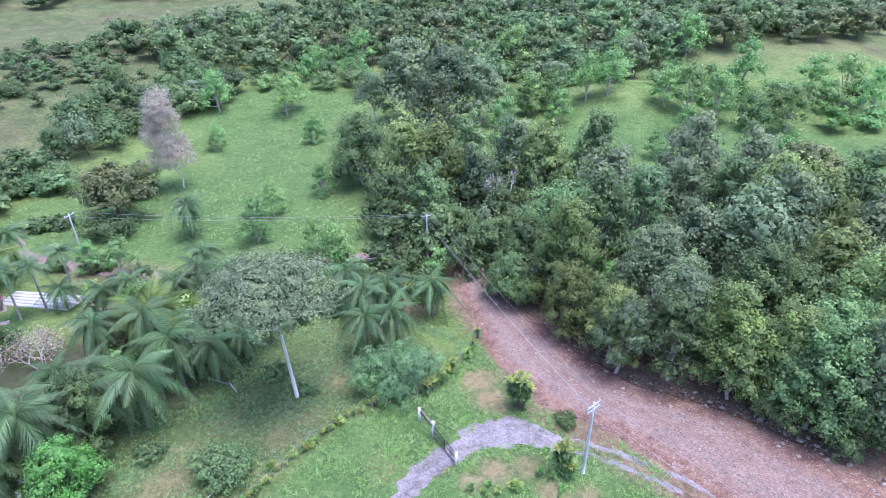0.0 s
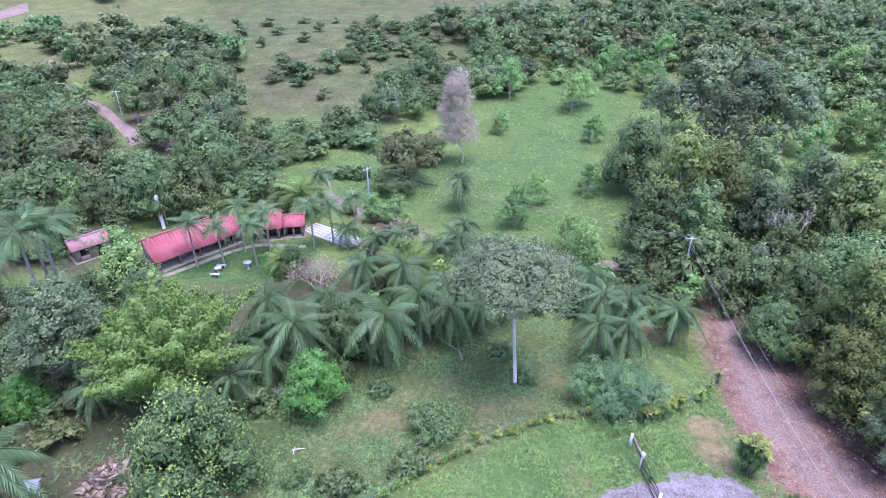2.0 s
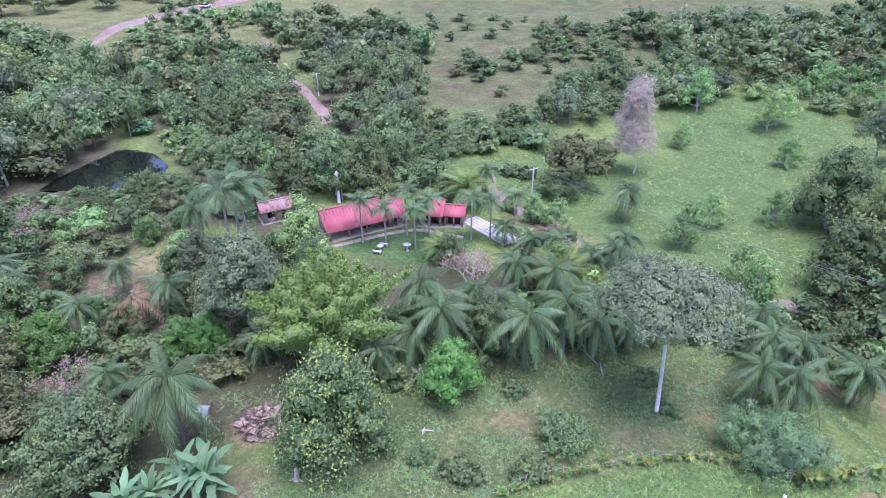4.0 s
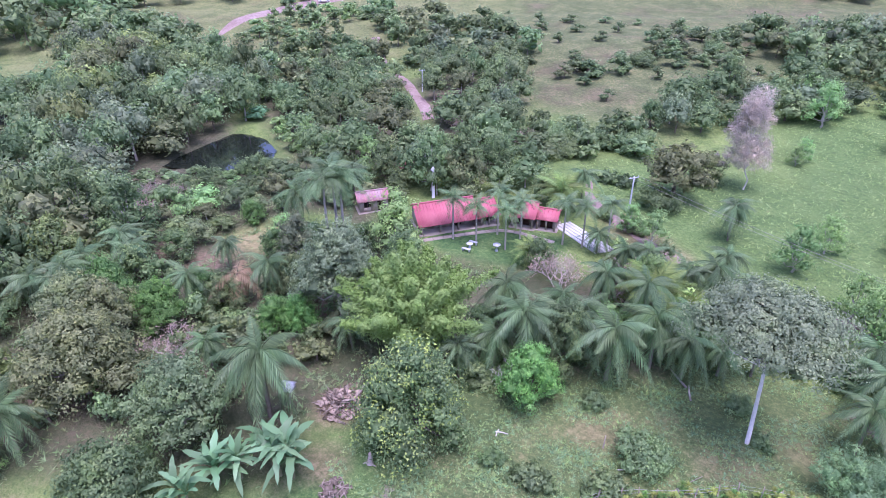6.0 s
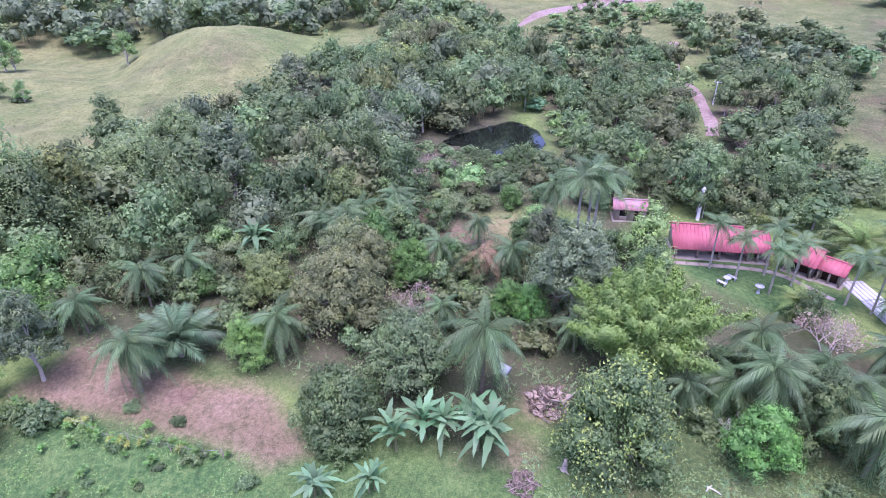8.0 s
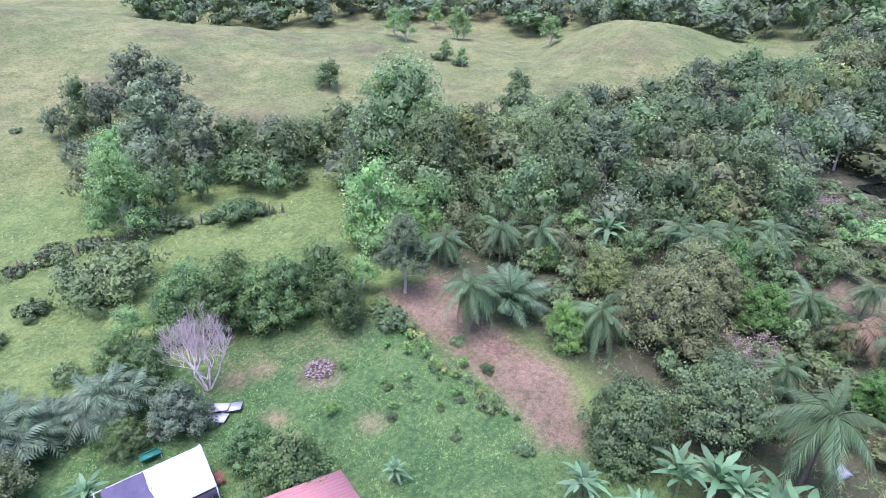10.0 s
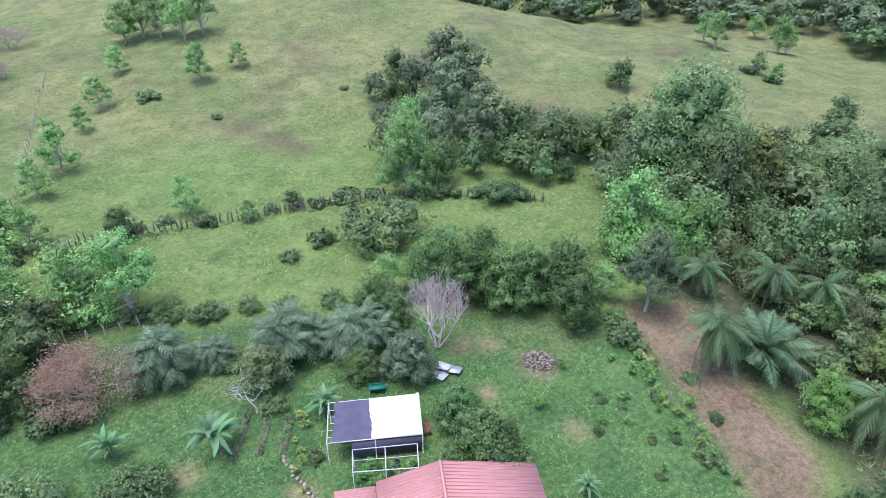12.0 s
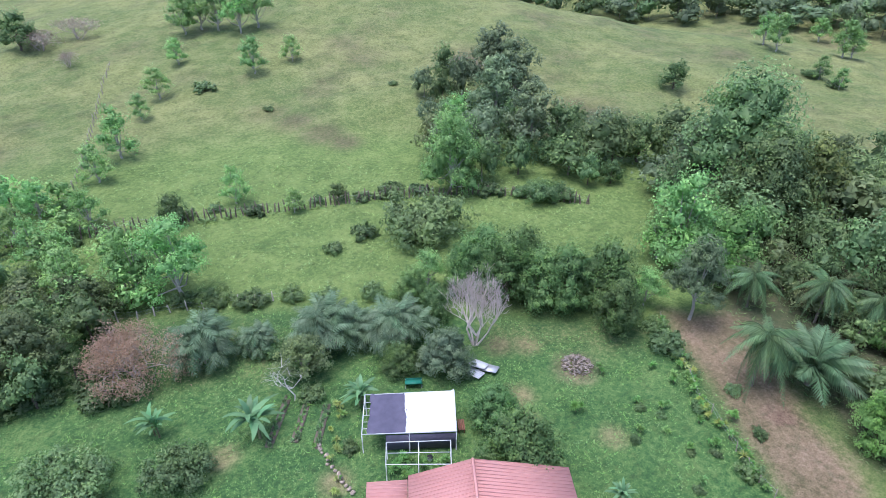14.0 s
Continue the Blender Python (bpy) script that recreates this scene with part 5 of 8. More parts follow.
at(broad_tree(219, 10.6, 12.4, 3.4, 24, 13000, 0.2, LEAF_GREY, BARK_PALE, "grey_green_tree", "tall grey-green tree with bare forked trunks beside the bamboo", squash=0.7, fill=0.6, lean=0.05), -50.0, 22.4, 65)
at(bare_tree(210, 3.6, 4.6, BARK_WHITE, "leafless_tree", "small bare pale tree in the garden", 3, 0.3, (LEAF_OLIVE, 4, 0.2), 0.008, 0.5), -9.3, -41.0)


# ---- woods: what nobody could count ----
def scatter(rng, poly, gap, tries=9):
    """Random points in a polygon, at least gap apart."""
    px, py = np.array(poly, float).T
    area = 0.5 * abs(np.dot(px, np.roll(py, 1)) - np.dot(py, np.roll(px, 1)))
    n = int(tries * area / gap ** 2) + 5
    x, y = rng.uniform(px.min(), px.max(), n * 2), rng.uniform(py.min(), py.max(), n * 2)
    ok = inside(poly, x, y, 0.5) > 0.5
    kept = []
    for a, b in zip(x[ok], y[ok]):
        if all((a - c) ** 2 + (b - d) ** 2 > gap * gap for c, d in kept):
            kept.append((a, b))
    return kept


def crown_arrays(seed, n, leaf, low, fill):
    """A woodland crown 1 m wide with its top at 1 m, as arrays: a few lobes of clumped leaves. leaf: leaf length over crown width."""
    rng = np.random.default_rng(seed)
    g = Geo()
    k = 7
    for j in range(k):
        a = j * 2.39996 + rng.uniform(-0.5, 0.5)
        rr = rng.uniform(0.2, 0.3)
        out = 0.0 if j == 0 else rng.uniform(0.2, 0.33)
        zz = 0.8 if j == 0 else 0.16 + 0.2 * low + 0.6 * (j * 0.37 % 1.0)
        c = np.array([math.cos(a) * out, math.sin(a) * out, zz])
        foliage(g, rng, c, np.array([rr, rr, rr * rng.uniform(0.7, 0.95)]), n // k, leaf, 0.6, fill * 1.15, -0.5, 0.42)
    return g.arrays()


def wood(name, label, poly, gap, width, height, mats, seed, leaf=0.9, n=260, low=0.2, fill=0.75, clumped=False):
    """A wood as one object a leaf colour: trunks and lobed crowns of clumped leaves."""
    rng = np.random.default_rng(seed)
    geos, trunks = [Geo() for _ in mats], Geo()
    forms = [crown_arrays(seed * 10 + k, n, leaf / width, low, fill) for k in range(5)]
    for x, y in scatter(rng, poly, gap):
        if clumped and math.sin(x * 0.13 + 1.0) + math.cos(y * 0.11 + x * 0.05) < 0.1:
            continue
        w, h = width * rng.uniform(0.7, 1.35), height * rng.uniform(0.65, 1.25)
        base = np.array([x, y, float(ground_z(x, y))])
        g = geos[rng.integers(len(mats))]
        v, f3, f4, nn, cl = forms[rng.integers(len(forms))]
        a, tint = rng.uniform(0, 6.28), rng.uniform()
        turn = np.array([[math.cos(a), -math.sin(a), 0], [math.sin(a), math.cos(a), 0], [0, 0, 1]])
        v, nn = v @ turn.T * np.array([w, w, max(h, w * 0.4)]) + base, nn @ turn.T
        at0 = g.n
        g.add((v, f3), tint, nn, cl)
        if len(f4):
            g.f.append(f4 + at0)
        trunks.add(tube([base - np.array([0, 0, 0.3]), base + np.array([0.1, 0, h * 0.35]), base + np.array([0, 0.1, h * 0.7])], [0.16, 0.12, 0.05], 4))
    top = thing(name, label, "woodland", kind="stuff")
    for g, m in zip(geos, mats):
        if g.n:
            tagged(part("crowns", g.mesh("crowns", m), top), kind="stuff")
    tagged(part("trunks", trunks.mesh("trunks", BARK), top), kind="stuff")
    return top


TREE_WORDS = {LEAF_FOREST: "mid-green", LEAF_GREY: "grey-green", LEAF_MANGO: "dark green", LEAF_OLIVE: "olive-green", LEAF_YFOREST: "yellowish green", LEAF_LIME: "light green", LEAF_SHRUB: "dull green", LEAF_BRIGHT: "bright green"}


def grove_tree(mat, variant, near, where):
    """One woodland tree, 8 m wide and 8.5 m tall, of a few leafy lobes."""
    rng = np.random.default_rng(7000 + variant * 17 + len(TREE_WORDS[mat]))
    ob = thing("garden_tree" if "garden" in where else "woodland_tree" if near else "hill_tree", "%s leafy tree in %s" % (TREE_WORDS[mat], where), "tree", where)
    g = Geo()
    n, leaf = (1500, 0.28) if near else (700, 0.42)
    k = 5
    for j in range(k):
        a = j * 2.5 + variant + rng.uniform(-0.4, 0.4)
        rr = 8 * rng.uniform(0.24, 0.34)
        c = np.array([math.cos(a) * 2.1, math.sin(a) * 2.1, 8.5 * rng.uniform(0.36, 0.72)]) if j else np.array([0.2, 0, 6.4])
        rad = np.array([rr, rr, rr * rng.uniform(0.75, 1.0)])
        foliage(g, rng, c, rad, n // k, leaf, 0.6, 0.86, -0.6, 0.4)
    part("trunk", Geo().add(tube([(0, 0, -0.3), (0.15, 0, 2.6), (0, 0.15, 5.5)], [0.2, 0.14, 0.06], 5)).mesh("trunk", BARK_PALE if variant % 2 else BARK), ob)
    part("crown", g.mesh("crown", mat), ob)
    return ob


def grove(where, poly, gap, width, height, mats, seed):
    """Single trees scattered over a stretch of woodland."""
    rng = np.random.default_rng(seed)
    first = {}
    for x, y in scatter(rng, poly, gap):
        mat, variant, near = mats[rng.integers(len(mats))], int(rng.integers(2)), math.hypot(x, y) < 80
        s, t = width / 8 * rng.uniform(0.72, 1.35), height / 8.5 * rng.uniform(0.7, 1.3)
        m = pose(x, y, float(ground_z(x, y)) - 0.05, 0, 0, rng.uniform(0, 360)) @ Matrix.Diagonal((s, s, t, 1))
        key = (mat, variant, near)
        if key not in first:
            first[key] = (grove_tree(mat, variant, near, where), m)
        else:
            copy_thing(first[key][0], m)
    for ob, m in first.values():
        ob.matrix_basis = m


MIXED = (LEAF_FOREST, LEAF_FOREST, LEAF_FOREST, LEAF_GREY, LEAF_MANGO, LEAF_OLIVE, LEAF_SHRUB)
wood("hill_wood", "dark mixed wood over the far hillside", [(-91, 176), (-61, 189), (-32, 262), (176, 262), (115, 165), (69, 165), (41, 140), (11, 143), (-12, 155), (-22, 168), (-41, 158), (-62, 151)], 5.6, 8.5, 8, MIXED, 301, 0.73, 175)
grove("the row along the pasture", [(-62.5, 139), (-50, 148.6), (-37.6, 156.3), (-19.6, 149), (-17.6, 142), (-38.5, 147.3), (-55.4, 130)], 4.5, 6, 5.5, (LEAF_LIME, LEAF_MANGO, LEAF_FOREST), 302)
grove("the wood beside the pond", [(-186, 18), (-163, 50), (-135, 50), (-121, 41), (-119, 33), (-114, 22), (-108, 16), (-96, 8), (-96, 3.6)], 4.9, 7.8, 8.5, MIXED + (LEAF_YFOREST,), 303)
grove("the wood along the stream", [(-86, -64), (-99, -51.5), (-111, -33), (-122, -19), (-149, -8), (-190, 41), (-186, 18), (-105, 8), (-88, 7), (-72, -9.6), (-69, -22), (-66.7, -32), (-64.7, -46.6)], 5.0, 7.8, 8.5, MIXED, 304)
grove("the wood by the lane", [(-133, 45), (-147, 83), (-128, 78), (-93, 63), (-77, 50), (-81, 42), (-92, 40), (-100, 43)], 4.6, 6.4, 6, (LEAF_FOREST, LEAF_OLIVE, LEAF_MANGO, LEAF_SHRUB), 305)
grove("the wood above the lane", [(-126, 86), (-128, 98), (-121, 114), (-82, 79), (-77, 66), (-92, 70)], 4.9, 7.2, 7, MIXED, 306)
wood("hedge_wood", "thick hedge of bushes across the slope", [(-89, 71), (-83.5, 84), (-70, 97), (-65, 95), (-61, 87), (-70.6, 74), (-81, 67)], 4.2, 5.5, 4.0, (LEAF_FOREST, LEAF_SHRUB, LEAF_MANGO), 307, 0.51, 360, 0.0)
grove("the trees behind the pasture", [(-74, 111), (-67, 146), (-53, 150), (-48, 140), (-54, 126), (-58, 107), (-63, 100)], 4.9, 7.0, 6.5, MIXED, 308)
wood("upper_wood", "dark wood at the top of the slope", [(-96, 173), (-54, 214), (-42, 190), (-67, 165)], 6.2, 8.5, 8, MIXED, 309, 0.66, 264)
wood("far_valley_wood", "dark distant wood behind the grassy ridge", [(-330, 60), (-390, -20), (-340, -160), (-240, -300), (-165, -215), (-176, -185), (-215, -150), (-232, -100), (-222, -55), (-206, -40), (-203, -10), (-215, 30)], 10.0, 14, 12, (LEAF_FOREST, LEAF_GREY), 310, 1.2, 180)
wood("far_slope_wood", "trees on the slope beyond the curving road", [(-232, 25), (-216, 42), (-182, 48), (-172, 43), (-195, 19)], 5.8, 8, 7, MIXED, 311, 0.86, 300)
wood("bend_wood", "trees inside the bend of the far road", [(-186, 107), (-156, 130), (-118, 122), (-124, 110), (-138, 90)], 5.8, 7.5, 6, MIXED, 312, 0.86, 165)
wood("crest_wood", "far woods along the hill top", [(-300, 60), (-232, 30), (-235, 130), (-200, 160), (-130, 230), (-60, 262), (-60, 330), (-200, 300), (-330, 180)], 11.0, 12, 9, MIXED, 313, 1.2, 180)
grove("the garden grove", [(-100.5, 3.7), (-91.5, 15), (-96, 22), (-92, 36), (-87, 43), (-75, 52), (-70, 46), (-72, 36), (-78, 30), (-78, 20), (-72, 9.5), (-77, 0)], 3.6, 4.2, 3.2, (LEAF_FOREST, LEAF_LIME, LEAF_MANGO, LEAF_SHRUB, LEAF_OLIVE), 314)
wood("roadside_wood", "dense woodland along the dirt road", [(-13.8, 99.5), (-2.3, 102), (10.7, 93.2), (28, 89), (66, 80), (90, 50), (60, 20), (36.5, 35.5), (27, 43.5), (20, 46), (15.5, 49), (10.5, 55), (6.5, 60), (-6, 67)], 3.9, 4.8, 6.0, (LEAF_FOREST, LEAF_GREY, LEAF_MANGO), 315, 0.25, 700, 0.0)
wood("palm_thicket", "tangled undergrowth below the palms", [(-39, 25), (-41, 33), (-38, 40), (-29, 50), (-20, 58), (-6, 60), (0, 57), (-8, 56), (-21, 50), (-27, 42), (-31, 32), (-34, 25)], 2.6, 3.0, 2.2, (LEAF_SHRUB, LEAF_FOREST, LEAF_LIME), 316, 0.23, 450, 0.0)
grove("the thicket by the garden", [(-66, -47), (-68, -30), (-71, -18), (-74, -8), (-79, 2), (-72, 4), (-66, -6), (-62, -18), (-60, -30), (-60, -44)], 3.4, 4.4, 4.4, (LEAF_FOREST, LEAF_LIME, LEAF_SHRUB, LEAF_OLIVE), 317)
wood("garden_understory", "bushes and young trees under the garden palms", [(-60, -20), (-66, -2), (-70, 8), (-60, 14), (-56, 24), (-47, 26), (-44, 18), (-44, 4), (-52, -8), (-54, -18)], 3.6, 3.6, 3.0, (LEAF_SHRUB, LEAF_FOREST, LEAF_OLIVE, LEAF_MANGO), 318, 0.27, 420, 0.0)
grove("the garden behind the house", [(-64, 52), (-72, 47), (-82, 52), (-84, 60), (-74, 66), (-62, 66), (-54, 62), (-56, 59), (-62, 58)], 4.2, 5.4, 5.2, MIXED, 319)
grove("the far pasture rows", [(8, 120), (30, 128), (60, 122), (84, 108), (95, 120), (70, 136), (40, 142), (14, 136)], 7.5, 6.5, 5.5, (LEAF_LIME, LEAF_LIME, LEAF_MANGO, LEAF_BRIGHT), 320)
grove("the hillside hollow", [(-58.5, -105), (-67.4, -107), (-68, -88), (-64, -76), (-76, -66), (-66.4, -58.4), (-59.5, -64), (-51.5, -69), (-46, -72), (-48, -83)], 4.6, 6.0, 7.0, (LEAF_FOREST, LEAF_GREY, LEAF_MANGO, LEAF_OLIVE), 321)
wood("garden_corner_trees", "dense olive-green trees at the garden corner", [(13, -76), (7, -68), (5, -60), (7, -53), (11, -50.5), (24, -50), (24, -74)], 3.6, 4.6, 5.0, (LEAF_OLIVE, LEAF_FOREST, LEAF_SHRUB), 322, 0.21, 1000, 0.0)
wood("fence_saplings", "young light green trees along the lower fence", [(13, -96), (5.4, -94), (2.3, -77), (-6.6, -68.4), (-6.4, -62), (0, -61.5), (6.5, -67.6), (13, -76), (22, -80)], 5.2, 4.2, 5.0, (LEAF_LIME, LEAF_LIME, LEAF_SHRUB), 323, 0.31, 390, 0.0, 0.5)
grove("the edge of the wood", [(-66.6, -50), (-71.7, -43.5), (-67, -34), (-57, -31), (-53, -35), (-54, -40)], 4.6, 6.2, 6.5, (LEAF_LIME, LEAF_LIME, LEAF_FOREST, LEAF_BRIGHT), 324)
wood("road_hedge", "dense greenery between the palms and the back road", [(-39.5, 56), (-29, 61), (-16.5, 65), (-6, 66.5), (-0.3, 64), (-0.5, 58), (-6, 55.5), (-10, 54), (-16.5, 54.5), (-24, 53), (-29, 49), (-33, 50)], 3.2, 3.8, 3.4, (LEAF_FOREST, LEAF_LIME, LEAF_SHRUB, LEAF_MANGO), 326, 0.27, 540, 0.0)
wood("lane_grove", "light green banana grove by the pond", [(-134, 43.6), (-117, 41.8), (-98.4, 45.4), (-95, 48.3), (-92, 42.7), (-97, 40), (-112.7, 39.6)], 3.6, 4.0, 2.8, (LEAF_LIME, LEAF_BANANA, LEAF_YPALM), 327, 0.47, 240, 0.0)
wood("bend_grove", "mixed trees below the curving far road", [(-160, 58), (-166, 78), (-150, 86), (-137, 84), (-124, 76), (-107, 65), (-103, 52), (-124, 48)], 5.2, 6.6, 6.0, (LEAF_FOREST, LEAF_OLIVE, LEAF_MANGO, LEAF_MANGO), 328, 0.58, 330, 0.0)
wood("slope_bushes", "scattered bushes over the dry slope", [(-136, 155), (-97, 176), (-84, 157), (-75, 135), (-100, 110), (-118, 122)], 5.0, 5.0, 3.4, (LEAF_SHRUB, LEAF_OLIVE, LEAF_FOREST), 329, 0.49, 264, 0.0, clumped=True)
wood("field_bushes", "low bushes dotted over the dry field above the lane", [(-147, 146), (-101, 183), (-73, 149), (-70, 104), (-104, 98)], 9.5, 4.2, 2.8, (LEAF_SHRUB, LEAF_FOREST), 333, 0.4, 130, 0.0)
wood("left_slope_bushes", "scattered bushes on the far left pasture", [(-190, 60), (-215, 60), (-235, 130), (-190, 120), (-165, 96), (-168, 70)], 5.6, 6.0, 4.4, (LEAF_SHRUB, LEAF_LIME, LEAF_FOREST), 330, 0.86, 135, 0.0, clumped=True)
wood("pond_bank_trees", "bushes along the near bank of the pond", [(-105, 16), (-100, 22.5), (-96.5, 28), (-96, 36), (-92, 36), (-90, 26), (-94, 14), (-100, 8)], 3.2, 2.6, 1.5, (LEAF_FOREST, LEAF_SHRUB, LEAF_LIME), 331, 0.35, 360, 0.0)
wood("palm_garden_bushes", "tangle of garden bushes between the palms", [(-41.1, 57.8), (-32.7, 61.4), (-23.8, 60.7), (-20.6, 51.8), (-24.5, 44.5), (-28.8, 43.0), (-37.4, 48.2)], 3.2, 3.4, 2.6, (LEAF_FOREST, LEAF_SHRUB, LEAF_LIME, LEAF_OLIVE), 332, 0.22, 510, 0.0)



# ---- buildings and other built things ----
ROOF_RED = plain_mat("faded_red_roof", (0.36, 0.09, 0.115), (0.47, 0.165, 0.19), 0.5, 0.6, 0.15)
ROOF_WORN = plain_mat("worn_red_and_grey_roof", (0.33, 0.3, 0.3), (0.45, 0.13, 0.15), 0.45, 0.7, 0.2)
ROOF_PINK = plain_mat("salmon_metal_roof", (0.52, 0.25, 0.225), (0.6, 0.31, 0.285), 0.4, 0.5, 0.1)
WALL_CREAM = plain_mat("cream_wall", (0.3, 0.25, 0.2), (0.4, 0.35, 0.3), 0.7, 0.85, 0.3)
WALL_DARK = plain_mat("dark_wood", (0.05, 0.03, 0.022), (0.11, 0.065, 0.05), 2.0, 0.7, 0.4)
WHITE = plain_mat("white_paint", (0.55, 0.55, 0.55), (0.7, 0.7, 0.7), 1.5, 0.6, 0.15)
GREY_METAL = plain_mat("grey_steel", (0.36, 0.37, 0.39), (0.5, 0.51, 0.53), 2.0, 0.5, 0.1, 0.4)
BLACK_METAL = plain_mat("black_iron", (0.02, 0.02, 0.022), (0.05, 0.05, 0.05), 3.0, 0.5, 0.2, 0.3)
CABLE = plain_mat("weathered_cable", (0.3, 0.28, 0.27), (0.42, 0.4, 0.39), 2.0, 0.7, 0.1)
POLE_GREY = plain_mat("grey_concrete_pole", (0.42, 0.44, 0.46), (0.58, 0.6, 0.62), 1.0, 0.8, 0.3)
TARP_WHITE = plain_mat("white_tarpaulin", (0.52, 0.53, 0.56), (0.6, 0.6, 0.63), 0.6, 0.5, 0.15)
SHADE_NET = plain_mat("dark_purple_shade_net", (0.075, 0.07, 0.105), (0.125, 0.115, 0.165), 1.2, 0.9, 0.4)
TIMBER = plain_mat("grey_timber", (0.2, 0.165, 0.13), (0.36, 0.31, 0.26), 2.5, 0.9, 0.5)
BROWN_WOOD = plain_mat("reddish_brown_wood", (0.22, 0.09, 0.06), (0.36, 0.17, 0.12), 2.5, 0.7, 0.3)
GREEN_PLASTIC = plain_mat("green_plastic", (0.02, 0.14, 0.1), (0.04, 0.22, 0.16), 2.0, 0.4, 0.1)
STONE = plain_mat("pale_field_stone", (0.28, 0.21, 0.17), (0.5, 0.42, 0.35), 1.2, 0.9, 0.6)
GLASS_DARK = plain_mat("dark_window_glass", (0.01, 0.012, 0.014), (0.03, 0.03, 0.035), 1.0, 0.1, 0.0)


def solid(name, pieces, mat, parent, label="", soft=False):
    g = Geo()
    for p in pieces:
        g.add(p)
    return part(name, g.mesh(name, mat, soft), parent, label)


def slab_quad(a, b, c, d, thick):
    """A thin solid sheet on four corners (counter-clockwise from above)."""
    top = np.array([a, b, c, d], float)
    n = unit(np.cross(top[1] - top[0], top[3] - top[0]))
    v = np.concatenate([top, top - n * thick])
    return v, np.array([(0, 1, 2, 3), (7, 6, 5, 4), (0, 4, 5, 1), (1, 5, 6, 2), (2, 6, 7, 3), (3, 7, 4, 0)])


def rail(a, b, r=0.03, n=5):
    a, b = np.array(a, float), np.array(b, float)
    return tube([a, (a + b) / 2, b], [r, r, r], n)


def ribs(a, b, c, d, step, r):
    """Raised ribs on a roof plane, running from edge a-b (ridge) to edge d-c (eave)."""
    a, b, c, d = (np.array(q, float) for q in (a, b, c, d))
    n = max(2, int(np.linalg.norm(b - a) / step))
    for k in range(n + 1):
        t = k / n
        p, q = a + (b - a) * t, d + (c - d) * t
        yield rail(p, q, r, 4)


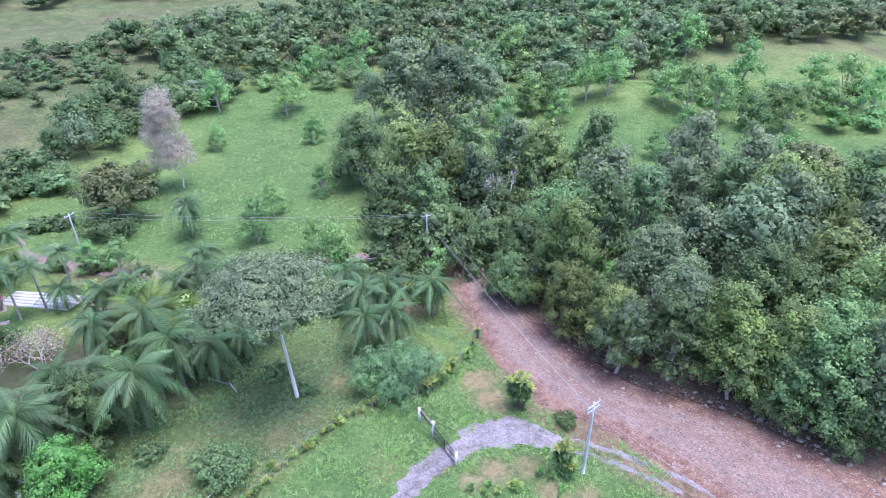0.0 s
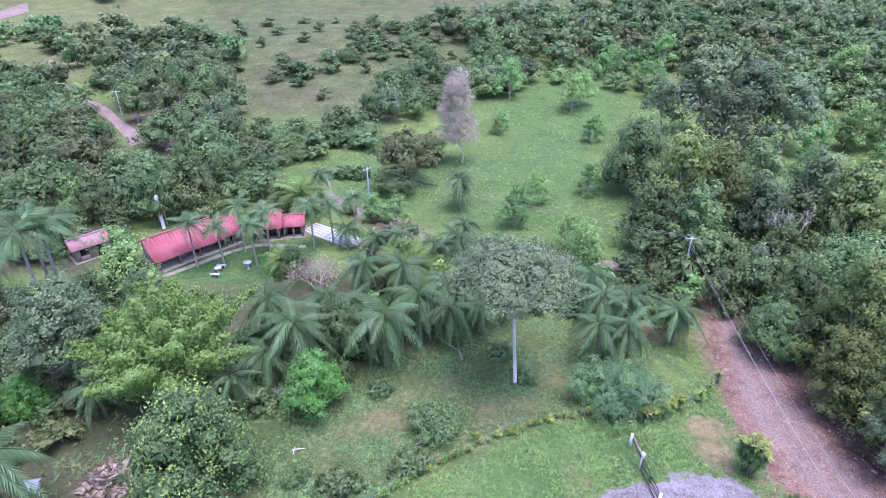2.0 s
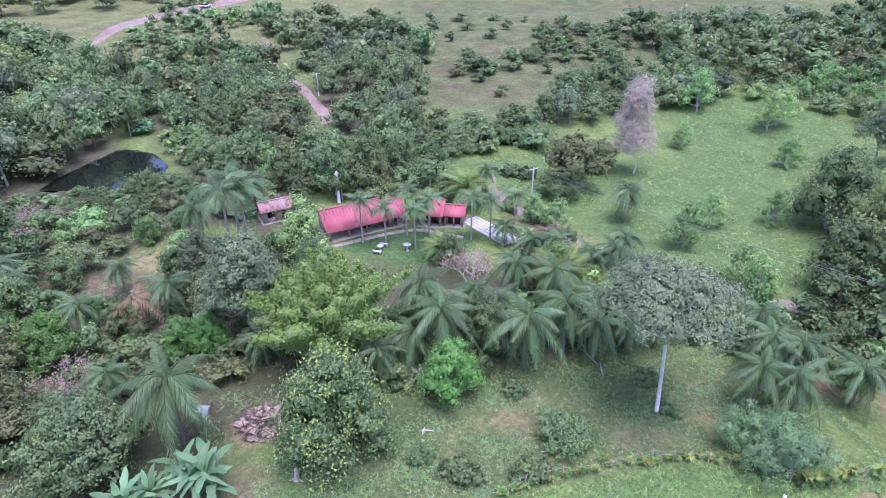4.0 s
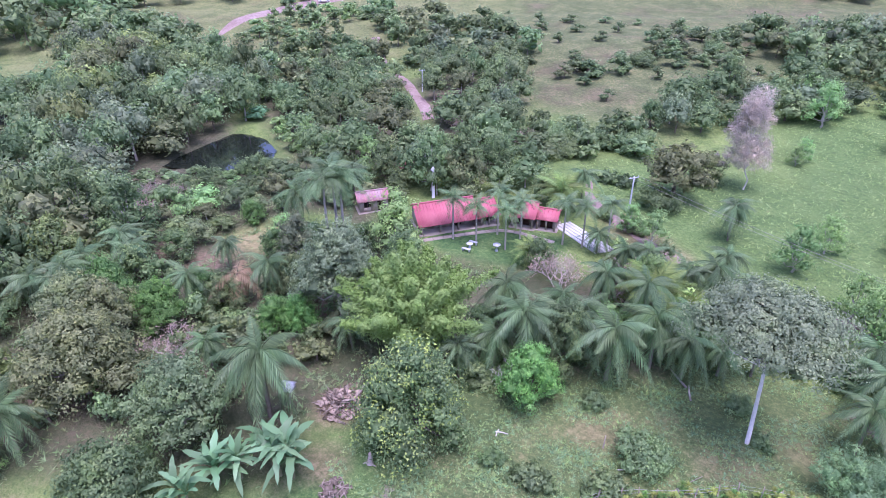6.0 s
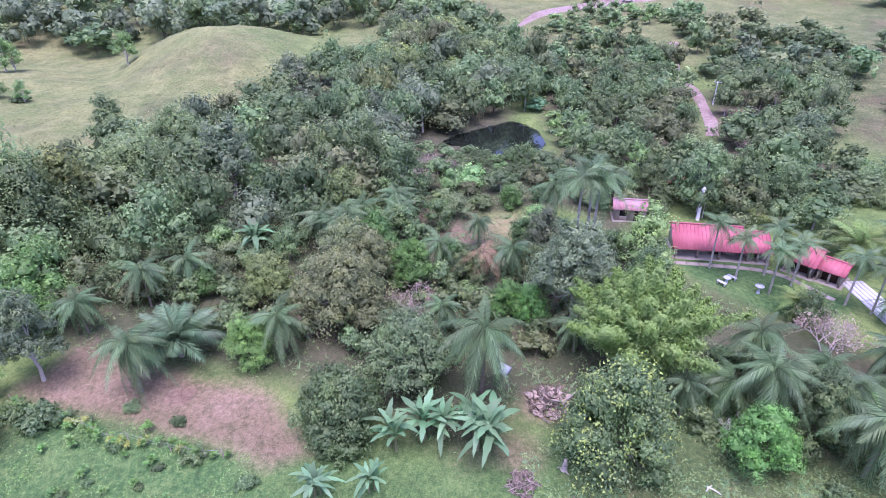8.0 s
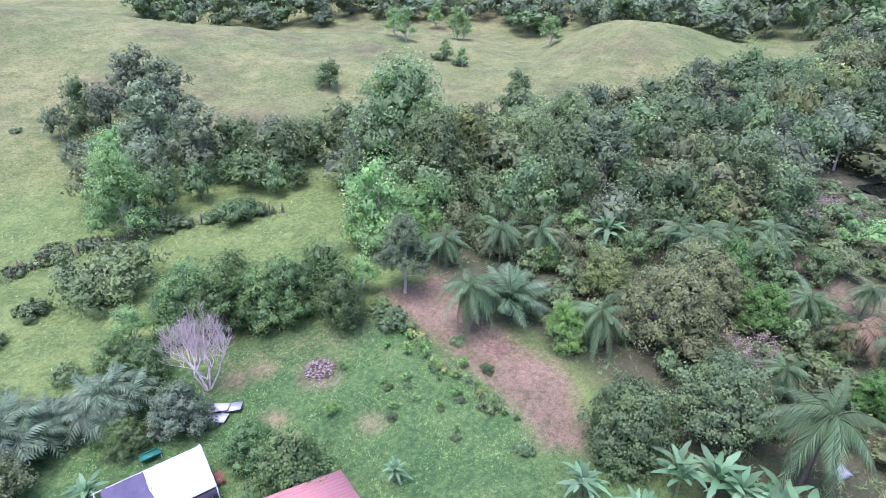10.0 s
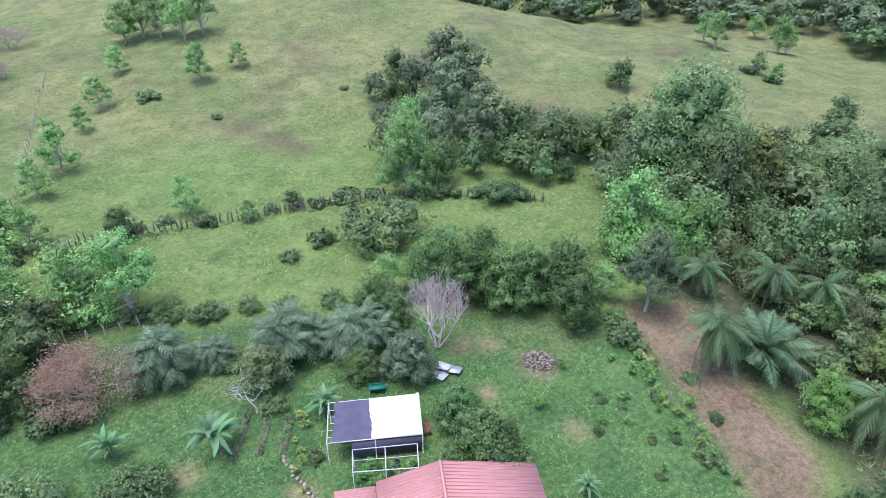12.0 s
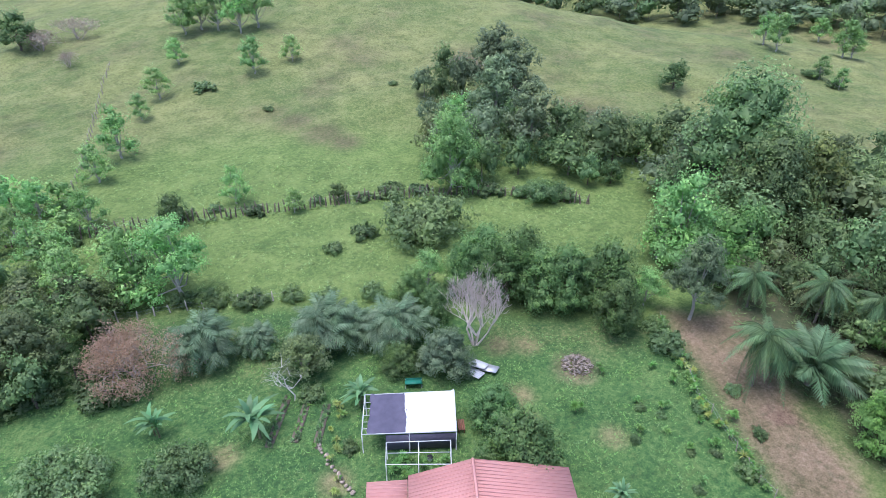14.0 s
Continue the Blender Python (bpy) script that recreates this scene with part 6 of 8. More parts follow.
def gable_house(name, label, length, depth, wall, ridge, over, roof_mat, windows, porch=0.0, rib=0.0, peak=0.5):
    """A house along +x, its front towards -y. windows: (x, width, sill, head, kind) in the front wall."""
    ob = thing(name, label, "house")
    th = 0.18
    # front wall in pieces round its openings
    pieces, x = [], 0.0
    for wx, ww, sill, head, kind in sorted(windows):
        pieces.append(box(x, 0, 0, wx, th, wall))
        if sill > 0.05:
            pieces.append(box(wx, 0, 0, wx + ww, th, sill))
        pieces.append(box(wx, 0, head, wx + ww, th, wall))
        x = wx + ww
    pieces.append(box(x, 0, 0, length, th, wall))
    solid("front_wall", pieces, WALL_CREAM, ob)
    solid("back_wall", [box(0, depth - th, 0, length, depth, wall)], WALL_CREAM, ob)
    for sx in (0, length - th):
        g = Geo().add(box(sx, th, 0, sx + th, depth - th, wall))
        y0, y1, ym = 0.0, depth, depth * peak
        v = np.array([(sx, y0, wall), (sx, ym, ridge - 0.1), (sx, y1, wall), (sx, ym, wall), (sx + th, y0, wall), (sx + th, ym, ridge - 0.1), (sx + th, y1, wall), (sx + th, ym, wall)])
        g.add((v, np.array([(0, 3, 1, 1), (3, 2, 1, 1), (4, 5, 7, 7), (7, 5, 6, 6), (0, 1, 5, 4), (1, 2, 6, 5)])[:, :4]))
        part("gable_wall", g.mesh("gable_wall", WALL_CREAM), ob)
    solid("floor_slab", [box(-0.3, -porch - 0.3, -0.3, length + 0.3, depth + 0.2, 0.12)], WALL_CREAM, ob)
    for wx, ww, sill, head, kind in windows:
        w = solid(kind, [box(wx, 0.08, sill, wx + ww, 0.12, head)], GLASS_DARK if kind == "window" else WALL_DARK, ob)
        solid("frame", [box(wx, 0.02, sill, wx + 0.07, 0.08, head), box(wx + ww - 0.07, 0.02, sill, wx + ww, 0.08, head), box(wx + 0.07, 0.02, head - 0.07, wx + ww - 0.07, 0.08, head),
                        box(wx + ww / 2 - 0.03, 0.02, sill, wx + ww / 2 + 0.03, 0.08, head - 0.07)], WALL_DARK, w)
    slope, back_slope = (ridge - wall) / (depth * peak), (ridge - wall) / (depth * (1 - peak))
    ez, e0, e1 = wall - slope * (over + porch) + 0.1, -over - porch, depth + over
    ez1 = wall - back_slope * over + 0.1
    r0, r1 = (-over, depth * peak, ridge + 0.1), (length + over, depth * peak, ridge + 0.1)
    f0, f1 = (-over, e0, ez), (length + over, e0, ez)
    b0, b1 = (-over, e1, ez1), (length + over, e1, ez1)
    front = solid("roof", [slab_quad(f0, f1, r1, r0, 0.1)], roof_mat, ob)
    rear = solid("roof", [slab_quad(r0, r1, b1, b0, 0.1)], roof_mat, ob)
    solid("ridge_cap", [rail((r0[0], r0[1], r0[2] + 0.03), (r1[0], r1[1], r1[2] + 0.03), 0.12, 6)], roof_mat, ob)
    if rib:
        for side, e0_, e1_ in ((front, f0, f1), (rear, b0, b1)):
            for piece in ribs((*r0[:2], r0[2] + 0.01), (*r1[:2], r1[2] + 0.01), (*e1_[:2], e1_[2] + 0.01), (*e0_[:2], e0_[2] + 0.01), rib, 0.035):
                solid("rib", [piece], roof_mat, side)
    if porch:
        n = max(2, int(length / 2.4))
        for k in range(n + 1):
            px = 0.1 + (length - 0.2) * k / n
            solid("porch_post", [box(px - 0.11, -porch - 0.11, 0.12, px + 0.11, -porch + 0.11, wall - slope * porch)], WALL_CREAM, ob)
        solid("porch_beam", [box(0, -porch - 0.08, wall - slope * porch - 0.18, length, -porch + 0.08, wall - slope * porch)], WALL_DARK, ob)
    return ob


def set_at(ob, x, y, turn, lift=0.0):
    ob.matrix_basis = pose(x, y, float(ground_z(x, y)) + lift, 0, 0, turn)
    return ob


# the country house: a long range and a lower wing round a lawn
main = gable_house("country_house", "long cream country house with faded red roof and porch", 8.0, 3.6, 2.3, 3.25, 0.4, ROOF_RED,
                   [(0.5, 1.7, 0.5, 2.1, "window"), (2.9, 1.5, 0.8, 2.1, "window"), (5.0, 1.1, 0.12, 2.05, "door"), (6.5, 1.2, 0.8, 2.1, "window")], 1.3, 0.45)
set_at(main, -60.9, 40.6, 71.0, 0.1)
annex = gable_house("house_annex", "lower end of the cream house with red roof and shaded porch", 2.5, 3.2, 2.15, 2.9, 0.35, ROOF_RED,
                    [(0.5, 1.4, 0.12, 2.0, "door")], 1.1, 0.45)
set_at(annex, -60.9 + 8.5 * math.cos(radians(71)) + 0.25, 40.6 + 8.5 * math.sin(radians(71)), 71.0, 0.08)
wing = gable_house("house_wing", "small cream wing with red roof and dark doorway", 3.0, 3.0, 2.3, 3.05, 0.35, ROOF_RED,
                   [(0.7, 1.7, 0.12, 2.1, "door")], 0.9, 0.45)
set_at(wing, -55.0, 52.6, 34.0, 0.05)
low_wing = gable_house("garden_porch", "low open porch with dark red roof beside the wing", 2.6, 2.4, 1.95, 2.45, 0.25, ROOF_RED, [(0.4, 1.7, 0.12, 1.85, "door")], 0.6, 0.45)
set_at(low_wing, -55.0 + 3.5 * math.cos(radians(34)), 52.6 + 3.5 * math.sin(radians(34)), 34.0, 0.05)
hut = gable_house("garden_house", "small outbuilding with worn red and grey roof", 4.2, 2.8, 2.0, 2.7, 0.35, ROOF_WORN, [(0.6, 1.0, 0.8, 1.8, "window"), (2.6, 0.9, 0.12, 1.95, "door")], 0.0, 0.4)
set_at(hut, -70.6, 36.9, 72.0)
shed_red = gable_house("red_roofed_hut", "tiny hut with red roof among the trees", 2.6, 2.4, 2.1, 2.9, 0.3, ROOF_RED, [(0.8, 0.9, 0.12, 1.9, "door")], 0.0, 0.4)
set_at(shed_red, -77.6, 48.6, 70.0)

# the house below the drone, of which only the roof's far end shows
near_house = gable_house("near_house", "house with ribbed salmon metal roof", 13.0, 11.1, 3.1, 4.5, 0.4, ROOF_PINK, [(2.0, 1.5, 0.9, 2.1, "window"), (6.0, 1.0, 0.12, 2.1, "door"), (9.0, 1.5, 0.9, 2.1, "window")], 0.0, 0.3, 0.387)
near_house.matrix_basis = pose(-13.23, -25.77, 0, 0, 0, 61.9)
lean = thing("lean_to", "low lean-to with ribbed salmon metal roof beside the house", "lean-to")
q = [(-3.0, 0.0, 2.55), (0.0, 0.0, 2.62), (0.0, 9.4, 2.62), (-3.0, 9.4, 2.55)]
sheet = solid("roof", [slab_quad(*q, 0.06)], ROOF_PINK, lean)
for piece in ribs((0, 0, 2.63), (0, 9.4, 2.63), (-3.0, 9.4, 2.56), (-3.0, 0, 2.56), 0.3, 0.03):
    solid("rib", [piece], ROOF_PINK, sheet)
for px, py in ((-2.8, 0.2), (-0.2, 0.2), (-2.8, 8.8), (-0.2, 8.8)):
    solid("post", [rail((px, py, -0.1), (px, py, 2.55), 0.05, 6)], GREY_METAL, lean)
lean.matrix_basis = pose(-8.6, -18.06, 0, 0, 0, 151.9)


# ---- the nursery shed with its two covers ----
def cover(name, a, b, c, d, n, m, sag, mat, parent, label, seed):
    """A slack cloth between four corners, with folds and a little thickness."""
    rng = np.random.default_rng(seed)
    a, b, c, d = (np.array(q, float) for q in (a, b, c, d))
    u, v = np.meshgrid(np.linspace(0, 1, n), np.linspace(0, 1, m), indexing="ij")
    p = a * ((1 - u) * (1 - v))[..., None] + b * (u * (1 - v))[..., None] + c * (u * v)[..., None] + d * ((1 - u) * v)[..., None]
    p[..., 2] -= sag * np.abs(np.sin(u * np.pi * 2)) * np.sin(v * np.pi) + 0.02 * rng.normal(size=u.shape)
    edge = (u == 0) | (u == 1)
    p[..., :2] += (rng.normal(size=(n, m, 2)) * 0.05) * edge[..., None]
    top = p.reshape(-1, 3)
    i, j = np.meshgrid(np.arange(n - 1), np.arange(m - 1), indexing="ij")
    f = np.stack([i * m + j, (i + 1) * m + j, (i + 1) * m + j + 1, i * m + j + 1], -1).reshape(-1, 4)
    low = top - np.array([0, 0, 0.015])
    me = mesh_from(name, np.concatenate([top, low]), np.concatenate([f, f[:, ::-1] + len(top)]), mat, None, True)
    return part(name, me, parent, label)


nursery = thing("nursery_shed", "open nursery shed with white tarpaulin and dark shade net", "shed")
A, B, C, D = (-12.1, -32.4, 2.2), (-18.8, -28.7, 2.2), (-20.9, -32.4, 2.5), (-14.1, -36.0, 2.5)


def mixp(p, q, t, dz=0.0):
    return tuple(p[k] + (q[k] - p[k]) * t + (dz if k == 2 else 0) for k in range(3))


cover("tarpaulin", mixp(A, B, 0.47, 0.05), mixp(A, B, 1.0, 0.05), mixp(D, C, 1.0, 0.05), mixp(D, C, 0.44, 0.05), 14, 14, 0.05, TARP_WHITE, nursery, "white tarpaulin", 1)
cover("shade_net", mixp(A, B, 0.06, 0.02), mixp(A, B, 0.5, 0.02), mixp(D, C, 0.47, 0.02), mixp(D, C, 0.07, 0.02), 14, 14, 0.12, SHADE_NET, nursery, "dark purple shade net", 2)
for t in (0.0, 0.5, 1.0):
    for p, q in ((A, B), (D, C)):
        e = mixp(p, q, t)
        solid("post", [rail((e[0], e[1], -0.1), e, 0.045, 6)], WHITE, nursery)
for p, q in ((A, B), (D, C), (A, D), (B, C)):
    solid("beam", [rail(p, q, 0.045, 6)], WHITE, nursery)
for k in range(1, 6):
    solid("purlin", [rail(mixp(A, D, k / 6, -0.16), mixp(B, C, k / 6, -0.16), 0.03, 5)], WHITE, nursery)
net = [mixp(A, B, 0.25, -0.2), mixp(A, B, 1.0, -0.2)]
solid("side_net", [slab_quad((net[0][0], net[0][1], 0.3), (net[1][0], net[1][1], 0.3), net[1], net[0], 0.02)], SHADE_NET, nursery, "dark shade net hung along the side")

cage = thing("growing_frame", "frame of white pipes round potted plants", "garden frame")
K = [(-13.5, -30.8), (-18.0, -28.3), (-16.8, -26.3), (-12.5, -28.9)]
for k in range(4):
    p, q = K[k], K[(k + 1) % 4]
    solid("post", [rail((*p, -0.1), (*p, 2.0), 0.04, 6)], WHITE, cage)
    solid("rail", [rail((*p, 2.0), (*q, 2.0), 0.04, 6)], WHITE, cage)
m1, m2 = ((K[0][0] + K[1][0]) / 2, (K[0][1] + K[1][1]) / 2), ((K[2][0] + K[3][0]) / 2, (K[2][1] + K[3][1]) / 2)
solid("rail", [rail((*m1, 2.0), (*m2, 2.0), 0.04, 6)], WHITE, cage)
solid("rail", [rail(((K[0][0] + K[3][0]) / 2, (K[0][1] + K[3][1]) / 2, 2.0), ((K[1][0] + K[2][0]) / 2, (K[1][1] + K[2][1]) / 2, 2.0), 0.03, 6)], WHITE, cage)
for p in (m1, m2):
    solid("post", [rail((*p, -0.1), (*p, 2.0), 0.035, 6)], WHITE, cage)


def bucket(x, y, mat, label):
    ob = thing("bucket", label, "bucket")
    t = np.array([0, 0.03, 0.36, 0.4])
    solid("pail", [tube(np.stack([0 * t, 0 * t, t], 1), [0.17, 0.19, 0.23, 0.24], 12)], mat, ob, soft=True)
    solid("rim", [tube([(0, 0, 0.4), (0, 0, 0.42), (0, 0, 0.44)], [0.25, 0.255, 0.24], 12)], BLACK_METAL, ob)
    return set_at(ob, x, y, 0)


bucket(-16.4, -28.9, WHITE, "white plastic bucket in the growing frame")
bench = thing("garden_bench", "reddish-brown wooden bench beside the shed", "bench")
for k in range(4):
    solid("slat", [box(-0.6, -0.3 + 0.15 * k, 0.44, 0.6, -0.18 + 0.15 * k, 0.48)], BROWN_WOOD, bench)
for px, py in ((-0.5, -0.25), (0.5, -0.25), (-0.5, 0.22), (0.5, 0.22)):
    solid("leg", [box(px - 0.04, py - 0.04, 0, px + 0.04, py + 0.04, 0.44)], BROWN_WOOD, bench)
set_at(bench, -20.4, -30.4, 62)
trough = thing("plant_trough", "green plastic tray on a pale frame", "tray")
solid("tray", [box(-0.8, -0.35, 0.5, 0.8, 0.35, 0.55), box(-0.8, -0.38, 0.55, 0.8, -0.33, 0.68), box(-0.8, 0.33, 0.55, 0.8, 0.38, 0.68)], GREEN_PLASTIC, trough)
for px, py in ((-0.75, -0.3), (0.75, -0.3), (-0.75, 0.3), (0.75, 0.3)):
    solid("leg", [rail((px, py, 0), (px, py, 0.6), 0.03, 5)], WHITE, trough)
set_at(trough, -19.4, -37.0, -28)

rng5 = np.random.default_rng(55)
for k, (x, y, tw) in enumerate(((-25.1, -35.4, 20), (-26.6, -35.1, 34), (-26.0, -36.0, 28))):
    ob = thing("roofing_sheet", "loose pale metal roofing sheets lying on the grass", "metal sheet", "loose roofing sheets")
    solid("sheet", [slab_quad((-0.55, -0.9, 0.12 + 0.05 * k), (0.55, -0.9, 0.15), (0.55, 0.9, 0.3 + 0.1 * k), (-0.55, 0.9, 0.25), 0.02)], TARP_WHITE if k != 1 else GREY_METAL, ob)
    solid("ribbing", ribs((-0.55, -0.9, 0.13 + 0.05 * k), (0.55, -0.9, 0.16), (0.55, 0.9, 0.31 + 0.1 * k), (-0.55, 0.9, 0.26), 0.22, 0.015), GREY_METAL, ob)
    set_at(ob, x, y, tw, 0.05 + 0.05 * k)


def heap(name, label, x, y, r, h, n, mats, stick, seed):
    """A heap of loose pieces: sticks or scraps, lying every way on a low mound."""
    rng = np.random.default_rng(seed)
    ob = thing(name, label, "heap", kind="stuff")
    for mk, mat in enumerate(mats):
        g = Geo()
        for _ in range(n // len(mats)):
            a, q = rng.uniform(0, 6.28), math.sqrt(rng.uniform())
            c = np.array([math.cos(a) * q * r, math.sin(a) * q * r, h * (1 - q * q) * rng.uniform(0.3, 1.0) + 0.06])
            d = unit(rng.normal(size=3) * np.array([1, 1, 0.3]))
            ln = stick * rng.uniform(0.4, 1.2)
            if mk % 2 == 0:
                g.add(tube([c - d * ln / 2, c + rng.normal(size=3) * 0.05 * ln, c + d * ln / 2], [0.045, 0.04, 0.02], 4))
            else:
                s = ln * 0.22
                v, f = box(-s, -s * 0.7, -0.03, s, s * 0.7, 0.03)
                rot = np.array(Euler(rng.uniform(-0.6, 0.6, 3)).to_matrix())
                g.add((v @ rot.T + c, f))
        tagged(part("scraps", g.mesh("scraps", mat), ob), kind="stuff")
    return set_at(ob, x, y, 0)


heap("brush_heap", "heap of cut brown branches on bare earth", -38.0, 16.4, 2.1, 0.8, 220, (TIMBER, LEAF_DRY, BARK), 1.5, 61)
heap("rubbish_heap", "heap of grey debris and scrap on the lawn", -34.3, -31.2, 1.5, 0.55, 260, (TIMBER, BARK, BARK_BARE, STONE), 0.6, 62)
heap("brush_heap", "scattered dry branches under the palms", -8.0, 53.2, 2.2, 0.3, 120, (TIMBER, LEAF_DRY), 1.4, 63)
heap("brush_heap", "small heap of dry branches at the garden edge", -30.0, 11.5, 1.3, 0.35, 90, (TIMBER, BARK), 1.1, 64)


# ---- power poles and lines ----
def power_pole(x, y, h, turn, arms=1):
    ob = thing("power_pole", "grey concrete power pole with crossarm and insulators", "power pole", "power poles")
    t = np.linspace(0, 1, 6)
    solid("shaft", [tube(np.stack([0 * t, 0 * t, h * t - 0.3 * (1 - t)], 1), 0.15 - 0.06 * t, 10)], POLE_GREY, ob, soft=True)
    for k in range(arms):
        z = h - 0.25 - 0.45 * k
        arm = solid("crossarm", [box(-0.75, -0.05, z - 0.06, 0.75, 0.05, z + 0.06)], POLE_GREY, ob)
        for sx in (-0.65, 0.0, 0.65):
            solid("insulator", [tube([(sx, 0, z + 0.06), (sx, 0, z + 0.14), (sx, 0, z + 0.24)], [0.03, 0.06, 0.03], 7)], WHITE, arm)
    ob.matrix_basis = pose(x, y, float(ground_z(x, y)), 0, 0, turn)
    return ob


POLES = [(11.2, 33.0, 7.7, 40, 2), (-2.0, 66.8, 6.4, 20, 1), (-47.0, 67.8, 6.0, 75, 1), (-117.2, 80.2, 5.2, 60, 1)]
for p in POLES:
    power_pole(*p)


def line(a, b, sag, r=0.015):
    t = np.linspace(0, 1, 16)
    a, b = np.array(a), np.array(b)
    p = a + (b - a) * t[:, None]
    p[:, 2] -= sag * 4 * t * (1 - t)
    ob = thing("power_line", "thin power cable between the poles", "cable", "power cables")
    part("cable", Geo().add(tube(p, np.full(16, r), 4)).mesh("cable", CABLE), ob)


def arm_end(k, off, drop=0.0):
    x, y, h, turn, _ = POLES[k]
    a = radians(turn)
    return (x + math.cos(a) * off, y + math.sin(a) * off, float(ground_z(x, y)) + h - 0.02 - drop)


for off in (-0.65, 0.65):
    line(arm_end(0, off), arm_end(1, off), 0.5)
    line(arm_end(1, off), arm_end(2, off), 0.7)
    line((30.0 + off * 0.7, 12.0 + off, 7.4), arm_end(0, off), 0.5)
line(arm_end(0, 0.0, 0.8), arm_end(1, 0.0, 0.6), 0.6)
lamp_post = thing("white_post", "tall white column with small cap in the garden", "column")
solid("shaft", [tube([(0, 0, -0.2), (0, 0, 2.4), (0, 0, 4.5)], [0.26, 0.22, 0.2], 10)], WHITE, lamp_post, soft=True)
solid("cap", [tube([(0, 0, 4.5), (0, 0, 4.65), (0, 0, 4.9), (0, 0, 5.1)], [0.3, 0.34, 0.2, 0.08], 10)], WHITE, lamp_post, soft=True)
solid("collar", [tube([(0, 0, 3.9), (0, 0, 3.98), (0, 0, 4.06)], [0.24, 0.28, 0.24], 10)], WHITE, lamp_post)
set_at(lamp_post, -68.8, 48.7, 0)

# ---- gate at the drive ----
gate = thing("gate", "black iron gate between white posts across the drive", "gate")
ga, gb = np.array([-0.9, 36.8]), np.array([1.0, 33.8])
gz = 0.05
for e in (ga, gb, ga + (ga - gb) / np.linalg.norm(ga - gb) * 2.3):
    solid("gate_post", [box(e[0] - 0.11, e[1] - 0.11, -0.2, e[0] + 0.11, e[1] + 0.11, 1.55)], WHITE, gate)
for k in range(2):
    s, e = (ga + (gb - ga) * (0.04 + 0.48 * k), ga + (gb - ga) * (0.48 + 0.48 * k))
    leaf = solid("gate_frame", [rail((*s, gz + zz), (*e, gz + zz), 0.035, 5) for zz in (0.1, 0.75, 1.35)] + [rail((*q, gz + 0.1), (*q, gz + 1.35), 0.035, 5) for q in (s, e)], BLACK_METAL, gate)
    for j in range(1, 9):
        q = s + (e - s) * j / 9
        solid("bar", [rail((*q, gz + 0.1), (*q, gz + 1.3), 0.016, 4)], BLACK_METAL, leaf)
ge = ga + (ga - gb) / np.linalg.norm(ga - gb) * 2.3
solid("board", [slab_quad((ga[0], ga[1], 1.0), (ga[0] + 0.1, ga[1], 1.4), (ge[0] + 0.1, ge[1], 1.4), (ge[0], ge[1], 1.0), 0.05)], TIMBER, gate)
lamp = thing("gate_ball", "white ball on the gate post", "ball")
solid("ball", [blob(np.random.default_rng(3), np.array([0, 0, 0.0]), np.array([0.2, 0.2, 0.2]), 7)[:2]], WHITE, lamp, soft=True)
lamp.matrix_basis = pose(-0.9, 36.8, 1.72)

# ---- white striped drive by the house ----
SL = [np.array(p) for p in ((-50.9, 56.6), (-50.4, 59.4), (-41.3, 58.4), (-42.4, 55.4))]
drive = tagged(new("concrete_drive"), "white concrete drive of parallel strips beside the house", "drive", kind="structure")
for k in range(5):
    t0, t1 = k / 5 + 0.02, (k + 1) / 5 - 0.03
    c = [SL[0] + (SL[1] - SL[0]) * t0, SL[3] + (SL[2] - SL[3]) * t0, SL[3] + (SL[2] - SL[3]) * t1, SL[0] + (SL[1] - SL[0]) * t1]
    solid("paving_strip", [slab_quad(*[(p[0], p[1], float(ground_z(p[0], p[1])) + 0.12) for p in c], 0.25)], CONCRETE, drive)
walkw = tagged(new("garden_path"), "pale paved path round the house lawn", "path", kind="structure")
PW = along([(-58.6, 39.6), (-56.0, 46.0), (-54.4, 51.0), (-51.5, 51.8), (-47.5, 53.2)], 14)
for k in range(13):
    d = unit(PW[k + 1] - PW[k])
    nrm = np.array([-d[1], d[0]]) * 0.36
    e0, e1 = PW[k] + d * 0.03, PW[k + 1] - d * 0.03
    c = [e0 - nrm, e1 - nrm, e1 + nrm, e0 + nrm]
    solid("paving_slab", [slab_quad(*[(p[0], p[1], float(ground_z(p[0], p[1])) + 0.09) for p in c], 0.2)], WALL_CREAM, walkw)

# ---- fences ----
def post_fence(name, label, points, n, h, r, seed, wires=2, mat=TIMBER, lean=0.1):
    rng = np.random.default_rng(seed)
    p = along(points, n)
    p += rng.normal(size=p.shape) * 0.12
    ob = thing(name, label, "fence")
    tops = []
    for x, y in p:
        z = float(ground_z(x, y))
        hh, lx, ly = h * rng.uniform(0.75, 1.25), rng.normal() * lean, rng.normal() * lean
        solid("post", [tube([(x, y, z - 0.2), (x + lx * 0.5, y + ly * 0.5, z + hh * 0.5), (x + lx, y + ly, z + hh)], [r * rng.uniform(0.8, 1.3), r, r * 0.7], 6)], mat, ob)
        tops.append((x + lx * 0.8, y + ly * 0.8, z + hh * 0.8))
    for w in range(wires):
        q = np.array(tops) - np.array([0, 0, 0.45 * w * h / 1.4])
        solid("wire", [tube(q, np.full(len(q), 0.008), 3)], GREY_METAL, ob)
    return ob


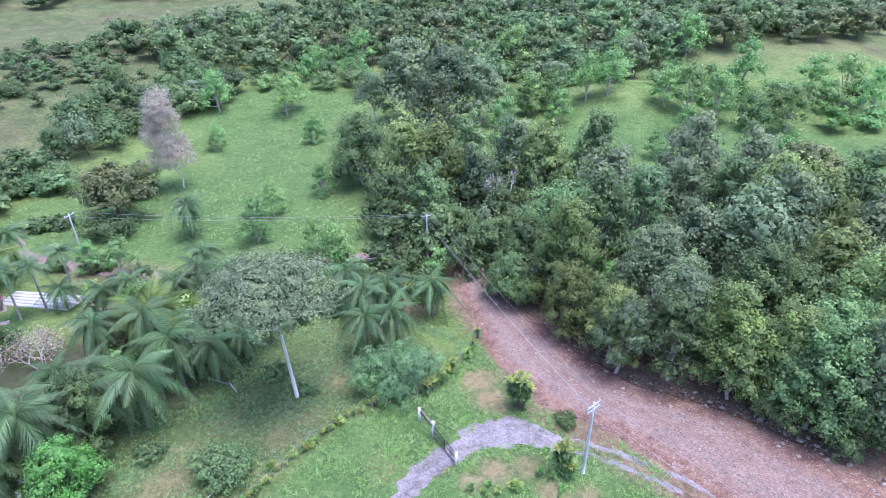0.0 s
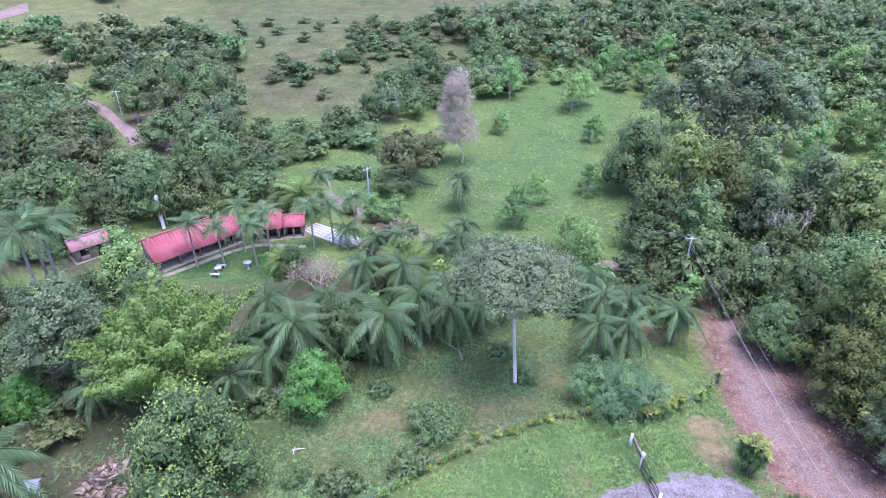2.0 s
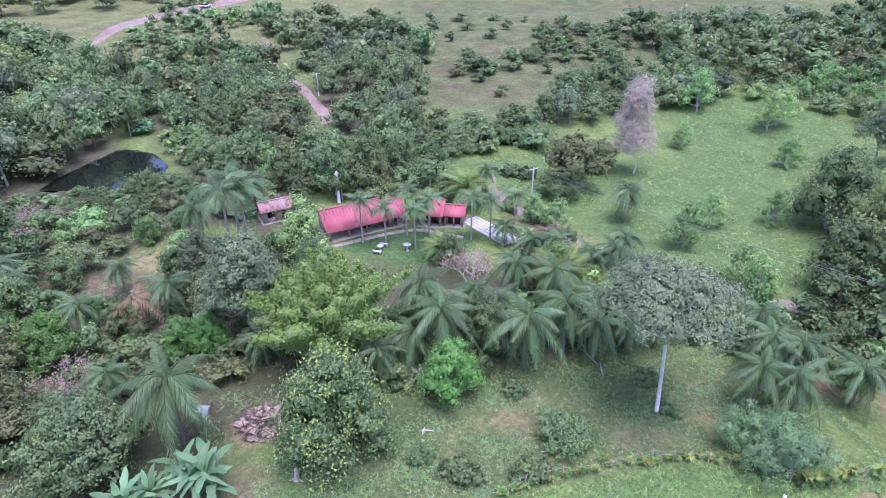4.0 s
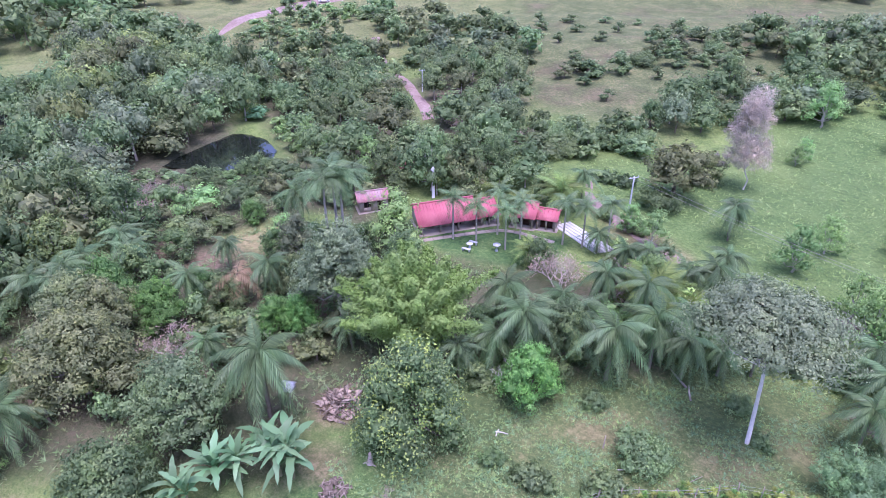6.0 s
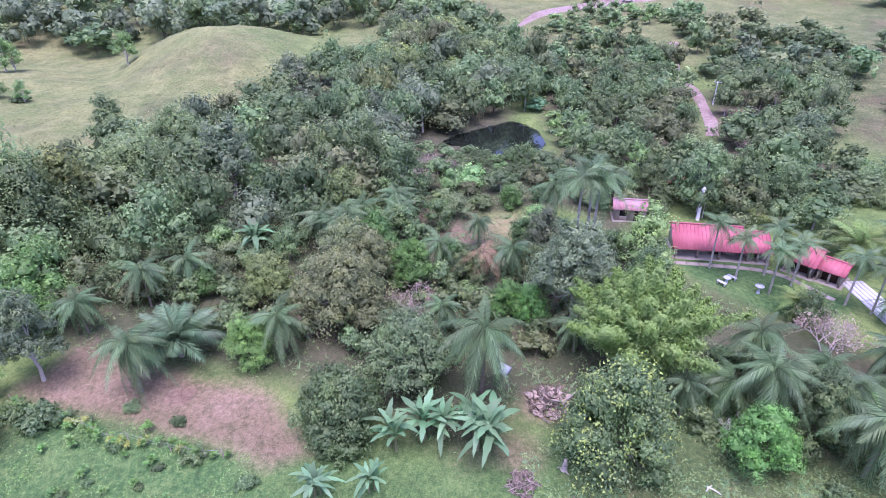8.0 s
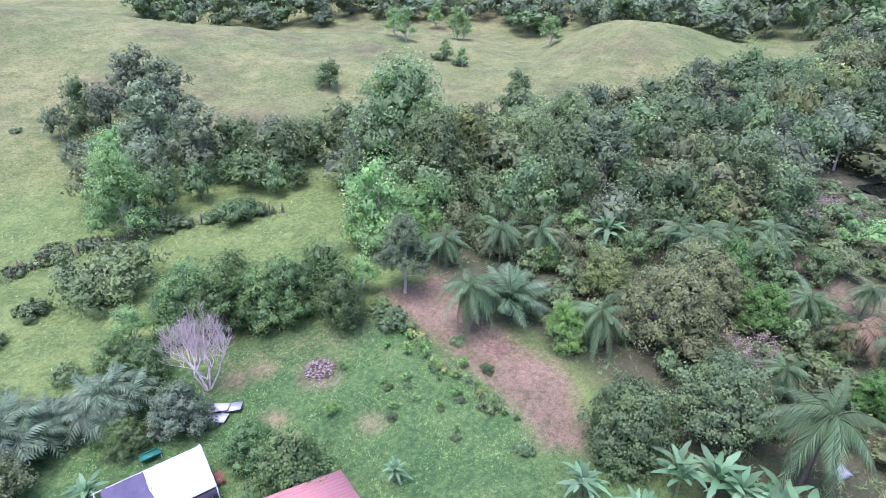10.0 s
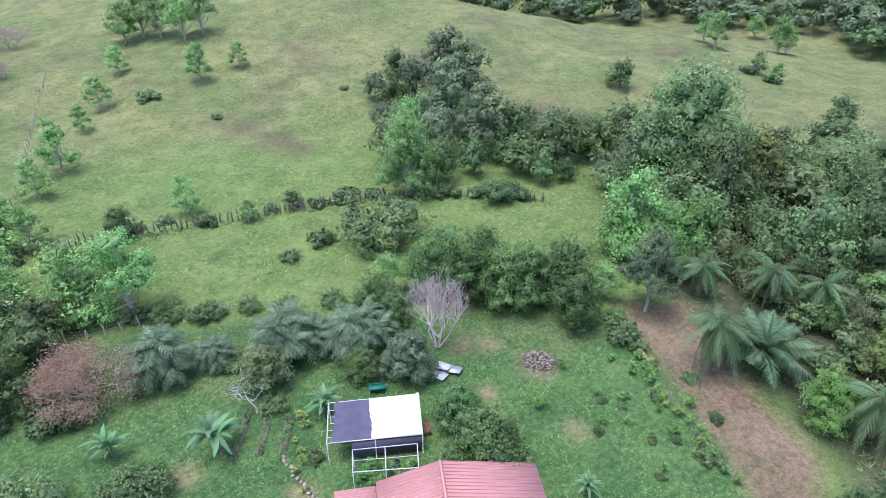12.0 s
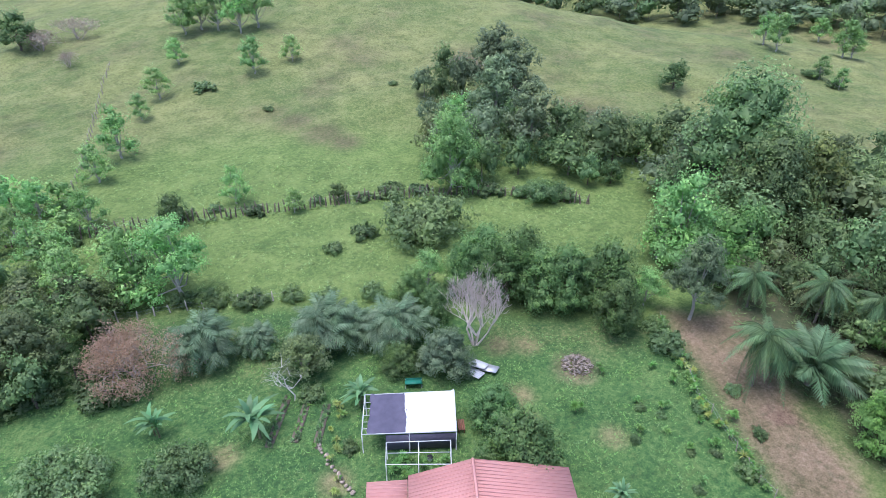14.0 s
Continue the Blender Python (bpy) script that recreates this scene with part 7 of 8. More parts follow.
post_fence("pasture_fence", "old fence of uneven wooden posts across the pasture", [(13.8, -85.6), (7.6, -84), (-3.1, -82), (-14.5, -79), (-21.8, -76.4), (-29.7, -74.6), (-36.2, -72.7), (-43.7, -68.9), (-51, -64.5), (-59.6, -56.3)], 112, 1.6, 0.11, 71, 2, BARK, 0.2)
post_fence("garden_fence", "wire fence with thin posts along the flower row", [(-18.6, 24.5), (-16.1, 29.3), (-13.3, 33.6), (-8.9, 38.9), (-5.5, 41.0), (-1.5, 42.2), (1.2, 45.5), (3.8, 50.5)], 24, 1.2, 0.05, 72)
post_fence("field_fence", "thin wire fence along the bare strip", [(-46.6, -32), (-44.3, -28), (-41.3, -23.2), (-38.9, -17.5), (-37, -12.2)], 16, 1.1, 0.05, 73)
post_fence("boundary_fence", "row of old posts along the lower pasture hedge", [(22, -66), (8, -63.5), (-4, -60), (-14, -56.5)], 22, 1.3, 0.09, 74, 2, BARK_PALE)
post_fence("hill_fence", "far line of fence posts up the pasture", [(8, -86), (3, -104), (0, -122), (-3, -140), (-8, -160)], 30, 1.3, 0.1, 75, 1)


# ---- smaller plants: dracaenas, flower rows, beds ----
def rosette_mesh(seed, n, length, wide, mat):
    """A tuft of sword leaves that spring from one point and arch out."""
    rng = np.random.default_rng(seed)
    g = Geo()
    for k in range(n):
        a, up = k * 2.4, rng.uniform(0.15, 1.25)
        d = np.array([math.cos(a) * math.cos(up), math.sin(a) * math.cos(up), math.sin(up)])
        side = np.array([-math.sin(a), math.cos(a), 0]) * wide / 2
        ln = length * rng.uniform(0.75, 1.15)
        p1 = d * ln * 0.5 + np.array([0, 0, 0.06 * ln])
        p2 = d * ln + np.array([0, 0, -0.28 * ln * math.cos(up)])
        v = np.array([-side * 0.3, side * 0.3, p1 + side, p1 - side, p2 + side * 0.15, p2 - side * 0.15])
        g.add((v, np.array([(0, 1, 2, 3), (3, 2, 4, 5)])))
    return g.mesh("leaf_tuft", mat)


TUFT_YELLOW = [rosette_mesh(401 + k, 22, 0.62, 0.12, LEAF_YELLOW) for k in range(2)]
TUFT_GREEN = [rosette_mesh(411 + k, 24, 0.62, 0.13, LEAF_BRIGHT) for k in range(2)]
TUFT_DARK = [rosette_mesh(421 + k, 26, 0.75, 0.14, LEAF_PALM) for k in range(2)]


def dracaena(x, y, h, stems, seed, label, spread=0.5, lower=3):
    """Canes that carry tufts of leaves, yellow at the top."""
    rng = random.Random(seed)
    ob = thing("dracaena", label, "dracaena", "dracaenas")
    for k in range(stems):
        a, q = k * 2.4, spread * math.sqrt((k + 0.2) / stems)
        bx, by = math.cos(a) * q * 0.35, math.sin(a) * q * 0.35
        tx, ty, hh = math.cos(a) * q, math.sin(a) * q, h * rng.uniform(0.7, 1.0)
        solid("cane", [tube([(bx, by, -0.1), ((bx + tx) / 2, (by + ty) / 2, hh * 0.5), (tx, ty, hh)], [0.05, 0.042, 0.035], 5)], BARK, ob)
        for j in range(lower):
            f = part("leaf_tuft", (TUFT_DARK if rng.random() < 0.55 else TUFT_GREEN)[j % 2], ob)
            t = 0.45 + 0.45 * j / max(1, lower)
            f.matrix_basis = pose(bx + (tx - bx) * t, by + (ty - by) * t, hh * t, 0, 0, rng.uniform(0, 360)) @ Matrix.Scale(rng.uniform(0.7, 1.0), 4)
        f = part("leaf_tuft", TUFT_YELLOW[k % 2], ob, "yellow-green crown leaves")
        f.matrix_basis = pose(tx, ty, hh, 0, 0, rng.uniform(0, 360)) @ Matrix.Scale(rng.uniform(0.75, 1.05), 4)
    return set_at(ob, x, y, rng.uniform(0, 360))


dracaena(6.8, 40.3, 3.9, 14, 1, "tall dracaena clump with yellow tips beside the road", 1.1, 5)
dracaena(9.4, 33.1, 3.4, 6, 2, "tall dracaena with yellow tips beside the power pole", 0.7, 5)
dracaena(10.0, 32.6, 1.8, 3, 3, "short dracaena below the power pole", 0.4, 2)
for k, (x, y) in enumerate(along([(-1.6, 41.9), (-0.2, 43.4), (0.8, 45.0)], 6)):
    dracaena(x, y, 1.5, 2, 10 + k, "young dracaena with yellow crown in the row", 0.3, 1)
for k, (x, y) in enumerate(((2.4, 47.0), (3.0, 48.8), (3.6, 50.4))):
    dracaena(x, y, 1.2, 1, 20 + k, "young dracaena with yellow crown in the row", 0.1, 1)


def flower_clump(x, y, seed, size=1.0, yellow=True, label="low croton with yellow-green leaves along the fence"):
    rng = random.Random(seed)
    ob = thing("croton", label, "garden plant", "fence row plants")
    for k in range(rng.choice((2, 3, 4))):
        me = (TUFT_YELLOW if yellow and rng.random() < 0.62 else TUFT_GREEN)[k % 2]
        f = part("leaf_tuft", me, ob)
        px, py, pz = rng.uniform(-0.35, 0.35) * size, rng.uniform(-0.35, 0.35) * size, rng.uniform(0.25, 0.75) * size
        f.matrix_basis = pose(px, py, pz, rng.uniform(-15, 15), rng.uniform(-15, 15), rng.uniform(0, 360)) @ Matrix.Scale(rng.uniform(0.6, 0.95) * size, 4)
        solid("stem", [tube([(px * 0.4, py * 0.4, -0.05), (px * 0.7, py * 0.7, pz * 0.5), (px, py, pz)], [0.03, 0.025, 0.02], 4)], BARK_STEM, ob)
    return set_at(ob, x, y, rng.uniform(0, 360))


rowr = random.Random(9)
for k, (x, y) in enumerate(along([(-18.4, 25.2), (-16.0, 29.5), (-13.2, 33.8), (-8.8, 39.1), (-6.2, 41.0)], 34)):
    flower_clump(x + rowr.uniform(-0.25, 0.25), y + rowr.uniform(-0.25, 0.25), 100 + k, rowr.uniform(0.6, 1.0))
for k, (x, y) in enumerate(along([(-46.4, -31.6), (-44.0, -27.6), (-41.0, -22.8), (-38.6, -17.2), (-36.8, -12.0)], 22)):
    flower_clump(x + rowr.uniform(-0.4, 0.4), y + rowr.uniform(-0.4, 0.4), 200 + k, rowr.uniform(0.7, 1.3), rowr.random() < 0.3, "leafy lily clump along the wire fence")
for k, (x, y) in enumerate(along([(-12.4, -38.0), (-10.6, -35.4), (-9.2, -32.0), (-8.8, -28.6)], 9)):
    flower_clump(x + rowr.uniform(-0.4, 0.4), y + rowr.uniform(-0.4, 0.4), 240 + k, rowr.uniform(0.6, 0.9), True, "small yellow-green garden plant beside the path")
for k in range(12):
    flower_clump(4.5 + rowr.uniform(-3, 5), 31.6 + rowr.uniform(-0.8, 1.2), 260 + k, rowr.uniform(0.5, 0.9), rowr.random() < 0.4, "small garden plant on the grass island by the drive")
for k, (x, y) in enumerate(((-14.6, -29.9), (-15.6, -28.6), (-17.0, -27.9), (-13.6, -29.3), (-16.0, -27.4), (-14.0, -28.4))):
    flower_clump(x, y, 280 + k, 1.1, False, "potted leafy plant inside the growing frame")

for k, (x, y) in enumerate([(-35.6, -24.6), (-33.1, -22.2), (-37.0, -23.0), (-40.5, -21.9), (-40.9, -23.3), (-38.3, -20.2), (-35.2, -18.5), (-37.4, -17.9), (-33.3, -16.0), (-38.2, -15.4), (-40.5, -24.6), (-40.3, -27.3), (-30.2, -26.6), (-41.1, -19.1), (-34.9, -20.7), (-35.5, -29.3)]):
    flower_clump(x, y, 300 + k, rowr.uniform(0.7, 1.3), False, "single leafy green plant on the open lawn")

# planting beds of leafy greens in the kitchen garden
for k, (a, b) in enumerate((((-10.9, -41.2), (-7.6, -36.4)), ((-11.6, -39.0), (-8.9, -34.8)), ((-9.0, -41.8), (-5.6, -37.0)))):
    bed = tagged(new("garden_bed"), "narrow raised bed of dark soil and low greens", "garden bed", kind="structure")
    a, b = np.array(a), np.array(b)
    d = unit(b - a)
    n = np.array([-d[1], d[0]]) * 0.32
    c = [a - n, b - n, b + n, a + n]
    solid("soil", [slab_quad(*[(p[0], p[1], float(ground_z(p[0], p[1])) + 0.14) for p in c], 0.3)], BARK, bed)
    for j in range(26):
        p = a + (b - a) * (j + 0.5) / 26 + n * rowr.uniform(-0.7, 0.7)
        f = part("leaf_tuft", (TUFT_DARK if rowr.random() < 0.6 else TUFT_GREEN)[j % 2], bed)
        f.matrix_basis = pose(p[0], p[1], float(ground_z(p[0], p[1])) + 0.12, 0, 0, rowr.uniform(0, 360)) @ Matrix.Scale(rowr.uniform(0.3, 0.55), 4)


# ---- stones ----
def stone_mesh(seed):
    rng = np.random.default_rng(seed)
    v, f, _ = blob(rng, np.zeros(3), np.array([0.5, 0.4, 0.3]), 4)
    return Geo().add((v, f)).mesh("stone", STONE, False)


STONES = [stone_mesh(500 + k) for k in range(5)]


def stone(x, y, s, rng, group, parent=None):
    z = float(ground_z(x, y)) + 0.06 + 0.1 * s
    m = pose(x, y, z, rng.uniform(-20, 20), rng.uniform(-20, 20), rng.uniform(0, 360)) @ Matrix.Scale(s, 4)
    ob = new("stone", STONES[rng.randrange(5)])
    ob.matrix_basis = m
    tagged(ob, "pale rounded field stone on bare earth", "stone", group)


srng = random.Random(77)
for x, y, s in ((23.9, 44.3, 0.9), (21.2, 45.4, 0.8), (25.8, 42.2, 0.7), (27.0, 41.2, 0.6), (30.4, 36.2, 1.0), (31.5, 35.6, 0.9), (32.4, 34.7, 0.8), (33.0, 33.6, 1.0), (12.9, 48.2, 0.6),
                (8.8, 49.6, 0.5), (33.8, 34.2, 0.7), (29.4, 37.0, 0.6), (28.2, 38.7, 0.6), (34.6, 31.8, 0.9), (31.0, 33.0, 0.6), (20.0, 42.0, 0.5), (5.0, 41.6, 0.5), (10.8, 50.9, 0.4)):
    stone(x, y, s * 0.55, srng, "stones beside the dirt road")
for k, (x, y) in enumerate(along([(-9.3, -35.0), (-9.2, -32.6), (-9.5, -30.9), (-9.9, -29.3)], 14)):
    stone(x + srng.uniform(-0.15, 0.15), y, srng.uniform(0.3, 0.55), srng, "stones edging the garden path")


BANK = [(12.5, 49.5), (15.8, 47), (19.8, 44), (25.6, 41), (30.6, 37.2), (36.4, 32), (42, 25), (38, 24), (33, 29), (27.5, 35), (22, 38.6), (16.5, 42.5)]


def road_stones():
    """Loose stones and clods all over the dirt road, too many to count."""
    rng = np.random.default_rng(78)
    g, n = Geo(), 0
    road = [(0, 69), (3, 66), (6, 61), (11, 53), (15.2, 46.8), (19, 43.8), (25.5, 41.5), (31, 37.2), (36, 32), (46, 20), (33, 18), (21, 30.6), (15, 36.8), (8.8, 40.8), (5, 47), (3, 54.5), (2.2, 62)]
    x, y = rng.uniform(0, 46, 14000), rng.uniform(18, 70, 14000)
    ok = inside(road, x, y, 0.4) > 0.5
    for a, b in zip(x[ok], y[ok]):
        edge = 1 if rng.uniform() < 0.9 else 2.4
        s = 0.05 + 0.07 * rng.uniform() ** 2 * edge
        if inside(BANK, np.array([a]), np.array([b]), 0.3)[0] > 0.5 and rng.uniform() < 0.2:
            s = 0.1 + 0.24 * rng.uniform() ** 2
        v, f, _ = blob(rng, np.zeros(3), np.array([s, s * 0.8, s * 0.6]), 3)
        g.add((v + np.array([a, b, float(ground_z(a, b)) + 0.07]), f))
        n += 1
    tagged(new("road_stones", g.mesh("road_stones", STONE)), "loose pale stones scattered over the dirt road", "stones", kind="stuff")


road_stones()


# ---- grass and weeds ----
def grass_patch(name, label, poly, n, size, mats, seed, blades=5, holes=(), loose=-0.6, thin=0.1):
    """Tufts of grass or weeds over a stretch of ground: blades that lean out from each tuft."""
    rng = np.random.default_rng(seed)
    px, py = np.array(poly, float).T
    x, y = rng.uniform(px.min(), px.max(), n * 3), rng.uniform(py.min(), py.max(), n * 3)
    clump = np.sin(x * 0.9 + 1.7 * np.sin(y * 0.5)) + np.cos(y * 1.1 + np.sin(x * 0.7)) + rng.normal(size=len(x)) * 0.7
    ok = (inside(poly, x, y, 0.4) > 0.5) & (clump > loose)
    for h in holes:
        ok &= inside(h, x, y, 0.3) < 0.5
    x, y, clump = x[ok][:n], y[ok][:n], clump[ok][:n]
    z = ground_z(x, y)
    top = thing(name, label, "grass", kind="stuff")
    pick = rng.integers(0, len(mats), len(x))
    for k, mat in enumerate(mats):
        q = pick == k
        m = int(q.sum())
        c = np.repeat(np.stack([x[q], y[q], z[q]], 1), blades, 0)
        s = np.repeat(size * rng.uniform(0.5, 1.5, m) * (0.8 + 0.25 * np.clip(clump[q], 0, 2)), blades)
        a = rng.uniform(0, 6.28, m * blades)
        up = rng.uniform(0.12, 0.85, m * blades)
        d = np.stack([np.cos(a) * np.cos(up), np.sin(a) * np.cos(up), np.sin(up)], 1)
        side = np.stack([-np.sin(a), np.cos(a), 0 * a], 1) * (thin * s)[:, None]
        p1, p2 = c + d * (s * 0.55)[:, None], c + d * s[:, None] - np.array([0, 0, 0.25]) * (s * np.cos(up))[:, None]
        v = np.stack([c + side * 1.3 - np.array([0, 0, 0.02]), p2, c - side * 1.3 - np.array([0, 0, 0.02])], 1).reshape(-1, 3)
        flat = np.cross(v[1::3] - v[::3], v[2::3] - v[::3])
        faces = np.arange(len(v)).reshape(-1, 3)
        faces = np.where(flat[:, 2:] < 0, faces[:, ::-1], faces)
        nn = unit(unit(flat) * np.sign(flat[:, 2:]) * 0.5 + np.array([0, 0, 1.0]))
        me = mesh_from("tufts", v, faces, mat, np.repeat(rng.uniform(0, 1, m * blades), 3), False, np.repeat(nn, 3, 0), np.repeat(rng.uniform(0.2, 0.8, m), blades * 3))
        tagged(part("tufts", me, top), kind="stuff")


DRIVE_HOLE = DRIVE_BED


def ring(x, y, r):
    return [(x + r * math.cos(a * 0.7) * (1 + 0.2 * (a % 2)), y + r * math.sin(a * 0.7)) for a in range(9)]


LEAF_GRASS = leaf_mat("grass_blades", (0.09, 0.2, 0.055), (0.16, 0.31, 0.075), (0.27, 0.4, 0.12), 0.45, 0.7)
LEAF_STRAW = leaf_mat("straw_blades", (0.2, 0.19, 0.09), (0.3, 0.28, 0.13), (0.42, 0.37, 0.2), 0.2, 0.8)
grass_patch("field_weeds", "rank weeds and grass over the open field", [(-36.6, 29.4), (-28.5, 40), (-21.4, 49), (-8.8, 55), (-3, 54), (3, 49), (-9.2, 39.5), (-14, 31.5), (-18.6, 25), (-20, 12), (-33, 12)], 17000, 0.26, (LEAF_WEED, LEAF_SHRUB, LEAF_FEATHER, LEAF_PASTURE), 601, loose=-0.4, thin=0.14)
grass_patch("verge_grass", "bright grass between the drive and the road", [(-18, 25), (-14, 31), (-8.8, 38.5), (-1.3, 42.6), (3.2, 52), (4.0, 48), (8.4, 40.5), (14.8, 36.6), (20, 30.5), (10, 26)], 10000, 0.3, (LEAF_GRASS, LEAF_GRASS, LEAF_WEED, LEAF_PASTURE), 602, holes=(DRIVE_HOLE, ring(3.4, 43.8, 1.7), ring(4.3, 41.4, 1.6), ring(5.2, 40.2, 0.9), ring(4.1, 33.3, 1.4), ring(6.9, 33.7, 1.4), ring(2.2, 32.2, 1.0), ring(8.4, 31.2, 1.2), ring(-0.6, 34.0, 1.0)))
grass_patch("lawn_grass", "lawn grass behind the house", [(14, -66), (-13, -55), (-31, -42.5), (-47, -31.5), (-44.7, -25.6), (-40.9, -17.8), (-37, -10), (-26, -10), (-22, -18), (-12, -27), (14, -34)], 13000, 0.22, (LEAF_GRASS, LEAF_GRASS, LEAF_WEED), 603, 4)
grass_patch("pasture_grass", "long grass of the near pasture", [(40, -68), (14, -66), (-13, -56), (-32, -44), (-50, -50), (-66, -55), (-50, -75), (-20, -100), (20, -110)], 8000, 0.36, (LEAF_PASTURE,), 604, 4, loose=-9)
grass_patch("hill_grass", "long grass on the bright pasture slope", [(-62, 139), (-42, 153), (-20, 146), (-19, 97), (-10, 72), (-28, 71), (-38, 73), (-60, 70), (-66, 80), (-46, 98)], 7000, 0.42, (LEAF_PASTURE,), 605, 4, loose=-9)
grass_patch("garden_weeds", "weeds and fallen leaves under the garden trees", [(-100, 4), (-90, 30), (-76, 48), (-66, 36), (-58, 36), (-44, 46), (-36, 32), (-38, 14), (-33, 8), (-45, -6), (-53, -28), (-72, -50), (-82, -24)], 8000, 0.5, (LEAF_SHRUB, LEAF_WEED, LEAF_OLIVE, LEAF_SHRUB), 606)
grass_patch("fence_weeds", "tall weeds along the old pasture fence", [(13.8, -86.4), (-3.1, -82.8), (-21.8, -77.2), (-36.2, -73.5), (-51, -65.3), (-60, -57), (-59.2, -55.6), (-50.4, -63.7), (-36, -71.9), (-21.8, -75.6), (-3.1, -81.2), (13.8, -84.8)], 900, 1.0, (LEAF_WEED, LEAF_PASTURE, LEAF_SHRUB), 607, 7, loose=-0.2, thin=0.07)


# ---- small loose things ----
def post_box(x, y):
    ob = thing("post_box", "pale blue-white box with a pitched lid on a wooden post", "box")
    solid("post", [rail((0, 0, -0.1), (0.15, 0.1, 2.1), 0.07, 6)], TIMBER, ob)
    solid("box", [box(-0.4, -0.35, 2.1, 0.6, 0.5, 2.6)], WHITE, ob)
    solid("lid", [slab_quad((-0.5, -0.45, 2.62), (0.7, -0.45, 2.62), (0.7, 0.08, 2.86), (-0.5, 0.08, 2.86), 0.04), slab_quad((-0.5, 0.08, 2.86), (0.7, 0.08, 2.86), (0.7, 0.6, 2.62), (-0.5, 0.6, 2.62), 0.04)], TARP_WHITE, ob)
    return set_at(ob, x, y, 40)


post_box(-40.6, 12.5)


def lying_pole(x, y, length, turn, lift, label, mat=BARK_WHITE, r=0.06):
    ob = thing("lying_pole", label, "pole")
    solid("pole", [tube([(0, 0, 0.08), (length * 0.5, 0.05, 0.1 + lift * 0.5), (length, 0, 0.1 + lift)], [r, r * 0.9, r * 0.6], 6)], mat, ob)
    return set_at(ob, x, y, turn)


lying_pole(-18.3, 30.7, 4.0, 50, 0.5, "peeled white pole lying in the weeds")
lying_pole(-14.5, 32.0, 3.6, 78, 0.2, "thin bamboo pole lying by the fence", TIMBER, 0.04)
lying_pole(-27.2, 25.5, 1.1, 35, 0.05, "short white board lying in the weeds")
lying_pole(-26.8, 25.2, 0.8, 120, 0.05, "short white board lying across another")
lying_pole(-20.6, 43.4, 2.6, 160, 0.1, "cut log lying under the palms", BARK_PALE, 0.12)
lying_pole(-19.4, 42.3, 1.8, 130, 0.1, "cut log lying under the palms", BARK_PALE, 0.1)
lying_pole(23.8, 45.6, 3.0, 70, 0.6, "fallen pale branch at the edge of the wood", BARK_WHITE, 0.07)
lying_pole(-37.5, 16.8, 3.0, 100, 1.4, "thick dead branch leaning on the brush heap", TIMBER, 0.16)
lying_pole(-38.8, 15.6, 2.6, 40, 1.0, "thick dead branch leaning on the brush heap", TIMBER, 0.13)

stump = thing("tree_stump", "weathered grey tree stump with a broken top", "stump")
solid("stump", [tube([(0, 0, -0.1), (0.03, 0, 0.15), (0.02, 0.05, 0.8), (0.08, 0.02, 1.3)], [0.34, 0.24, 0.2, 0.1], 9)], BARK_BARE, stump, soft=True)
solid("root", [tube([(0, 0, 0.1), (0.3, 0.1, 0.05), (0.6, 0.25, -0.05)], [0.12, 0.09, 0.04], 6), tube([(0, 0, 0.1), (-0.2, -0.25, 0.05), (-0.35, -0.5, -0.05)], [0.12, 0.09, 0.04], 6)], BARK_BARE, stump)
set_at(stump, -30.8, 15.1, 0)
stake = thing("wooden_stake", "thin wooden stake in the weeds", "stake")
solid("stake", [tube([(0, 0, -0.1), (0.02, 0, 0.7), (0.03, 0.02, 1.5)], [0.06, 0.055, 0.04], 6)], TIMBER, stake)
set_at(stake, -20.5, 31.6, 0)


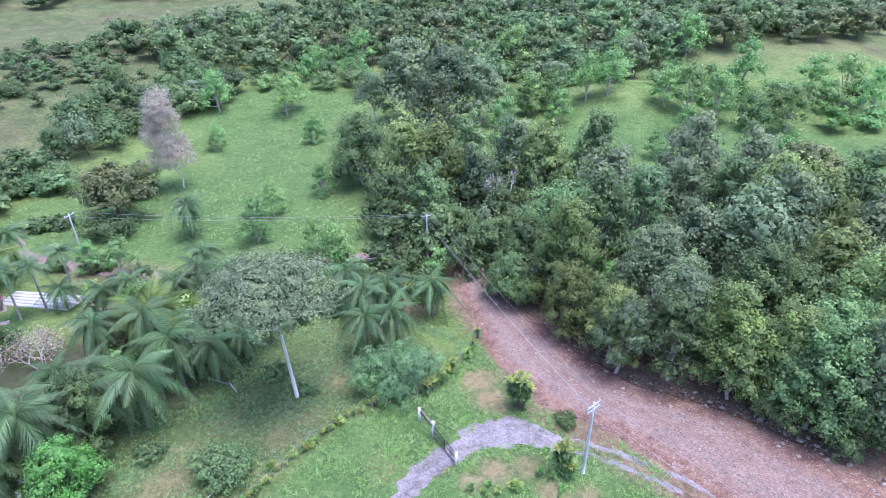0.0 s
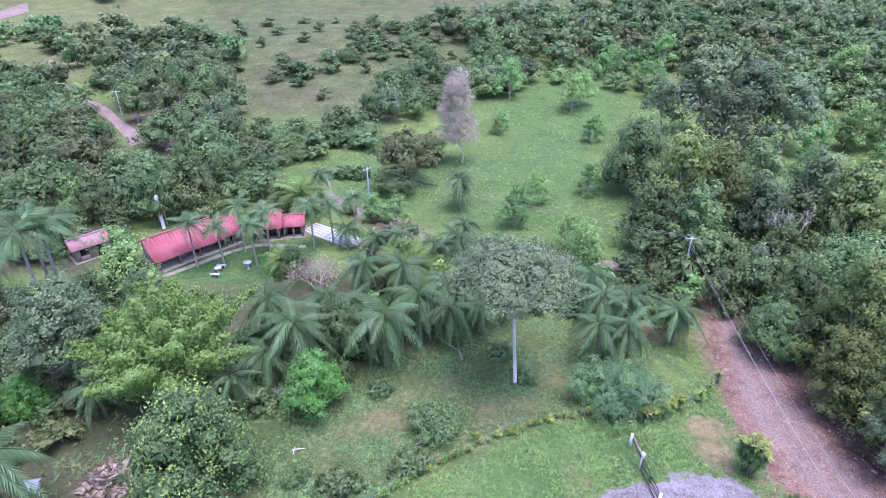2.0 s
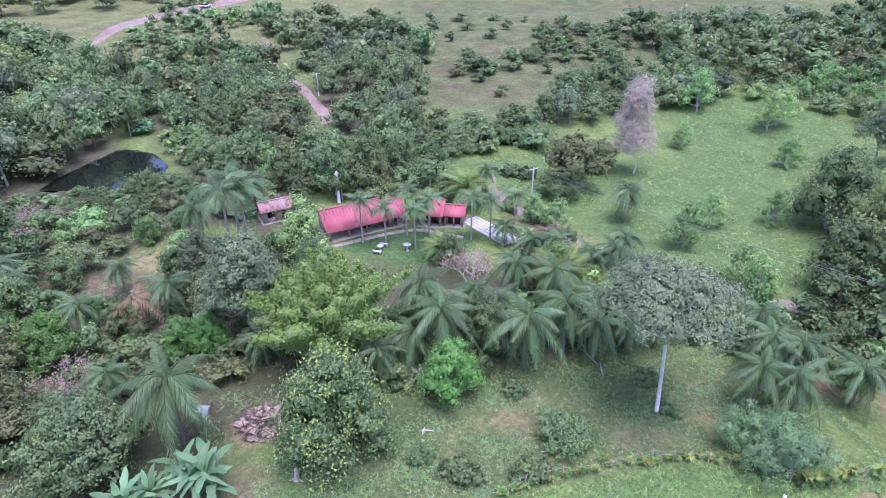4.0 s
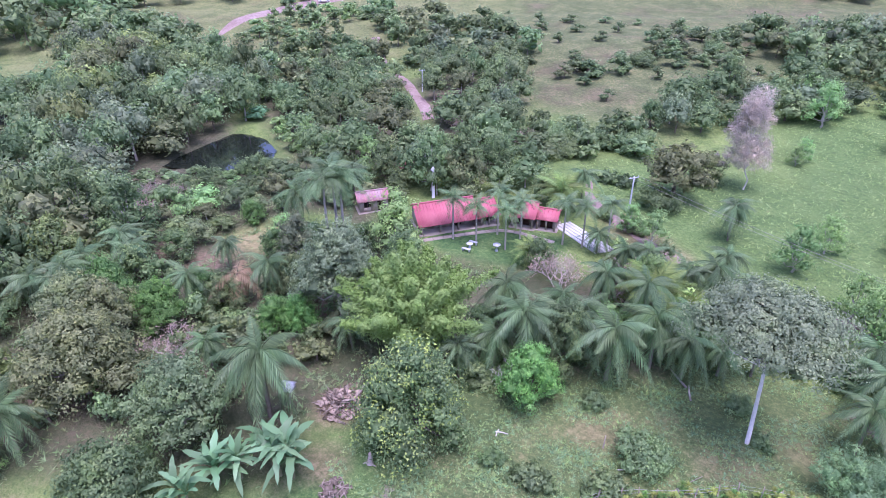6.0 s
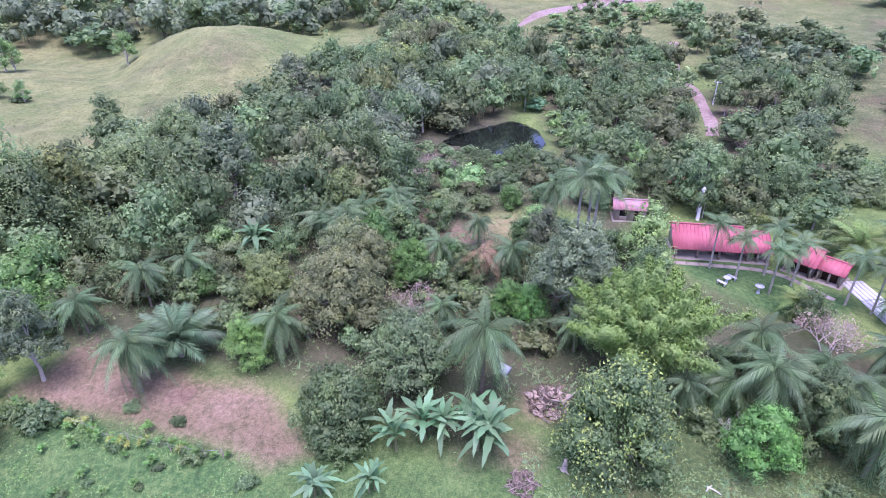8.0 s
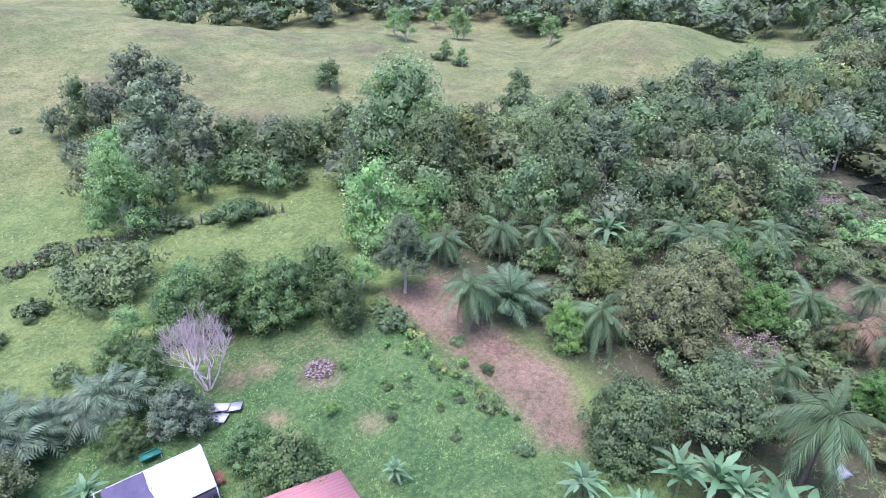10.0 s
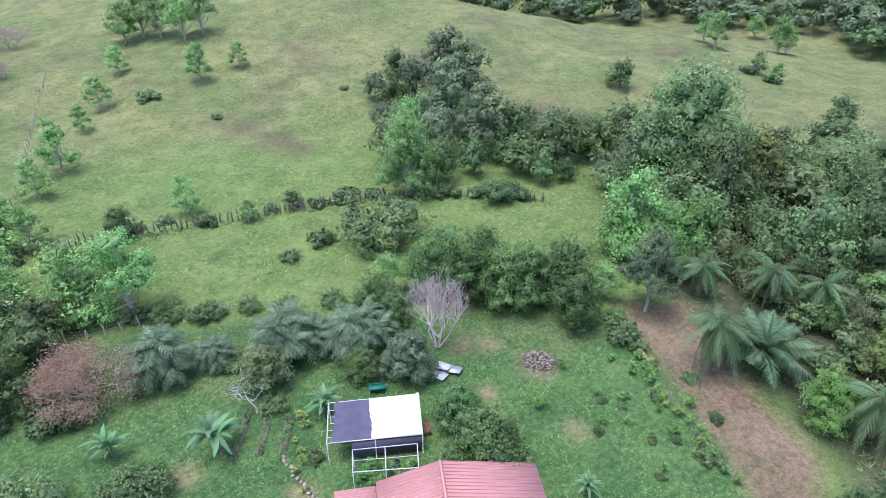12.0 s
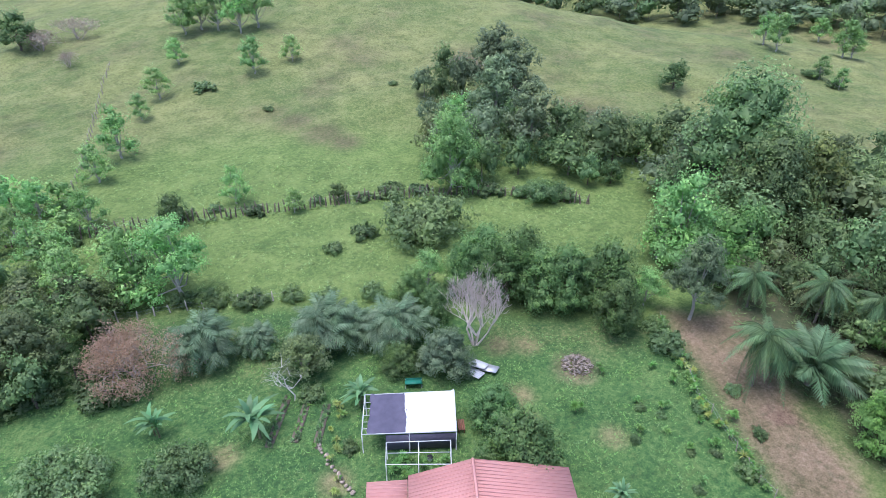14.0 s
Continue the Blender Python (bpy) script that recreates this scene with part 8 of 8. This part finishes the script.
def garden_set(x, y, turn):
    """A low white garden table with two benches."""
    ob = thing("garden_table", "white stone garden table with a round top on the house lawn", "table")
    t = np.array([0.62, 0.66, 0.7])
    solid("top", [tube(np.stack([0 * t, 0 * t, t], 1), [0.42, 0.45, 0.43], 16)], POLE_GREY, ob)
    solid("foot", [tube([(0, 0, 0), (0, 0, 0.3), (0, 0, 0.62)], [0.22, 0.1, 0.15], 10)], POLE_GREY, ob)
    set_at(ob, x, y, turn)
    for s in (-1, 1):
        b = thing("garden_bench", "low white stone bench beside the lawn table", "bench", "lawn benches")
        solid("seat", [box(-0.6, -0.18, 0.38, 0.6, 0.18, 0.46)], POLE_GREY, b)
        for px in (-0.45, 0.45):
            solid("leg", [box(px - 0.07, -0.15, 0, px + 0.07, 0.15, 0.38)], POLE_GREY, b)
        b.matrix_basis = pose(x, y, float(ground_z(x, y)), 0, 0, turn) @ pose(0, s * 1.05, 0)


garden_set(-53.2, 43.4, 25)
bird = thing("bird_bath", "white pedestal with a flat dish on the lawn", "bird bath")
solid("pedestal", [tube([(0, 0, 0), (0, 0, 0.4), (0, 0, 0.85)], [0.22, 0.09, 0.12], 10)], POLE_GREY, bird, soft=True)
solid("dish", [tube([(0, 0, 0.85), (0, 0, 0.92), (0, 0, 0.98)], [0.25, 0.5, 0.52], 14)], POLE_GREY, bird)
set_at(bird, -50.6, 45.8, 0)


def car(x, y, turn):
    ob = thing("car", "small white car parked beside the far road", "car")
    low = np.array([(-2.0, -0.8, 0.35), (2.0, -0.8, 0.35), (2.0, 0.8, 0.35), (-2.0, 0.8, 0.35), (-2.0, -0.82, 0.85), (1.95, -0.82, 0.8), (1.95, 0.82, 0.8), (-2.0, 0.82, 0.85)])
    f = np.array([(3, 2, 1, 0), (4, 5, 6, 7), (0, 1, 5, 4), (1, 2, 6, 5), (2, 3, 7, 6), (3, 0, 4, 7)])
    cab = np.array([(-1.7, -0.75, 0.84), (1.0, -0.75, 0.82), (1.0, 0.75, 0.82), (-1.7, 0.75, 0.84), (-1.2, -0.62, 1.4), (0.3, -0.62, 1.4), (0.3, 0.62, 1.4), (-1.2, 0.62, 1.4)])
    body = solid("body", [(low, f)], WHITE, ob)
    solid("window", [(cab * np.array([1, 1, 0.985]), f)], GLASS_DARK, ob)
    solid("roof", [box(-1.15, -0.6, 1.38, 0.28, 0.6, 1.43)], WHITE, ob)
    for px in (-1.25, 1.25):
        for py in (-0.78, 0.78):
            w = solid("wheel", [tube([(px, py - 0.1, 0.32), (px, py, 0.32), (px, py + 0.1, 0.32)], [0.32, 0.33, 0.32], 12)], BLACK_METAL, ob)
            solid("rim", [tube([(px, py - 0.11, 0.32), (px, py, 0.32), (px, py + 0.11, 0.32)], [0.18, 0.18, 0.18], 10)], GREY_METAL, w)
    ob.matrix_basis = pose(x, y, float(ground_z(x, y)) + 0.3, 0, 0, turn)


car(-216.0, 105.0, 70)
